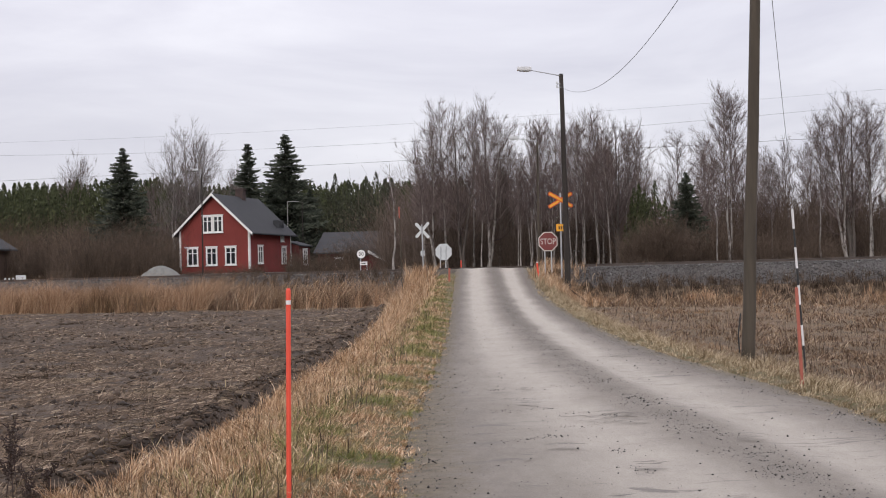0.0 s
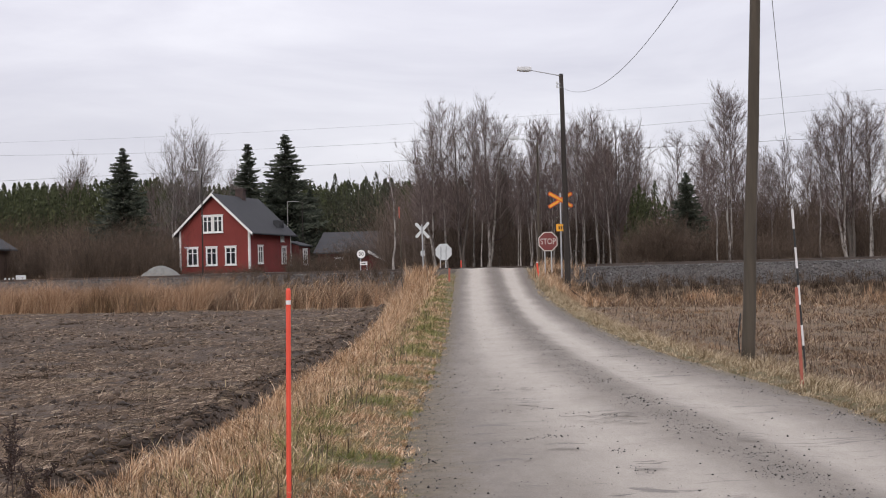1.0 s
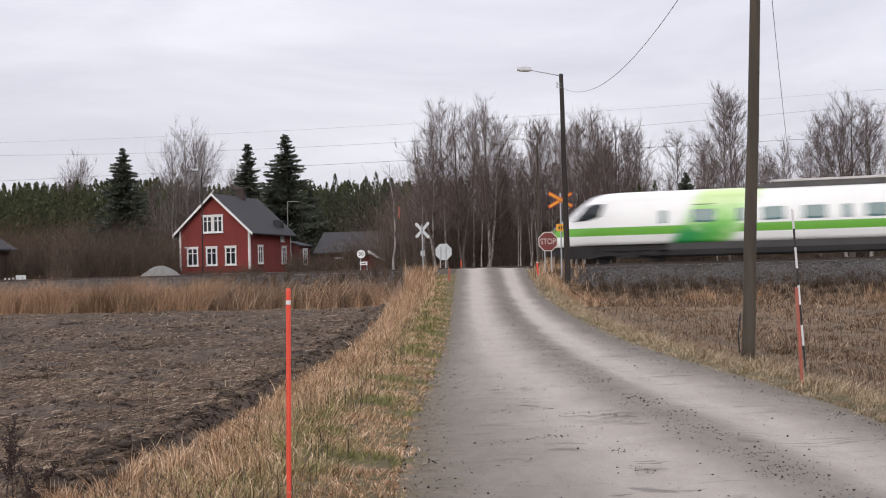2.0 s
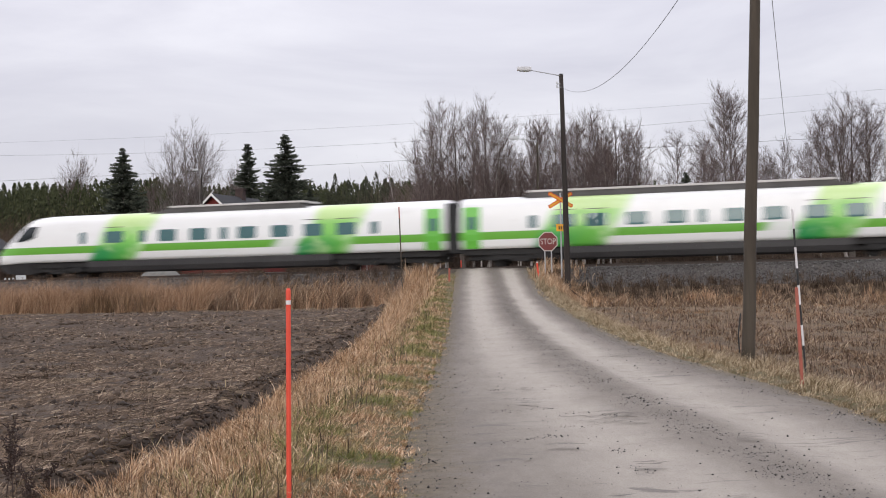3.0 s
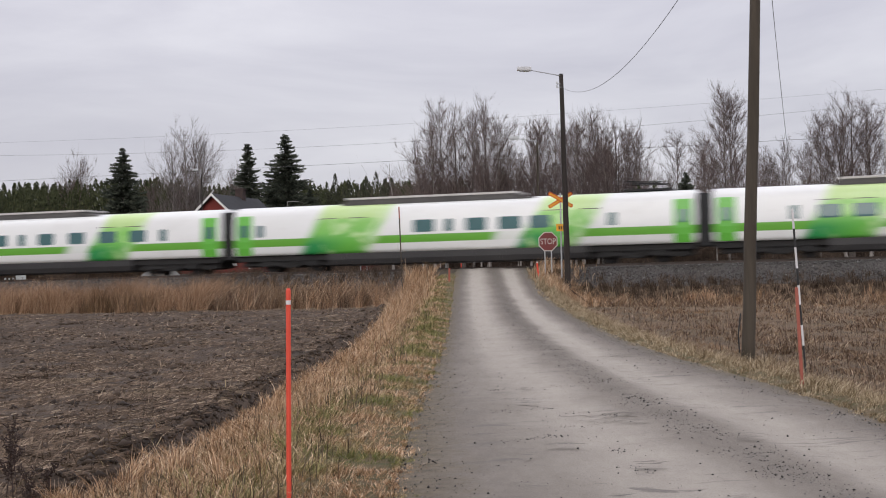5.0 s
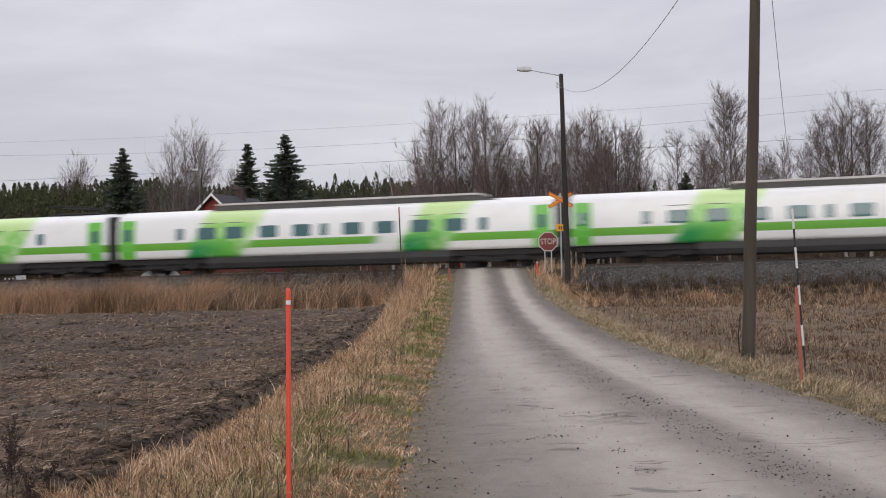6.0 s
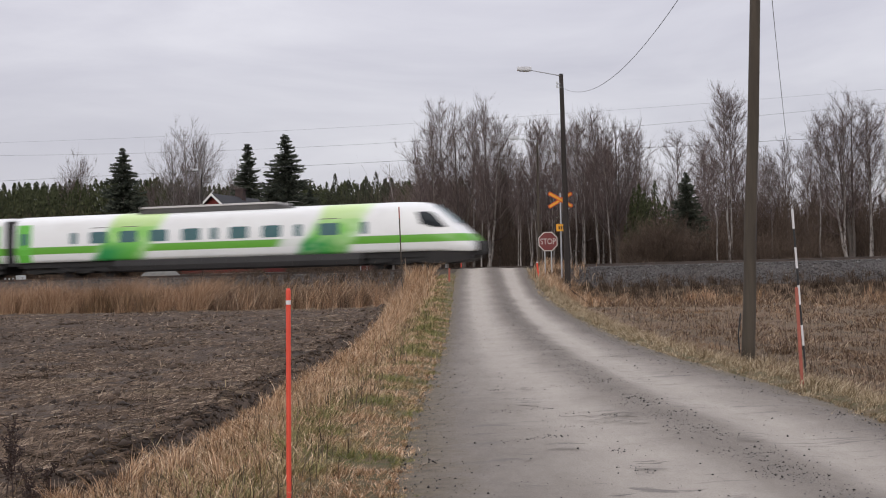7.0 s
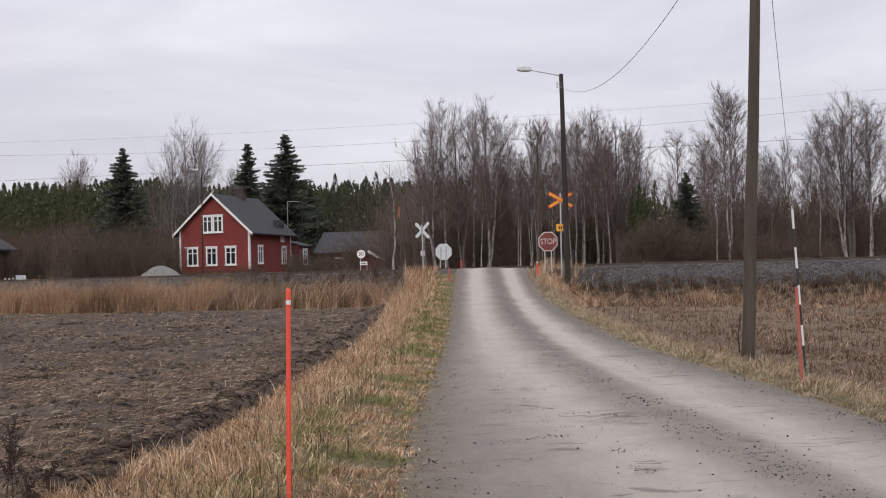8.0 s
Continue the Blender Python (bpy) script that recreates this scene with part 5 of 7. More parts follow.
def bare_tree_meshes(seed, height, reach, start=0.28, limbs=34, trunk_r=0.13, lift=0.9, bend=0.25, subs=6, twigs=7, bark="birch", fine="twigs", forks=1):
    rng = np.random.default_rng(seed)
    trunk_pieces, fine_pieces = [], []
    LA, LB, LRA, LRB = [], [], [], []
    for f in range(forks):
        n = 9
        hs = np.linspace(0, height * (1 if f == 0 else rng.uniform(0.8, 0.95)), n)
        drift = np.cumsum(rng.normal(0, bend * height / 60, (n, 2)), 0) + (np.outer(np.linspace(0, 1, n), rng.normal(0, 0.06 * height, 2)) if f else 0)
        pts = np.stack([drift[:, 0], drift[:, 1], hs], 1)
        pts[0, :2] = (0, 0) if f == 0 else rng.normal(0, 0.15, 2)
        rad = 0.80 * trunk_r * (1 - 0.93 * np.linspace(0, 1, n) ** 0.85) + 0.006
        rad[0] *= 1.35
        trunk_pieces.append(tube(pts, rad, 7))
        m = max(8, int(limbs * 1.5) // forks)
        t = start + (0.95 - start) * ((np.arange(m) + rng.random(m)) / m) ** 0.85
        z = t * hs[-1]
        base = np.stack([np.interp(z, hs, pts[:, 0]), np.interp(z, hs, pts[:, 1]), z], 1)
        az = np.arange(m) * 2.4 + rng.normal(0, 0.5, m)
        size = reach * 1.3 * (0.16 + 0.84 * np.sin(np.clip((1 - t) / (1 - start), 0.02, 1) ** 0.75 * math.pi * 0.60)) * rng.uniform(0.7, 1.2, m)
        el = lift + rng.normal(0, 0.18, m)
        d = np.stack([np.cos(az) * np.cos(el), np.sin(az) * np.cos(el), np.sin(el)], 1)
        p = base
        r = np.interp(z, hs, rad) * 0.42 + 0.005
        mids, dirs = [], []
        for q in range(4):
            d2 = d + np.array([0, 0, 0.16 * q]) + rng.normal(0, 0.09, d.shape)
            d2 /= np.linalg.norm(d2, axis=1)[:, None]
            e = p + d2 * (size / 4)[:, None]
            LA.append(p), LB.append(e), LRA.append(r * (1 - 0.22 * q)), LRB.append(r * (1 - 0.22 * (q + 1)))
            mids.append((p, e)), dirs.append(d2)
            p = e
        # side branches off the limbs, and a few straight off the leader
        k = m * subs
        who = np.repeat(np.arange(m), subs)
        seg = rng.integers(0, 4, k)
        fr = rng.random(k)
        P0, P1 = np.stack([x[0] for x in mids]), np.stack([x[1] for x in mids])
        D0 = np.stack(dirs)
        sb = P0[seg, who] + (P1[seg, who] - P0[seg, who]) * fr[:, None]
        sd = turned(rng, D0[seg, who], rng.uniform(0.25, 0.75, k))
        sd[:, 2] += 0.22
        sd /= np.linalg.norm(sd, axis=1)[:, None]
        sl = size[who] * (0.58 - 0.09 * seg) * rng.uniform(0.45, 1.0, k)
        se = sb + sd * sl[:, None]
        LA.append(sb), LB.append(se), LRA.append(np.full(k, 0.010)), LRB.append(np.full(k, 0.005))
        # twigs rise from the side branches like a brush
        k2 = k * twigs
        who2 = np.repeat(np.arange(k), twigs)
        tb = sb[who2] + (se - sb)[who2] * rng.uniform(0.1, 1.0, k2)[:, None]
        td = turned(rng, sd[who2], rng.uniform(0.12, 0.62, k2))
        td[:, 2] += rng.normal(0.10, 0.14, k2)
        tl = rng.uniform(0.35, 1.0, k2) * (0.5 + 0.5 * reach / 2.2) * (0.40 + 0.60 * size[who][who2] / (reach * 1.3))
        te = tb + td * tl[:, None]
        fine_pieces.append(slivers(rng, tb, te, 0.0150))
        # finest growth at the twig ends
        k3 = k2
        fb = tb + (te - tb) * rng.uniform(0.25, 0.9, k3)[:, None]
        fd = turned(rng, td / np.linalg.norm(td, axis=1)[:, None], rng.uniform(0.2, 0.6, k3))
        fine_pieces.append(slivers(rng, fb, fb + fd * (tl * rng.uniform(0.3, 0.7, k3))[:, None], 0.0110))
    v1 = joined(trunk_pieces)
    fine_pieces.append(prisms(np.concatenate(LA), np.concatenate(LB), np.concatenate(LRA), np.concatenate(LRB), 3))
    trunk = raw_mesh("trunk", *v1, M[bark], True)
    crown = raw_mesh("crown", *joined(fine_pieces), M[fine])
    return trunk, crown


def spruce_meshes(seed, height, radius, per=9, gap=0.40, bare=0.05):
    rng = np.random.default_rng(seed)
    zs = np.arange(height * bare, height * 0.985, gap)
    zb = np.repeat(zs, per) + rng.uniform(-0.6, 0.6, len(zs) * per) * gap
    k = len(zb)
    f = (1 - np.clip(zb / height, 0, 1)) ** 0.85
    L = 0.95 * radius * np.minimum(f, 0.58 + 0.1 * f) * rng.uniform(0.30, 1.2, k) * np.repeat(rng.uniform(0.88, 1.08, len(zs)), per) + 0.08
    az = rng.uniform(0, math.tau, k)
    out = np.stack([np.cos(az), np.sin(az), np.zeros(k)], 1)
    pieces = []
    base = np.stack([np.zeros(k), np.zeros(k), zb], 1)
    steps = 13
    tang = np.stack([-np.sin(az), np.cos(az), np.zeros(k)], 1)
    for q in range(steps):
        t0 = (q + 0.4) / steps
        droop = -0.30 * t0 * L + 0.24 * L * t0**2.2
        p = base + out * (L * t0)[:, None] + np.stack([np.zeros(k), np.zeros(k), droop], 1)
        for side in (-1, 1, 0):
            wl = (0.27 * L * (1 - 0.5 * t0) + 0.10) * rng.uniform(0.7, 1.2, k)
            way = out * (0.75 if side else 1.0) + tang * side * rng.uniform(0.4, 0.9, k)[:, None] + np.stack([np.zeros(k), np.zeros(k), rng.normal(-0.04, 0.34, k)], 1)
            e = p + way * wl[:, None]
            wdt = 0.025 + 0.022 * L
            a1 = p + np.stack([np.zeros(k), np.zeros(k), wdt], 1) - out * 0.05
            b1 = p - np.stack([np.zeros(k), np.zeros(k), wdt * 1.4], 1) + tang * side * 0.10
            v = np.stack([a1, b1, e], 1).reshape(-1, 3)
            pieces.append((v, np.arange(3 * k).reshape(-1, 3)))
    trunk = raw_mesh("trunk", *prisms(np.array([[0, 0, -0.1]]), np.array([[0, 0, height * 0.97]]), np.array([height * 0.013]), np.array([0.015]), 8), M["dark_bark"], True)
    crown = raw_mesh("crown", *joined(pieces), M["needles"])
    return trunk, crown


def plant_tree(kind, name, x, y, label, category="tree", scale=1.0, turn=0.0, lean=0.0, group="", sink=0.05):
    ob = thing(name, Matrix.Translation((x, y, ground_z(x, y) - sink)) @ pose(0, 0, 0, lean, 0, turn) @ Matrix.Scale(scale, 4), label, category, group)
    part("trunk", kind[0], None, ob)
    part("crown", kind[1], None, ob)
    return ob


def make_trees():
    rng = random.Random(5)
    birches = [bare_tree_meshes(1, 12.5, 2.3, 0.25, 38, 0.12), bare_tree_meshes(2, 11.5, 1.9, 0.32, 34, 0.10), bare_tree_meshes(3, 12.0, 2.6, 0.22, 40, 0.14, 0.95, forks=2),
               bare_tree_meshes(4, 10.0, 1.5, 0.38, 30, 0.075, 1.0), bare_tree_meshes(5, 11.0, 2.9, 0.20, 44, 0.15, 0.8, forks=3, bark="dark_bark")]
    # the grove behind the crossing: (x, y, height of top over ground, kind)
    grove = "birches behind the crossing"
    tall = "tall bare birch with grey-brown twigs beside the crossing"
    for x, y, h, i in ((-0.5, 93, 11.0, 2), (0.3, 95, 12.4, 0), (1.4, 94, 11.3, 4), (2.3, 97, 11.9, 1), (3.4, 95, 12.5, 2), (4.3, 98, 11.6, 0), (-1.3, 96, 8.6, 1), (-0.6, 99, 9.2, 4), (5.4, 100, 9.0, 3),
                       (6.3, 93, 10.6, 1), (7.0, 96, 11.0, 3), (7.9, 92, 10.4, 0), (8.7, 95, 10.0, 3), (9.4, 91, 10.3, 1), (10.2, 94, 11.0, 2), (11.1, 92, 11.0, 3), (11.8, 95, 10.2, 0), (12.6, 92, 10.3, 4), (13.4, 95, 10.4, 1), (14.3, 93, 9.3, 3), (13.0, 99, 9.6, 2)):
        kind = birches[i]
        full = (12.5, 11.5, 12.0, 10.0, 11.0)[i]
        plant_tree(kind, "birch", x, y, tall, scale=h / full, turn=rng.uniform(0, 360), lean=rng.uniform(-2.5, 2.5), group=grove)
    # thin pale stems in front of it
    for x in (6.0, 6.35, 6.7, 7.25, 7.5, 5.2, 5.0, 8.6, 9.6, 10.4, 11.2, 2.6, 3.2, -1.2, 0.2):
        plant_tree(birches[3], "birch", x, rng.uniform(86, 89), "slender pale-stemmed birch at the edge of the grove", scale=rng.uniform(0.62, 0.82), turn=rng.uniform(0, 360), lean=rng.uniform(-3, 3), group=grove)
    # single birches along the far side of the track
    right = "birches along the railway"
    lone = "tall white-stemmed birch beside the railway"
    for x, y, h, i in ((18.9, 85, 11.6, 1), (19.35, 86, 11.0, 3), (17.9, 84, 7.0, 3), (19.2, 105, 10.6, 0), (17.3, 108, 8.6, 4), (21.0, 103, 9.0, 2), (22.0, 106, 10.4, 1), (20.5, 98, 9.3, 0), (23.4, 100, 8.2, 4),
                       (27.5, 110, 9.6, 0), (29.4, 110, 10.3, 2), (30.6, 108, 9.8, 1), (32.2, 112, 8.7, 4), (25.6, 112, 8.4, 1), (33.8, 106, 8.0, 0), (28.2, 90, 10.6, 2), (29.0, 91, 11.4, 4), (29.9, 90, 11.0, 0), (27.0, 92, 10.2, 3), (31.0, 93, 10.0, 1), (32.0, 89, 10.8, 3),
                       (33.0, 92, 9.6, 2), (34.4, 90, 10.4, 0), (15.6, 106, 7.6, 0), (16.4, 112, 8.0, 2), (24.6, 96, 7.6, 3), (26.0, 104, 7.8, 0), (35.6, 95, 9.8, 4), (36.8, 98, 10.4, 1)):
        full = (12.5, 11.5, 12.0, 10.0, 11.0)[i]
        plant_tree(birches[i], "birch", x, y, lone, scale=h / full, turn=rng.uniform(0, 360), lean=rng.uniform(-2, 2), group=right)
    # thinner growth farther back
    for i in range(26):
        x = -3 + i * 1.75 + rng.uniform(-0.7, 0.7)
        y = rng.uniform(112, 135)
        plant_tree(birches[rng.choice((0, 1, 2, 3, 4))], "birch", x * y / 100, y, "bare birch deep in the leafless wood", scale=rng.uniform(0.62, 0.86) * (1.0 if x < 14 else 0.85), turn=rng.uniform(0, 360), group="birches in the wood")
    # old pale trees behind the house
    pale = [bare_tree_meshes(8, 14.5, 3.6, 0.18, 54, 0.22, 0.85, 0.35, 6, 7, "birch", "twigs", 3), bare_tree_meshes(9, 13.0, 3.0, 0.20, 46, 0.19, 0.95, 0.3, 5, 7, "birch", "grey_twigs", 2)]
    for x, y, h, i in ((-24.9, 126, 15.6, 0), (-26.9, 128, 14.4, 1), (-23.2, 124, 13.9, 1), (-21.2, 130, 11.6, 0), (-28.6, 131, 11.0, 0), (-25.8, 133, 12.4, 1), (-20.2, 127, 11.0, 1), (-51.5, 185, 19.0, 0), (-54.5, 190, 17.0, 1)):
        plant_tree(pale[i], "bare_tree", x, y, "old pale leafless tree behind the red house", scale=0.93 * h / (14.5, 13.0)[i], turn=rng.uniform(0, 360), group="bare trees behind the house")
    sparse = bare_tree_meshes(12, 7.2, 0.9, 0.45, 9, 0.10, 0.8, 0.6, 2, 4)
    plant_tree(sparse, "birch", -3.25, 84, "thin crooked birch beside the railway", scale=1.0, turn=40, lean=1)
    # spruces
    big = [spruce_meshes(1, 13.5, 5.5, 15, 0.34), spruce_meshes(2, 11.0, 4.3, 15, 0.32), spruce_meshes(3, 13.0, 3.5, 13, 0.34)]
    for x, y, h, i, label in ((-28.5, 115, 11.9, 1, "dark blue-green spruce standing alone"), (-18.8, 125, 13.2, 2, "narrow dark spruce behind the red house"), (-15.5, 128, 14.2, 0, "broad dark spruce behind the red house"),
                              (-13.6, 133, 9.0, 1, "smaller dark spruce behind the red house"), (-17.2, 131, 9.5, 0, "smaller dark spruce behind the red house"), (17.6, 92.5, 6.8, 1, "small grey-green spruce among the birches"), (5.2, 106, 8.6, 1, "dark spruce inside the birch grove")):
        full = (13.5, 11.0, 13.0)[i]
        plant_tree(big[i], "spruce", x, y, label, scale=h / full, turn=rng.uniform(0, 360))


def forest_mesh(name, rows, mat, seed, leaves=450, pine=True):
    """A far wood: many small conifers, each a stem and a ragged crown. rows: x, y, height."""
    rng = np.random.default_rng(seed)
    P = np.array(rows)
    k = len(P)
    gz = land(P[:, 0], P[:, 1])[0]
    base = np.stack([P[:, 0], P[:, 1], gz], 1)
    H = P[:, 2]
    who = np.repeat(np.arange(k), leaves)
    t = rng.random(len(who)) ** 0.8
    h = H[who]
    z = h * (0.10 + 0.92 * t)
    r = h * 0.145 * (1 - t) ** 0.75 * rng.uniform(0.4, 1.1, len(who)) + 0.06 * h * (1 - t)
    az = rng.uniform(0, math.tau, len(who))
    c = base[who] + np.stack([np.cos(az) * r, np.sin(az) * r, z], 1)
    size = h * rng.uniform(0.013, 0.034, len(who)) * (1.15 - 0.6 * t)
    d1, d2 = rng.normal(0, 1, (len(who), 3)), rng.normal(0, 1, (len(who), 3))
    d1 /= np.linalg.norm(d1, axis=1)[:, None]
    d2 /= np.linalg.norm(d2, axis=1)[:, None]
    up = np.stack([np.zeros(len(who)), np.zeros(len(who)), size * 1.3], 1)
    v = np.stack([c + d1 * size[:, None], c + d2 * size[:, None], c + up - d1 * 0.3 * size[:, None]], 1).reshape(-1, 3)
    tris = np.arange(len(v)).reshape(-1, 3)
    stems = prisms(base - [0, 0, 0.2], base + np.stack([np.zeros(k), np.zeros(k), H * 0.99], 1), H * 0.010, H * 0.002, 4)
    return raw_mesh(name, *joined([(v, tris), stems]), mat)


def make_far_woods():
    rng = random.Random(9)
    rows = []
    for i in range(780):
        y = rng.uniform(165, 250)
        x = rng.uniform(-0.40, 0.02) * y
        u = x / y
        rows.append((x, y, rng.uniform(13.2, 15.6) * (y / 205) * (1.03 if u < -0.2 else 0.95)))
    tagged(new("pine_forest", forest_mesh("pine_forest", rows, M["pine"], 3)), "distant olive-green pine forest", "forest", kind="stuff")
    rows = []
    for i in range(220):
        y = rng.uniform(150, 230)
        x = rng.uniform(-0.05, 0.42) * y
        rows.append((x, y, rng.uniform(7.0, 10.5) * y / 190))
    for i in range(40):
        y = rng.uniform(128, 150)
        rows.append((rng.uniform(-0.13, -0.03) * y, y, rng.uniform(7.5, 10.0)))
    tagged(new("spruce_forest", forest_mesh("spruce_forest", rows, M["far_spruce"], 4)), "distant dark spruce wood", "forest", kind="stuff")
    rows = [(14.4 + rng.uniform(-1.3, 1.1), 89 + rng.uniform(-1, 1.5), rng.uniform(4.2, 5.9)) for i in range(15)]
    tagged(new("young_pines", forest_mesh("young_pines", rows, M["pine"], 5, 420)), "group of young green pines", "pine", kind="stuff")


def thicket(name, label, spots, seed, stems=80, r=0.012, mat="brush", side_twigs=3):
    """Leafless brush: stems that fan out from each foot, with side twigs. spots: x, y, height."""
    rng = np.random.default_rng(seed)
    P = np.array(spots)
    gz = land(P[:, 0], P[:, 1])[0]
    who = np.repeat(np.arange(len(P)), stems)
    k = len(who)
    h = P[who, 2] * rng.uniform(0.45, 1.08, k)
    az, tilt = rng.uniform(0, math.tau, k), np.abs(rng.normal(0, 0.46, k))
    d = np.stack([np.cos(az) * np.sin(tilt), np.sin(az) * np.sin(tilt), np.cos(tilt)], 1)
    a = np.stack([P[who, 0], P[who, 1], gz[who]], 1) + rng.normal(0, 0.25, (k, 3)) * np.array([1, 1, 0])
    b = a + d * h[:, None]
    m = k * side_twigs
    w2 = np.repeat(np.arange(k), side_twigs)
    sa = a[w2] + (b - a)[w2] * rng.uniform(0.2, 0.98, m)[:, None]
    sd = turned(rng, d[w2], rng.uniform(0.25, 0.9, m))
    sb = sa + sd * (h[w2] * rng.uniform(0.12, 0.30, m))[:, None]
    me = raw_mesh(name, *joined([slivers(rng, a, b, r * 2), slivers(rng, sa, sb, r * 1.7)]), M[mat])
    tagged(new(name, me), label, "bushes", kind="stuff")


def make_thickets():
    rng = random.Random(13)
    spots = []
    for i in range(330):
        y = rng.uniform(92, 128)
        x = rng.uniform(-0.40, -0.205) * y
        if x < -0.30 * y and y < 113:
            continue
        spots.append((x, y, rng.uniform(2.4, 5.0)))
    for i in range(150):
        y = rng.uniform(125, 150)
        x = rng.uniform(-0.40, 0.0) * y
        spots.append((x, y, rng.uniform(4.0, 6.5)))
    for i in range(190):
        y = rng.uniform(138, 160)
        x = rng.uniform(-0.37, -0.10) * y
        spots.append((x, y, rng.uniform(5.0, 8.3)))
    thicket("brush_thicket", "dense brown leafless brush behind the railway", spots, 1, 85, 0.011, side_twigs=5)
    spots = []
    for i in range(300):
        y = rng.uniform(96, 126)
        x = rng.uniform(-0.045, 0.16) * y
        spots.append((x, y, rng.uniform(3.8, 8.4)))
    thicket("grove_undergrowth", "dense dark undergrowth inside the birch grove", spots, 2, 62, 0.013, "undergrowth", 5)
    spots = []
    for i in range(360):
        y = rng.uniform(92, 135)
        x = rng.uniform(0.13, 0.42) * y
        spots.append((x, y, rng.uniform(2.4, 4.8) + 1.6 * min(max((x / y - 0.19) / 0.05, 0.0), 1.0)))
    for i in range(24):
        spots.append((17.2 + rng.gauss(0, 1.6), 86 + rng.uniform(-1, 1.5), rng.uniform(1.6, 3.2)))
    for i in range(26):
        spots.append((22 + rng.gauss(0, 3.0), 86 + rng.uniform(-1, 2), rng.uniform(1.2, 2.4)))
    willow = [(13.7 + rng.gauss(0, 1.0), 84 + rng.uniform(-1, 1), rng.uniform(2.0, 3.3)) for i in range(26)]
    thicket("willow_bush", "dense red-brown leafless willow bush", willow, 7, 150, 0.010, "willow", 6)
    thicket("railway_brush", "rust-brown leafless brush along the railway", spots, 3, 75, 0.013, "willow", 5)
    spots = []
    for i in range(90):
        s, n = rng.uniform(-42, 44), rng.uniform(7.5, 11)
        if -9 < s < 0:
            continue
        p = on_track(s, n)
        if -24 < p.x < -10:
            continue
        spots.append((p.x, p.y, rng.uniform(0.5, 1.5)))
    for i in range(46):
        y = rng.uniform(98, 104)
        x = rng.choice((rng.uniform(-0.205, -0.135), rng.uniform(-0.12, -0.03))) * y
        spots.append((x, y, rng.uniform(0.5, 1.3) if x < -0.12 * y else rng.uniform(1.0, 2.2)))
    for i in range(60):
        spots.append((rng.uniform(-11.5, -2.5), rng.uniform(109, 118), rng.uniform(1.0, 3.4)))
    thicket("low_brush", "low brown brush along the railway", spots, 4, 70, 0.010, side_twigs=5)


def dock_plant(x, y, height, seed):
    """A dead dock: a stiff stem with rising branches, each crowded with seed clusters."""
    rng = np.random.default_rng(seed)
    gz = ground_z(x, y)
    plant = thing("dock_plant", pose(x, y, gz, rng.normal(0, 6), rng.normal(0, 6), rng.uniform(0, 360)), "dead dark-brown dock plant with dense seed heads", "weed", "dead docks by the field")
    stem = bmesh.new()
    rod(stem, (0, 0, -0.05), (0, 0, height), 0.007, 0.003, 5)
    pts = []
    for i in range(7):
        h = height * rng.uniform(0.35, 0.85)
        a = rng.uniform(0, math.tau)
        reach, rise = height * rng.uniform(0.10, 0.22), height * rng.uniform(0.18, 0.34)
        end = (reach * math.cos(a), reach * math.sin(a), h + rise)
        rod(stem, (0, 0, h), end, 0.004, 0.002, 4)
        t = rng.uniform(0.2, 1.0, 22)
        pts.append(np.stack([end[0] * t, end[1] * t, h + rise * t], 1) + rng.normal(0, 0.012, (22, 3)))
    t = rng.uniform(0.6, 1.02, 40)
    pts.append(np.stack([np.zeros(40), np.zeros(40), height * t], 1) + rng.normal(0, 0.011, (40, 3)))
    part("stem", stem, M["dock"], plant)
    pts = np.concatenate(pts)
    part("seed_head", lumps("seed_head", pts, rng.uniform(0.006, 0.015, len(pts)), M["dock"], seed), None, plant, "dark brown seed clusters")["kind"] = "stuff"


def make_dock_weeds():
    rng = random.Random(17)
    M["dock"] = worn("dead_dock_stalk", (0.030, 0.019, 0.015), (0.062, 0.038, 0.030), 20, 0.9)
    for i, (x, y, h) in enumerate(((-3.62, 10.75, 0.66), (-3.45, 10.5, 0.50), (-3.78, 11.0, 0.52), (-3.55, 11.3, 0.42), (-3.30, 10.2, 0.36), (-3.84, 11.5, 0.60), (-3.70, 10.4, 0.45), (-3.42, 11.0, 0.33))):
        dock_plant(x, y, h, 60 + i)
    spots = [(-2.45 + rng.gauss(0, 0.25), 9.3 + rng.uniform(-0.4, 3.0), rng.uniform(0.25, 0.45)) for i in range(10)]
    spots += [(-2.85 + rng.gauss(0, 0.1), 13.2 + rng.uniform(-2, 5), rng.uniform(0.2, 0.35)) for i in range(8)]
    thicket("dock_stalks", "dark dead stalks in the dry grass", spots, 10, 3, 0.004)


make_dock_weeds()
make_trees()
make_far_woods()
make_thickets()


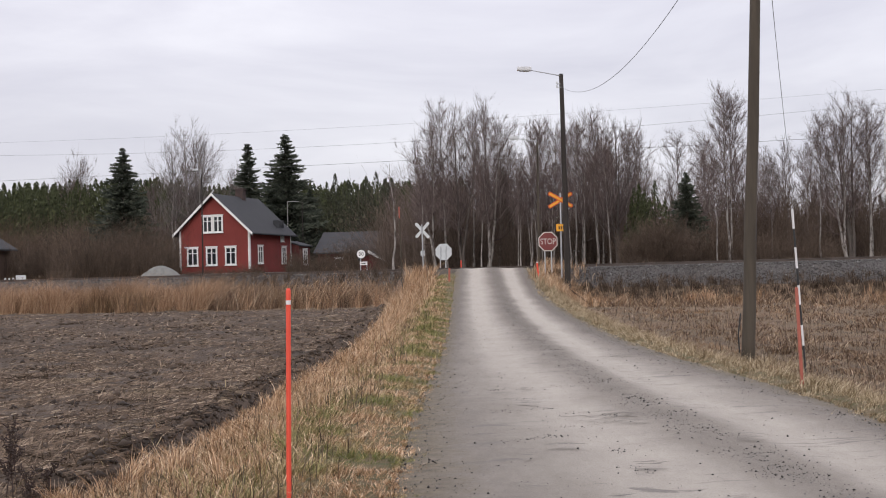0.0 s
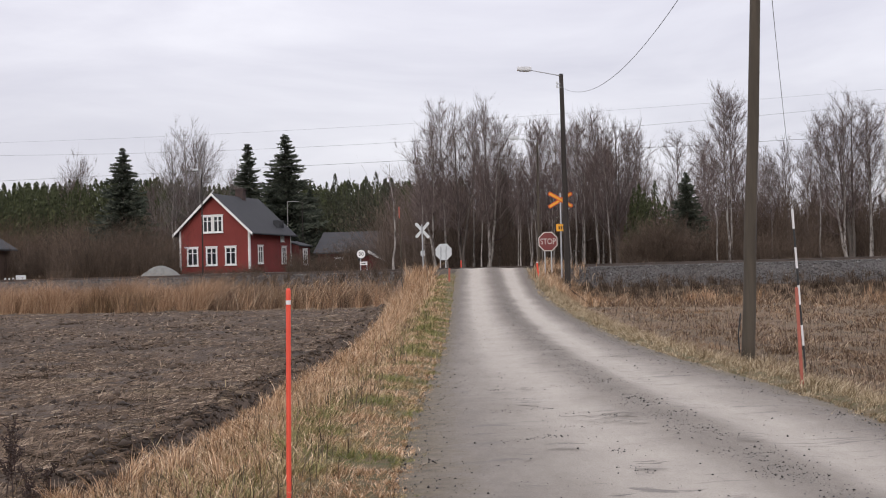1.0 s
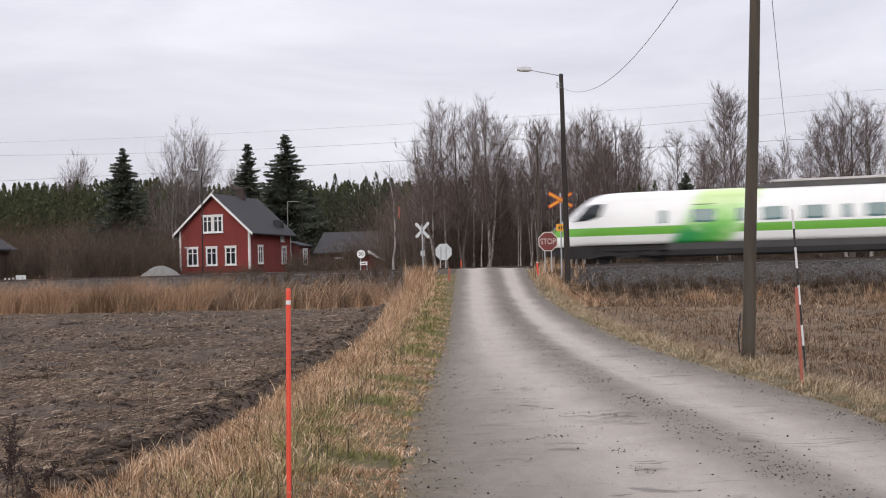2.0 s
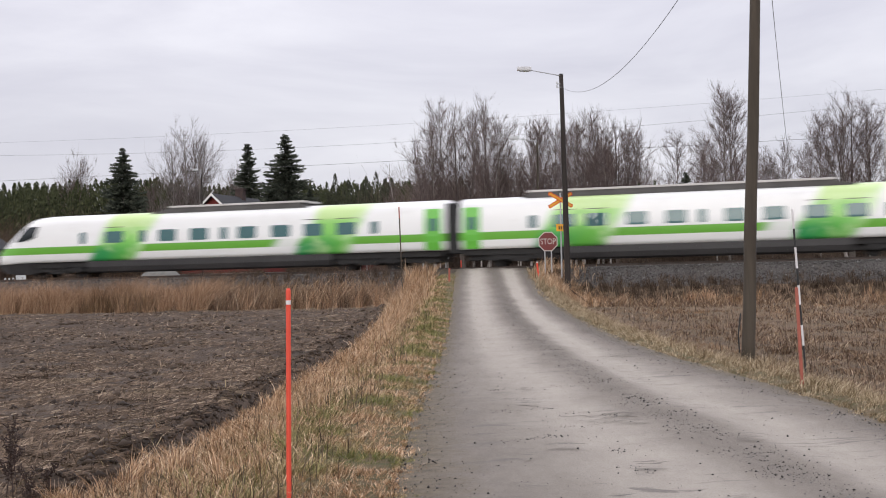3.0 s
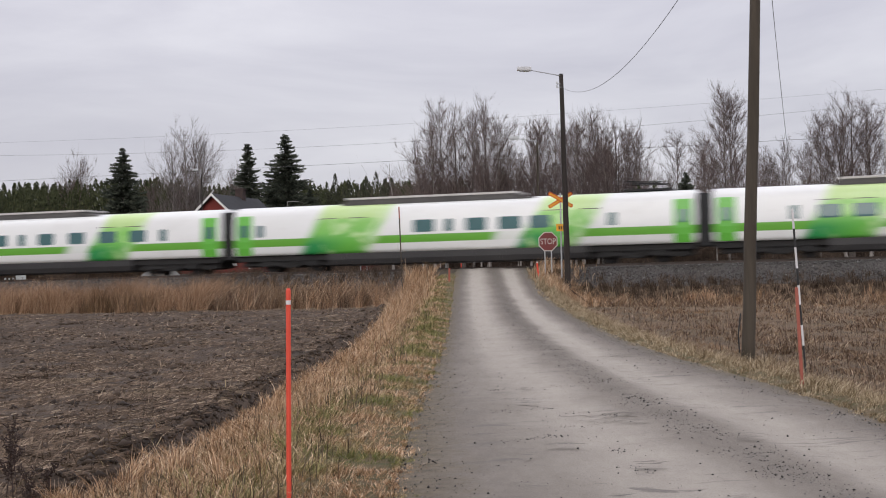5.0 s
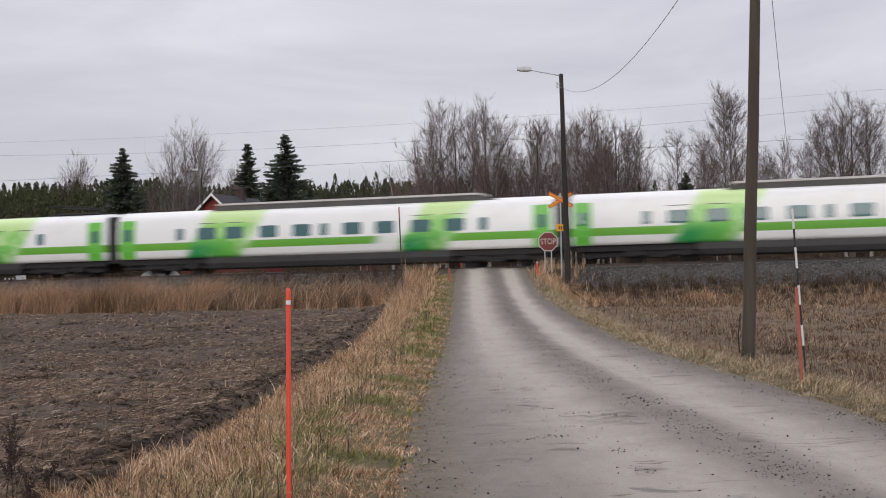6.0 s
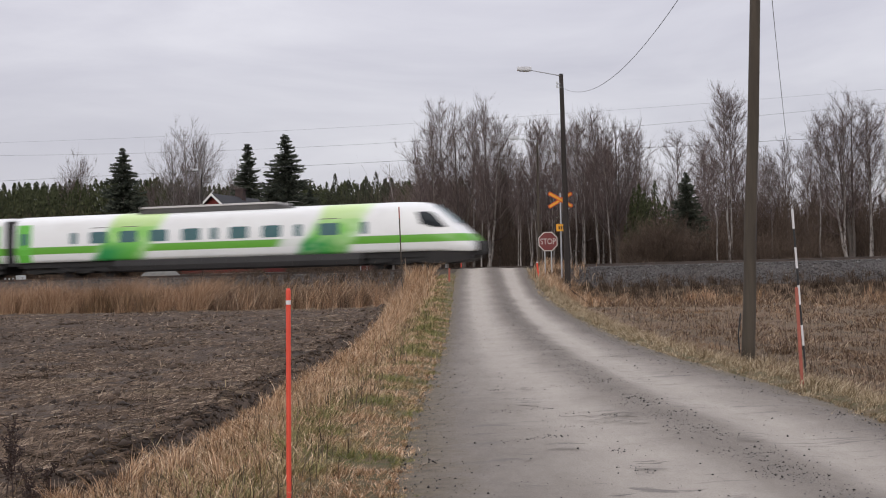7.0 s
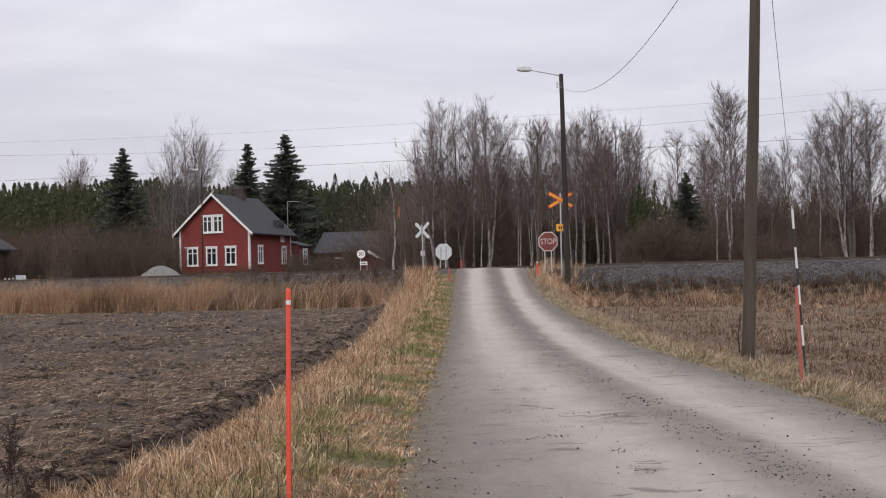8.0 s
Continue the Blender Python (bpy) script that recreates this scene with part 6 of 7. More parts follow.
# ---- the red house ----
def window_unit(parent, at, w, h, panes=2, name="window", bars=True):
    """A casement set on a wall: white frame, dark panes and glazing bars. Local x across, z up, wall face at y = 0, outside towards -y."""
    win = part(name, boxed(-w / 2 + 0.06, w / 2 - 0.06, -0.02, 0.05, 0.06, h - 0.06), M["glass"], parent, at=at)
    fr = bmesh.new()
    t = 0.13
    box(fr, -w / 2, -w / 2 + t, -0.07, 0.0, 0.0, h, 0.008)
    box(fr, w / 2 - t, w / 2, -0.07, 0.0, 0.0, h, 0.008)
    box(fr, -w / 2 + t, w / 2 - t, -0.07, 0.0, 0.0, t * 0.9, 0.008)
    box(fr, -w / 2 + t, w / 2 - t, -0.07, 0.0, h - t, h, 0.008)
    part("window_frame", fr, M["white_wood"], win, "white painted frame")
    for i in range(1, panes):
        x = -w / 2 + w * i / panes
        part("glazing_bar", boxed(x - 0.05, x + 0.05, -0.06, -0.021, t * 0.9, h - t), M["white_wood"], win)
    if bars:
        part("glazing_bar", boxed(-w / 2 + t, w / 2 - t, -0.052, -0.021, h * 0.66, h * 0.66 + 0.055), M["white_wood"], win)
    part("window_sill", boxed(-w / 2 - 0.05, w / 2 + 0.05, -0.12, -0.002, -0.05, 0.0, 0.008), M["white_wood"], win)
    part("window_hood", boxed(-w / 2 - 0.06, w / 2 + 0.06, -0.11, -0.002, h, h + 0.07, 0.01), M["white_wood"], win)
    return win


def make_house():
    W, L, EAVE, APEX = 6.3, 8.6, 3.62, 6.55
    right = Vector((-15.77, 105.0, 0))
    along = Vector((-AHEAD.x, -AHEAD.y, 0))
    left = right - along * W
    yaw = math.degrees(math.atan2(along.y, along.x))
    base = 2.36
    house = thing("house", pose(left.x, left.y, base, 0, 0, yaw), "red wooden house with white trim and dark roof", "house")
    walls = bmesh.new()
    prism(walls, [(0, 0.1), (W, 0.1), (W, EAVE), (W / 2, APEX - 0.12), (0, EAVE)], 0.0, L)
    wall = part("wall", walls, M["red_wall"], house, "red painted board wall")
    part("plinth", boxed(0.04, W - 0.04, 0.04, L - 0.04, -0.4, 0.1, 0.01), M["concrete"], house, "grey stone plinth")
    # roof: two slabs with an overhang, standing seams, white barge boards
    run = W / 2 + 0.45
    slope = (APEX - EAVE) / (W / 2)
    for side, nm in ((-1, "roof"), (1, "roof")):
        bm = bmesh.new()
        x_out, x_mid = W / 2 + side * run, W / 2
        z_out = APEX - slope * run
        prism(bm, [(x_mid, APEX + 0.10), (x_out, z_out + 0.10), (x_out, z_out - 0.03), (x_mid, APEX - 0.03)], -0.42, L + 0.35)
        part(nm, bm, M["roof_dark"], house, "dark grey sheet roof")
        bb = bmesh.new()
        prism(bb, [(x_mid, APEX + 0.13), (x_out, z_out + 0.13), (x_out, z_out - 0.10), (x_mid, APEX - 0.10)], -0.47, -0.425)
        part("barge_board", bb, M["white_wood"], house, "white barge board")
        part("gutter", boxed(min(x_out, x_out + side * 0.1), max(x_out, x_out + side * 0.1), -0.40, L + 0.33, z_out - 0.02, z_out + 0.07, 0.02), M["roof_dark"], house)
    # corner boards
    for x, y in ((0, 0), (W, 0), (W, L)):
        cb = bmesh.new()
        box(cb, x - 0.13 if x else -0.035, x + 0.035 if x else 0.13, y - 0.04, y - 0.003, 0.36, EAVE)
        if x:
            box(cb, x + 0.003, x + 0.04, y - 0.04 if not y else y - 0.16, y + 0.13 if not y else y - 0.0, 0.36, EAVE)
        part("corner_board", cb, M["white_wood"], house, "white corner board")
    ch = bmesh.new()
    box(ch, W / 2 - 0.35, W / 2 + 0.35, 4.9, 5.5, APEX - 0.25, APEX + 0.82, 0.015)
    box(ch, W / 2 - 0.40, W / 2 + 0.40, 4.85, 5.55, APEX + 0.66, APEX + 0.78, 0.01)
    part("chimney", ch, M["brick"], house, "dark red brick chimney")
    for x in (1.18, 2.90, 4.62):
        window_unit(house, pose(x, -0.02, 0.72), 1.02, 1.52)
    for x in (2.58, 3.52):
        window_unit(house, pose(x, -0.02, 3.42), 0.92, 1.42)
    for y, z0, w, h in ((2.0, 0.80, 1.0, 1.5), (6.9, 0.80, 1.0, 1.5), (6.6, 2.72, 0.7, 0.7)):
        window_unit(house, pose(W + 0.02, y, z0, 0, 0, 90), w, h)
    # low wing at the back, and a small lamp beside the windows
    wing = bmesh.new()
    prism(wing, [(W - 0.6, -0.3), (W + 0.75, -0.3), (W + 0.75, 2.35), (W - 0.6, 2.75)], L + 0.02, L + 2.6)
    part("porch", wing, M["old_red"], house, "low dark red back porch")
    lid = bmesh.new()
    prism(lid, [(W - 0.6, 2.78), (W + 0.95, 2.32), (W + 0.95, 2.42), (W - 0.6, 2.88)], L + 0.02, L + 2.8)
    part("porch_roof", lid, M["roof_dark"], house, "dark grey porch roof")
    window_unit(house, pose(W + 0.77, L + 1.3, 0.7, 0, 0, 90), 0.95, 1.4)
    part("wall_lamp", rodded((0.55, -0.05, 2.25), (0.55, -0.18, 2.25), 0.07, 0.06, 10), M["lamp_head"], house)
    for y in (2.2, 3.1):
        part("roof_ladder_rung", boxed(W / 2 + 2.6, W / 2 + 3.2, y + 3.9, y + 3.95, APEX - slope * 2.95 + 0.1, APEX - slope * 2.95 + 0.75), M["roof_dark"], house)


def make_outbuildings():
    yaw = -4
    shed = thing("shed", pose(-12.0, 120.6, 2.25, 0, 0, yaw), "low red outbuilding with an old grey roof", "shed")
    bm = bmesh.new()
    box(bm, 0.2, 8.9, 0.3, 4.6, -0.3, 2.0)
    part("wall", bm, M["old_red"], shed, "weathered red board wall")
    for y0, y1, z0, z1 in ((-0.25, 2.45, 1.85, 3.85), (5.15, 2.45, 1.85, 3.85)):
        bm = bmesh.new()
        a = [(-0.15, y0, z0), (9.25, y0, z0), (8.6, y1, z1), (0.45, y1, z1)]
        lo = [bm.verts.new(p) for p in a]
        hi = [bm.verts.new((p[0], p[1], p[2] + 0.12)) for p in a]
        bm.faces.new(hi)
        bm.faces.new(lo[::-1])
        for i in range(4):
            bm.faces.new((lo[i], lo[(i + 1) % 4], hi[(i + 1) % 4], hi[i]))
        bmesh.ops.recalc_face_normals(bm, faces=bm.faces[:])
        part("roof", bm, M["roof_old"], shed, "old grey roof")
    for x in (4.2, 5.3):
        part("post", rodded((x, 0.1, -0.3), (x, 0.1, 1.9), 0.09, 0.08, 8), M["white_wood"], shed, "white post")
    window_unit(shed, pose(2.2, 0.28, 0.6), 0.8, 0.9)
    gz = ground_z(-5.4, 108)
    porch = thing("gabled_shelter", pose(-5.9, 108.0, gz, 0, 0, -10), "small red shelter with a pale gable board", "shelter")
    bm = bmesh.new()
    prism(bm, [(-1.0, 0.0), (0.9, 0.0), (0.9, 1.25), (-0.35, 1.7), (-1.0, 1.25)], 0.0, 1.8)
    part("wall", bm, M["old_red"], porch, "dark red board wall")
    bm = bmesh.new()
    prism(bm, [(-0.35, 1.98), (1.15, 1.12), (1.15, 0.98), (-0.35, 1.72)], -0.25, 2.0)
    part("roof", bm, M["roof_old"], porch)
    bm = bmesh.new()
    prism(bm, [(-0.35, 1.80), (-1.25, 1.28), (-1.25, 1.14), (-0.35, 1.66)], -0.25, 2.0)
    part("roof", bm, M["roof_old"], porch)
    bm = bmesh.new()
    prism(bm, [(-0.35, 2.0), (1.18, 1.13), (1.18, 0.90), (-0.35, 1.75)], -0.32, -0.26)
    part("barge_board", bm, M["white_wood"], porch, "pale weathered barge board")
    # hut half hidden in the brush
    gz = ground_z(-3.3, 128)
    hut = thing("hut", pose(-4.4, 128, gz, 0, 0, 0), "small dark red hut hidden in brush", "hut")
    bm = bmesh.new()
    prism(bm, [(0, 0), (2.2, 0), (2.2, 2.3), (1.1, 3.5), (0, 2.3)], 0, 3)
    part("wall", bm, M["old_red"], hut)
    for side in (-1, 1):
        bm = bmesh.new()
        prism(bm, [(1.1, 3.68), (1.1 + side * 1.4, 2.16), (1.1 + side * 1.4, 2.04), (1.1, 3.54)], -0.25, 3.2)
        part("roof", bm, M["roof_old"], hut)
    # cottage at the field's far corner
    gz = ground_z(-39, 110)
    cot = thing("cottage", pose(-44.0, 109.4, gz + 1.0, 0, 0, -16), "weathered grey-brown cottage with a pale eave", "cottage")
    wood = worn("weathered_brown_boards", (0.10, 0.065, 0.05), (0.17, 0.115, 0.09), 1.5, 0.9, stretch=(1, 1, 0.2))
    bm = bmesh.new()
    prism(bm, [(0, -1.6), (4.1, -1.6), (4.1, 2.25), (2.05, 3.5), (0, 2.25)], 0, 6)
    part("wall", bm, wood, cot)
    for side in (-1, 1):
        bm = bmesh.new()
        prism(bm, [(2.05, 3.62), (2.05 + side * 2.65, 2.02), (2.05 + side * 2.65, 1.90), (2.05, 3.48)], -0.3, 6.3)
        part("roof", bm, M["roof_old"], cot)
        bm = bmesh.new()
        prism(bm, [(2.05, 3.66), (2.05 + side * 2.68, 2.05), (2.05 + side * 2.68, 1.88), (2.05, 3.46)], -0.36, -0.305)
        part("barge_board", bm, M["concrete"], cot, "pale barge board")
    for x in (2.7, 3.3):
        part("porch_post", boxed(x - 0.06, x + 0.06, -0.28, -0.16, -1.3, 2.0, 0.01), M["white_wood"], cot, "pale post")
    window_unit(cot, pose(1.9, -0.02, 0.6), 0.9, 1.1)
    # long barn roof beyond the brush
    gz = ground_z(40, 132)
    barn = thing("barn", pose(33.5, 132, gz, 0, 0, -3), "long grey-brown barn behind leafless brush", "barn")
    bm = bmesh.new()
    box(bm, 0, 11, 0, 6, -0.3, 2.6)
    part("wall", bm, wood, barn)
    for y0 in (-0.4, 6.4):
        bm = bmesh.new()
        a = [(-0.3, y0, 2.45), (11.3, y0, 2.45), (11.3, 3.0, 4.1), (-0.3, 3.0, 4.1)]
        lo = [bm.verts.new(p) for p in a]
        hi = [bm.verts.new((p[0], p[1], p[2] + 0.1)) for p in a]
        bm.faces.new(hi)
        bm.faces.new(lo[::-1])
        for i in range(4):
            bm.faces.new((lo[i], lo[(i + 1) % 4], hi[(i + 1) % 4], hi[i]))
        bmesh.ops.recalc_face_normals(bm, faces=bm.faces[:])
        part("roof", bm, M["roof_old"], barn, "dull grey roof")
    # low pale shelter among the birches
    gz = ground_z(11.2, 101)
    sh = thing("bus_shelter", pose(10.2, 101, gz), "small pale flat-roofed shelter among birches", "shelter")
    part("roof", boxed(-0.2, 2.8, -0.2, 1.5, 1.25, 1.42, 0.02), M["sign_back"], sh, "pale flat roof")
    for x in (0.0, 1.3, 2.6):
        part("post", boxed(x - 0.05, x + 0.05, -0.1, 0.0, -0.1, 1.25, 0.01), M["sign_back"], sh)
    part("back_wall", boxed(0, 2.6, 1.3, 1.4, -0.1, 1.25), M["old_red"], sh)


def make_pile_and_trailer():
    rng = np.random.default_rng(7)
    # gravel heap
    n, rings = 40, 12
    v, t = [(0, 0, 0.86)], []
    for r in range(1, rings + 1):
        for i in range(n):
            a = i * math.tau / n
            rr = r / rings
            v.append((1.35 * rr * math.cos(a), 1.1 * rr * math.sin(a), 0.86 * (1 - rr ** 1.7) + rng.normal(0, 0.015)))
    for i in range(n):
        t.append((0, 1 + i, 1 + (i + 1) % n))
    for r in range(rings - 1):
        for i in range(n):
            a, b = 1 + r * n + i, 1 + r * n + (i + 1) % n
            t += [(a, a + n, b), (b, a + n, b + n)]
    ob = new("gravel_heap", raw_mesh("gravel_heap", np.array(v, float), np.array(t), M["gravel_pile"], True))
    ob.matrix_basis = pose(-18.9, 86.0, ground_z(-18.9, 86) - 0.04) @ Matrix.Scale(1.35, 4)
    tagged(ob, "heap of pale grey gravel beside the house", "gravel heap")
    z = ground_z(-29.6, 89.0)
    tr = thing("trailer", pose(-29.6, 89.0, z, 0, 0, -10), "low pale flatbed trailer parked behind the railway", "trailer")
    part("bed", boxed(-0.7, 1.1, -0.6, 0.6, 0.40, 0.52, 0.01), M["sign_back"], tr, "pale flat bed")
    part("side_board", boxed(0.35, 1.1, -0.63, -0.605, 0.46, 0.82, 0.005), M["sign_back"], tr)
    for x in (-0.5, -0.2, 0.1):
        part("slat", boxed(x, x + 0.12, -0.63, -0.605, 0.40, 0.66, 0.005), M["sign_back"], tr)
    for y in (-0.7, 0.7):
        part("wheel", rodded((0.2, y - 0.07, 0.28), (0.2, y + 0.07, 0.28), 0.28, 0.28, 16), M["black"], tr, "black tyre")
    part("drawbar", rodded((-0.7, 0, 0.45), (-1.7, 0, 0.30), 0.04, 0.04, 6), M["galvanised"], tr)


# ---- poles, lamps and wires ----
def tapered_pole(bm, a, b, r0, r1, sides=14, wobble=0.012, seed=0):
    rng = random.Random(seed)
    a, b = Vector(a), Vector(b)
    rings = []
    steps = 10
    for i in range(steps + 1):
        t = i / steps
        c = a.lerp(b, t) + Vector((rng.uniform(-wobble, wobble), rng.uniform(-wobble, wobble), 0)) * (1 if 0 < i < steps else 0)
        r = r0 + (r1 - r0) * t + (0.02 if i == 0 else 0)
        rings.append([bm.verts.new(c + Vector((math.cos(k * math.tau / sides), math.sin(k * math.tau / sides), 0)) * r) for k in range(sides)])
    for p, q in zip(rings, rings[1:]):
        for k in range(sides):
            bm.faces.new((p[k], p[(k + 1) % sides], q[(k + 1) % sides], q[k]))
    bm.faces.new(rings[-1])
    bm.faces.new(rings[0][::-1])
    return bm


def lamp_head_mesh(size=1.0):
    bm = bmesh.new()
    box(bm, -0.62 * size, 0.05 * size, -0.15 * size, 0.15 * size, -0.04 * size, 0.16 * size, 0.045 * size)
    for v in bm.verts:
        if v.co.x < -0.3 * size:
            v.co.z = v.co.z * 0.85 - 0.01
    return bm


def street_lamp(at, height, arm, label, r0=0.11, r1=0.07, mat="pole_wood", lean=(0, 0), head=1.0, rise=0.25, top_gear=True):
    """at: foot. arm: how far the lamp reaches towards -x."""
    lamp = thing("street_lamp", pose(*at), label, "street lamp")
    tip = Vector((lean[0], lean[1], height))
    part("pole", tapered_pole(bmesh.new(), (0, 0, -0.4), tip, r0, r1), M[mat], lamp, "dark wooden pole" if mat in ("pole_wood", "dark_wood") else "grey pole", smooth=True)
    armbm = rodded(tip + Vector((0, -0.05, -0.05)), tip + Vector((-arm, -0.05, rise)), 0.028, 0.022, 8)
    part("arm", armbm, M["galvanised"], lamp, "thin steel arm")
    part("lamp_head", lamp_head_mesh(head), M["lamp_head"], lamp, "pale lamp housing", at=pose(tip.x - arm, -0.05, tip.z + rise, 0, 4, 0))
    gl = boxed(-0.5 * head, -0.05 * head, -0.11 * head, 0.11 * head, -0.075 * head, -0.045 * head, 0.01)
    part("lens", gl, M["sign_back"], lamp, at=pose(tip.x - arm, -0.05, tip.z + rise, 0, 4, 0))
    if top_gear:
        part("cap", rodded(tip, tip + Vector((0, 0, 0.05)), r1 * 1.15, r1 * 0.9, 12), M["black"], lamp)
        ins = bmesh.new()
        for dz in (-0.45, -0.62):
            rod(ins, tip + Vector((-0.05, -0.08, dz)), tip + Vector((-0.22, -0.10, dz + 0.05)), 0.02, 0.02, 6)
            rod(ins, tip + Vector((-0.22, -0.10, dz)), tip + Vector((-0.22, -0.10, dz + 0.13)), 0.04, 0.03, 8)
        part("insulator", ins, M["sign_back"], lamp)
    return lamp


def wire(name, a, b, sag, r, label, steps=24, category="cable", group=""):
    a, b = Vector(a), Vector(b)
    bm = bmesh.new()
    prev = None
    sides = 5
    for i in range(steps + 1):
        t = i / steps
        c = a.lerp(b, t) - Vector((0, 0, 4 * sag * t * (1 - t)))
        way = (b - a).normalized()
        u = way.cross(Vector((0, 0, 1))).normalized()
        w = u.cross(way)
        ring = [bm.verts.new(c + (u * math.cos(k * math.tau / sides) + w * math.sin(k * math.tau / sides)) * r) for k in range(sides)]
        if prev:
            for k in range(sides):
                bm.faces.new((prev[k], prev[(k + 1) % sides], ring[(k + 1) % sides], ring[k]))
        prev = ring
    ob = new(name, mesh_of(name, bm, M["wire"]))
    return tagged(ob, label, category, group)


def make_poles():
    z = ground_z(5.65, 24.2)
    pole = thing("utility_pole", pose(5.65, 24.2, z), "weathered dark wooden utility pole beside the road", "utility pole")
    part("shaft", tapered_pole(bmesh.new(), (0, 0, -0.5), (0.47, 0, 9.2), 0.128, 0.088, 18, 0.010, 3), M["pole_wood"], pole, smooth=True)
    strip = bmesh.new()
    rod(strip, (-0.135, -0.02, 0.25), (-0.16, -0.06, 0.60), 0.014, 0.014, 6)
    rod(strip, (-0.16, -0.06, 0.60), (-0.10, -0.04, 1.0), 0.014, 0.014, 6)
    part("loose_cable", strip, M["black"], pole, "dark loose cable on the shaft")
    cab = rodded((0.125, -0.04, 0.0), (0.53, -0.03, 9.0), 0.010, 0.010, 6)
    part("ground_wire", cab, M["wire"], pole)
    arm = boxed(-0.15, 1.15, -0.06, 0.06, 8.55, 8.68, 0.01)
    part("crossarm", arm, M["pole_wood"], pole)
    street_lamp((5.84, 60.5, ground_z(5.84, 60.5)), 11.03 - ground_z(5.84, 60.5), 1.45, "tall leaning wooden street lamp beside the crossing", 0.15, 0.10, "dark_wood", lean=(-0.07, 0), rise=0.25)
    street_lamp((6.08, 82, ground_z(6.08, 82)), 10.2 - ground_z(6.08, 82), 1.2, "street lamp on a thin pole beyond the crossing", 0.085, 0.06, lean=(0.11, 0), rise=0.15, top_gear=False, head=1.05)
    street_lamp((-17.4, 93, ground_z(-17.4, 93)), 9.62 - ground_z(-17.4, 93), 0.3, "slim yard lamp in front of the red house", 0.06, 0.04, "dark_wood", lean=(0.06, 0), rise=0.22, top_gear=False, head=0.55)
    # yard swing frame behind the house
    gz = ground_z(-12.9, 118)
    gate = thing("yard_frame", pose(-14.2, 118, gz), "tall grey steel frame in the house yard", "frame")
    part("post", rodded((0, 0, -0.2), (0.02, 0, 8.95 - gz), 0.035, 0.03, 8), M["sleeper"], gate)
    part("post", rodded((1.38, 0, -0.2), (1.38, 0, 8.85 - gz), 0.045, 0.04, 8), M["dark_wood"], gate)
    part("beam", rodded((0.02, 0, 8.95 - gz), (1.1, 0, 8.93 - gz), 0.03, 0.03, 8), M["sleeper"], gate)
    # overhead line of the railway
    for s0 in (-91.5, -29.5, 32.5):
        a, b = on_track(s0, -0.15, 5.95), on_track(s0 + 62, 0.15, 5.95)
        wire("contact_wire", a, b, 0.06, 0.008, "thin dark contact wire over the railway track", category="overhead wire", group="overhead line")
        a, b = on_track(s0, 0, 7.75), on_track(s0 + 62, 0, 7.75)
        wire("catenary_wire", a, b, 0.85, 0.0055, "thin dark sagging catenary wire over the track", category="overhead wire", group="overhead line")
        a, b = on_track(s0, 3.3, 8.75), on_track(s0 + 62, 3.3, 8.75)
        wire("feeder_wire", a, b, 0.45, 0.004, "thin grey feeder wire high above the railway", category="overhead wire", group="overhead line")
    for s0 in (-91.5, -29.5, 32.5, 94.5):
        mast = thing("catenary_mast", pose(*on_track(s0, 3.1, 0), 0, 0, TRACK_TURN), "grey steel catenary mast beside the track", "mast", "catenary masts")
        part("post", boxed(-0.1, 0.1, -0.1, 0.1, -0.6, 9.0, 0.01), M["galvanised"], mast)
        part("bracket", rodded((0, 0, 7.75), (0, 3.1, 7.75), 0.03, 0.03, 6), M["galvanised"], mast)
        part("bracket", rodded((0, 0, 6.4), (0, 3.1, 5.98), 0.025, 0.025, 6), M["galvanised"], mast)
    # service lines
    wire("lamp_cable", (5.4, 24.2, 8.0), (5.55, 60.4, 10.6), 1.4, 0.008, "thin sagging cable to the street lamp", 40)
    wire("service_cable", (6.2, 24.2, 8.8), (22.0, 80.0, 6.5), 1.4, 0.008, "thin service cable running over the railway", 30)


# ---- signs and stakes ----
def flat_letters(text, size, mat, parent, at, extrude=0.004, label="", stretch=(1, 1)):
    cu = bpy.data.curves.new("letters", "FONT")
    cu.body, cu.size, cu.extrude, cu.align_x, cu.align_y = text, size, extrude, "CENTER", "CENTER"
    ob = new("lettering_shape", cu)
    dg = bpy.context.evaluated_depsgraph_get()
    me = bpy.data.meshes.new_from_object(ob.evaluated_get(dg))
    bpy.data.objects.remove(ob)
    bpy.data.curves.remove(cu)
    for v in me.vertices:
        v.co.x *= stretch[0]
        v.co.y *= stretch[1]
    me.materials.clear()
    me.materials.append(mat)
    return part("lettering", me, None, parent, label, at=at)


def polygon(n, r, turn=0.0):
    return [(r * math.cos(math.tau * i / n + turn), r * math.sin(math.tau * i / n + turn)) for i in range(n)]


def plate(outline, thick=0.004, y=0.0):
    return prism(bmesh.new(), outline, y, y + thick)


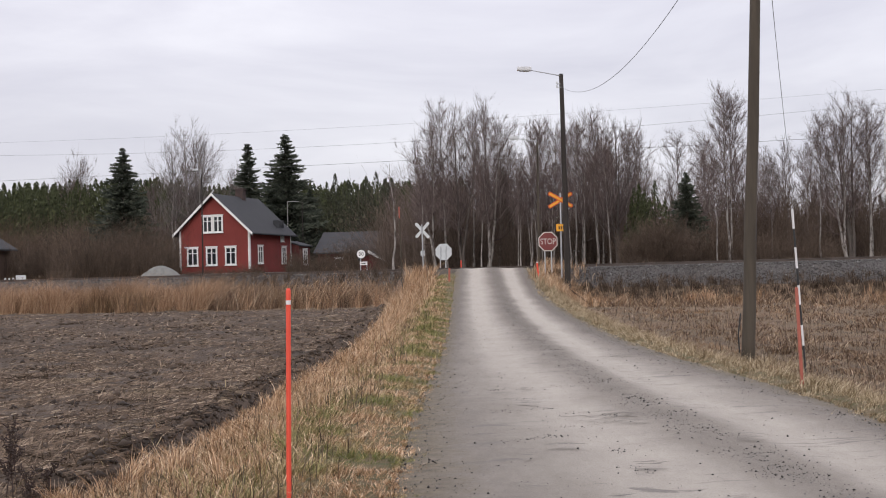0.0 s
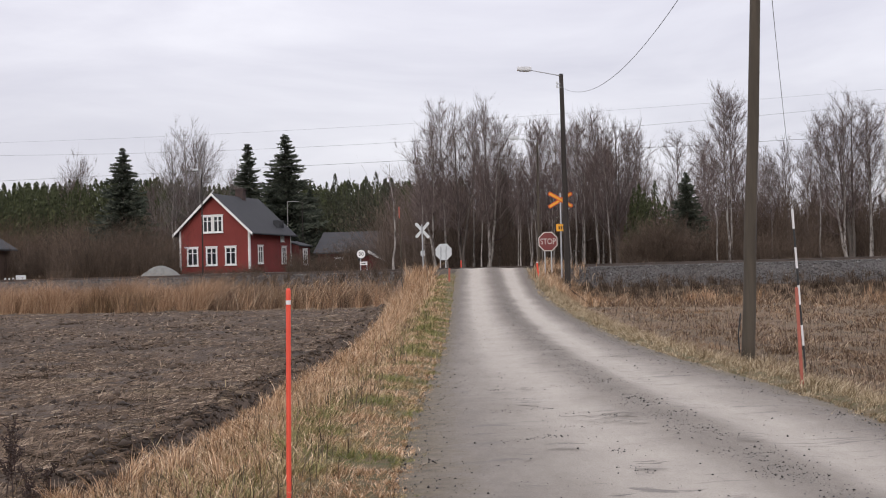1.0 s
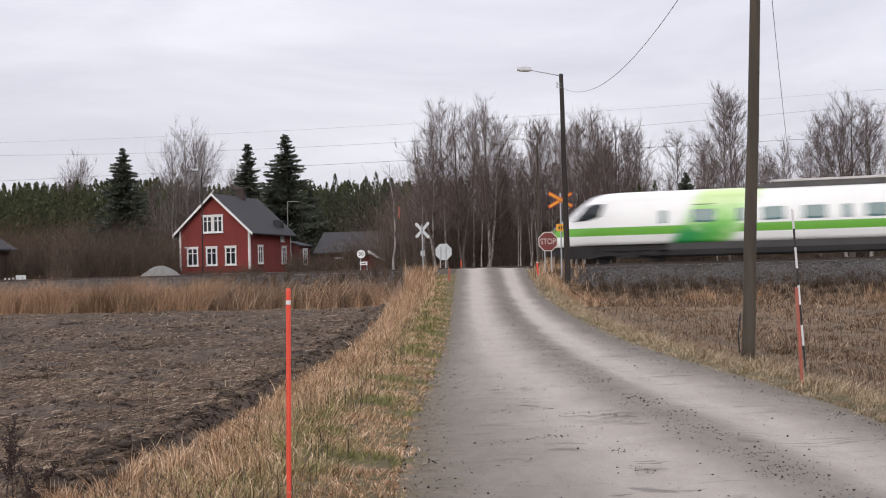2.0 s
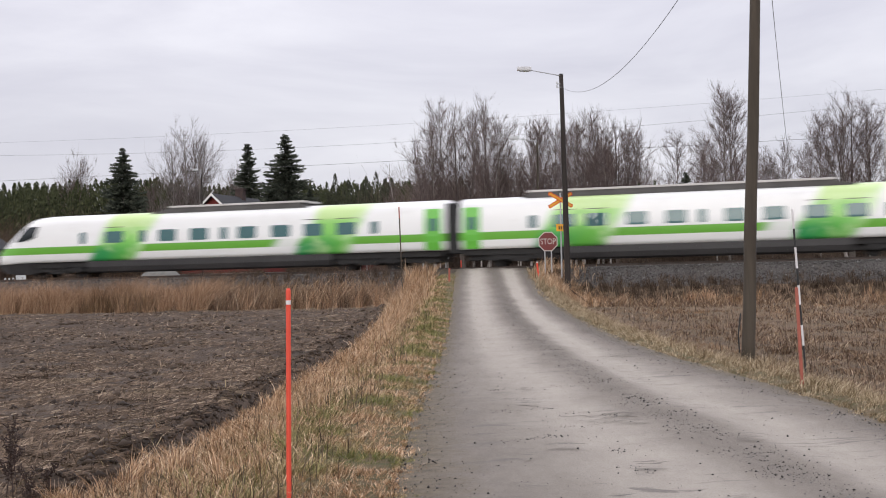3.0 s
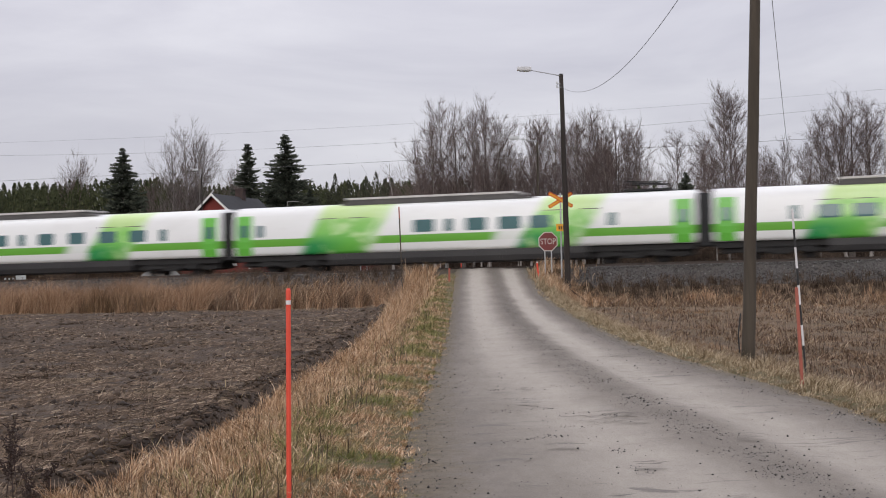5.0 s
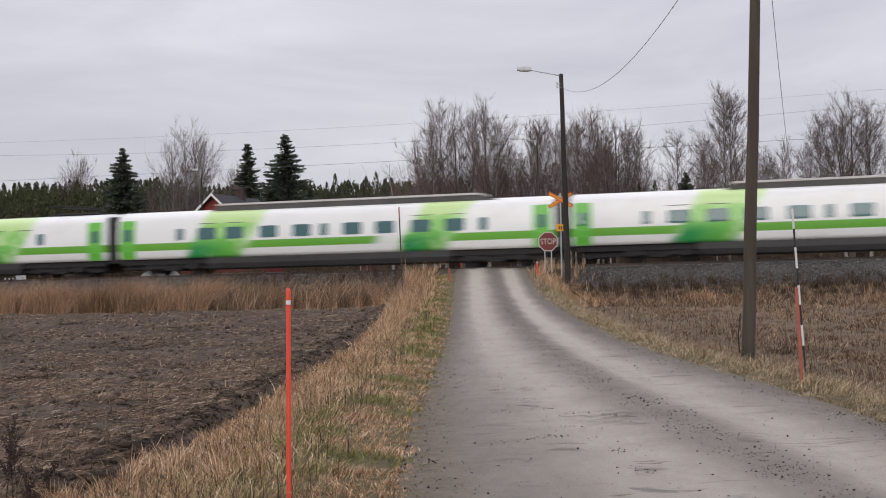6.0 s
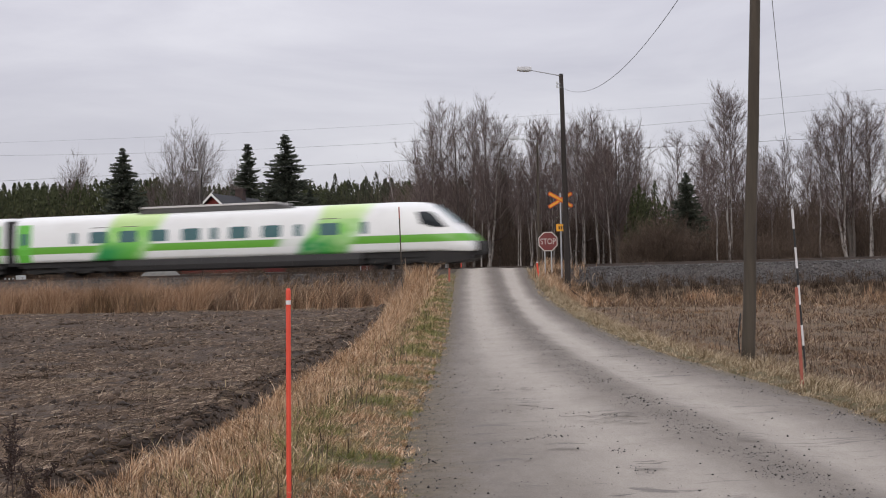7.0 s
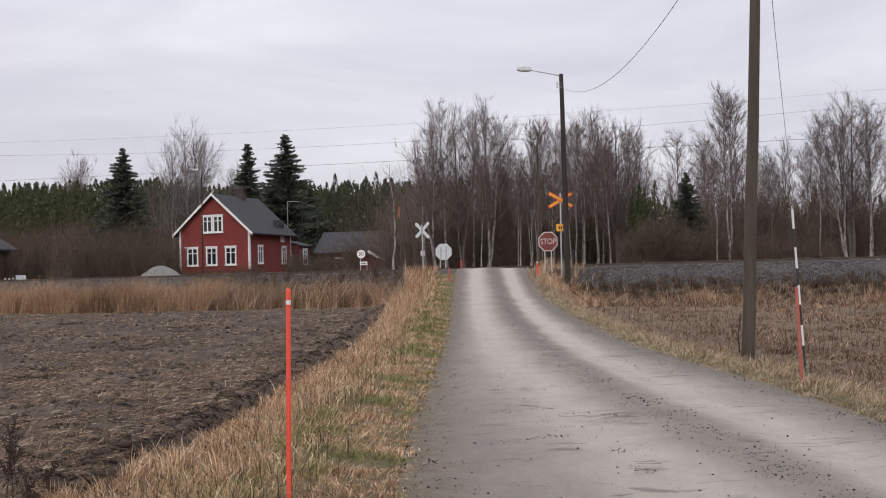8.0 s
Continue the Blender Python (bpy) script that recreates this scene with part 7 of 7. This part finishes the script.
def stop_sign(at, facing, label, legs, size=0.93):
    """A red octagon on two thin tubes; its face looks towards local -y."""
    sign = thing("stop_sign", pose(*at, 0, 0, facing), label, "road sign")
    r = size / 2 / math.cos(math.pi / 8)
    octo = part("plate", plate(polygon(8, r, math.pi / 8), 0.012), M["sign_back"], sign, "grey back of the octagon")
    octo.matrix_basis = pose(0, 0, 0)
    part("border", plate(polygon(8, r * 0.985, math.pi / 8), 0.002, -0.004), M["sign_pale"], octo, "pale border")
    part("face", plate(polygon(8, r * 0.905, math.pi / 8), 0.002, -0.008), M["sign_red"], octo, "faded red face")
    flat_letters("STOP", 0.40, M["sign_pale"], octo, pose(0, -0.010, -0.005, 90, 0, 0), 0.002, "pale word", (0.80, 1.0))
    for x, lean in ((-0.16, legs), (0.16, legs)):
        part("leg", rodded((x, 0.045, 0.32), (x - lean, 0.045, -1.75), 0.03, 0.03, 8), M["galvanised"], sign, "galvanised tube")
        for z in (-0.22, 0.22):
            part("clamp", boxed(x - 0.05, x + 0.05, 0.012, 0.035, z - 0.02, z + 0.02), M["galvanised"], sign)
    return sign


def crossing_cross(at, facing, label, front, plate_mat, span=1.32, foot=3.7, plate_z=-1.32, angle=30, plate_size=(0.36, 0.28)):
    cross = thing("crossing_sign", pose(*at, 0, 0, facing), label, "road sign")
    for a in (angle, -angle):
        bm = bmesh.new()
        pts = [(-span / 2, -0.088), (span / 2 - 0.05, -0.088), (span / 2, 0), (span / 2 - 0.05, 0.088), (-span / 2, 0.088), (-span / 2 - 0.03, 0)]
        prism(bm, pts, -0.012, 0.0)
        arm = part("arm", bm, M["sign_back"] if front == "back" else M["sign_orange"], cross, "orange-red arm" if front != "back" else "grey arm back", at=pose(0, -0.014 if a > 0 else 0.0, 0, 0, a, 0))
        if front != "back":
            part("stripe", boxed(-span / 2 + 0.03, span / 2 - 0.07, -0.018, -0.013, -0.042, 0.042), M["sign_yellow"], arm, "amber stripe")
    part("post", rodded((0, 0.05, 0.35), (-0.03, 0.05, -foot), 0.038, 0.038, 10), M["galvanised"], cross, "galvanised post")
    w, h = plate_size
    pl = part("plate", boxed(-w / 2, w / 2, -0.01, 0.0, plate_z - h / 2, plate_z + h / 2, 0.003), plate_mat, cross, "small plate")
    if front != "back":
        for x in (-0.11, 0.0, 0.11):
            part("mark", boxed(x - 0.03, x + 0.03, -0.016, -0.011, plate_z - 0.08, plate_z + 0.07), M["black"], pl)
    return cross


def snow_stake(name, at, bands, label, r=0.022, lean=(0, 0), tip=True):
    """bands: (from, to, material) up the stake."""
    st = thing(name, pose(*at), label, "marker stake")
    top = bands[-1][1]
    for z0, z1, mat in bands:
        a = Vector((lean[0] * z0 / top, lean[1] * z0 / top, z0))
        b = Vector((lean[0] * z1 / top, lean[1] * z1 / top, z1))
        part("band", rodded(a, b, r if mat != "stake_grey" else r * 1.05, r if mat != "stake_grey" else r * 1.05, 12), M[mat], st, {"stake_grey": "pale reflective band", "black": "black band"}.get(mat, "orange tube"), smooth=False)
    if tip:
        b = Vector((lean[0], lean[1], top))
        part("cap", rodded(b, b + Vector((0, 0, 0.012)), r * 0.95, r * 0.6, 12), M[bands[-1][2]], st)
    return st


def make_signs():
    stop_sign((5.07, 62.0, 3.22), 6, "faded red octagonal stop sign at the crossing", -0.0)
    stop_sign((0.03, 75.5, 3.12), 186, "stop sign seen from its grey back", -0.10, 0.95)
    crossing_cross((5.66, 61.2, 5.17), 8, "amber and orange railway crossing cross", "front", M["sign_yellow"], plate_size=(0.50, 0.34))
    crossing_cross((-1.21, 76.0, 4.44), 172, "railway crossing cross seen from its grey back", "back", M["sign_back"], 1.15, 2.5, -1.36, 48, (0.24, 0.30))
    # speed sign by the track
    sp = thing("speed_sign", pose(-5.04, 79.0, 3.18, 0, 0, -3), "white round track speed sign with black figures", "sign")
    disc = part("plate", plate(polygon(24, 0.26), 0.01), M["white_wood"], sp, "white disc")
    part("rim", plate(polygon(24, 0.285), 0.004, 0.010), M["black"], sp)
    flat_letters("30", 0.32, M["black"], disc, pose(0, -0.005, 0, 90, 0, 0), 0.002, "black figures")
    part("post", rodded((-0.02, 0.04, 0.1), (-0.06, 0.04, -1.25), 0.03, 0.03, 8), M["galvanised"], sp)
    low = part("lower_plate", boxed(-0.08, 0.38, -0.01, 0.0, -0.68, -0.46, 0.003), M["white_wood"], sp, "small white plate")
    part("mark", boxed(0.02, 0.28, -0.015, -0.011, -0.60, -0.55), M["black"], low)
    part("lower_post", rodded((0.33, 0.03, -0.5), (0.36, 0.03, -1.2), 0.02, 0.02, 6), M["galvanised"], sp)
    # stakes
    z = ground_z(-1.15, 9.3)
    snow_stake("snow_stake", (-1.155, 9.3, z - 0.05), [(0, 1.485 - z, "stake_orange"), (1.485 - z, 1.515 - z, "stake_grey"), (1.515 - z, 1.59 - z, "stake_orange")], "bright orange-red plastic snow stake in dry grass", 0.018, (0.03, 0))
    z = ground_z(4.83, 17.5)
    snow_stake("snow_stake", (4.83, 17.5, z - 0.06), [(0, 1.40, "stake_faded")], "faded orange snow stake at the road edge", 0.023, (-0.04, 0))
    z = ground_z(6.14, 22)
    snow_stake("snow_pole", (6.14, 22.0, z - 0.02), [(0, 0.57, "black"), (0.57, 0.92, "stake_grey"), (0.92, 1.27, "black"), (1.27, 1.60, "stake_grey"), (1.60, 1.89, "black"), (1.89, 2.25, "stake_grey"), (2.25, 2.57, "black"), (2.57, 2.90, "stake_grey")], "tall thin black and white snow pole", 0.018, (-0.15, 0))
    z = ground_z(4.55, 62)
    snow_stake("snow_stake", (4.57, 62.0, z - 0.02), [(0, 2.22 - z, "stake_orange"), (2.22 - z, 2.27 - z, "stake_grey")], "short orange stake beside the stop sign", 0.045, (-0.06, 0))
    z = ground_z(-1.92, 60)
    snow_stake("snow_pole", (-1.92, 60.0, z - 0.02), [(0, 4.45 - z, "pole_wood"), (4.45 - z, 4.97 - z, "stake_faded")], "tall thin marker pole with an orange top", 0.03, (-0.09, 0))
    z = ground_z(1.06, 77)
    snow_stake("snow_stake", (1.06, 77.0, z - 0.02), [(0, 0.75, "stake_orange")], "short orange stake behind the railway", 0.04, (0, 0))
    z = ground_z(-0.3, 63.5)
    snow_stake("snow_stake", (0.25, 61.0, z - 0.35), [(0, 0.85, "stake_faded")], "faded orange stake sunk in dry grass", 0.045, (0.03, 0))


def make_branch():
    z = ground_z(5.75, 56.5)
    br = thing("fallen_branch", pose(5.75, 56.5, z), "dark dead branch leaning in roadside grass", "branch")
    bm = bmesh.new()
    rod(bm, (-0.15, 0.1, 0.62), (0.7, -0.1, -0.05), 0.022, 0.035, 7)
    part("limb", bm, M["dark_wood"], br)
    part("twig", rodded((0.2, 0.0, 0.34), (0.05, -0.2, 0.62), 0.012, 0.005, 5), M["dark_wood"], br)


make_branch()
make_house()
make_outbuildings()
make_pile_and_trailer()
make_poles()
make_signs()


# ---- what moves ----
def motions():
    # nearly steady speed; small gains and lags in metres against it
    speed, at_start = 32.4, -71.55
    times = [0.0, 1.0, 1.5, 2.2, 3.0, 3.5, 4.0, 4.5, 5.3, 6.0, 6.5, 7.0, 7.5, 8.0]
    gains = [-0.3, -0.3, -0.4, 0.05, 0.33, 0.16, 0.56, 0.14, 0.55, 0.90, 0.52, 1.12, 0.93, 1.1]
    rows = []
    for t, gain in zip(times, gains):
        p = on_track(at_start + speed * t + gain, 0.0)
        rows.append((t, pose(p.x, p.y, p.z, 0, 0, TRACK_TURN)))
    walk(train, rows)


motions()
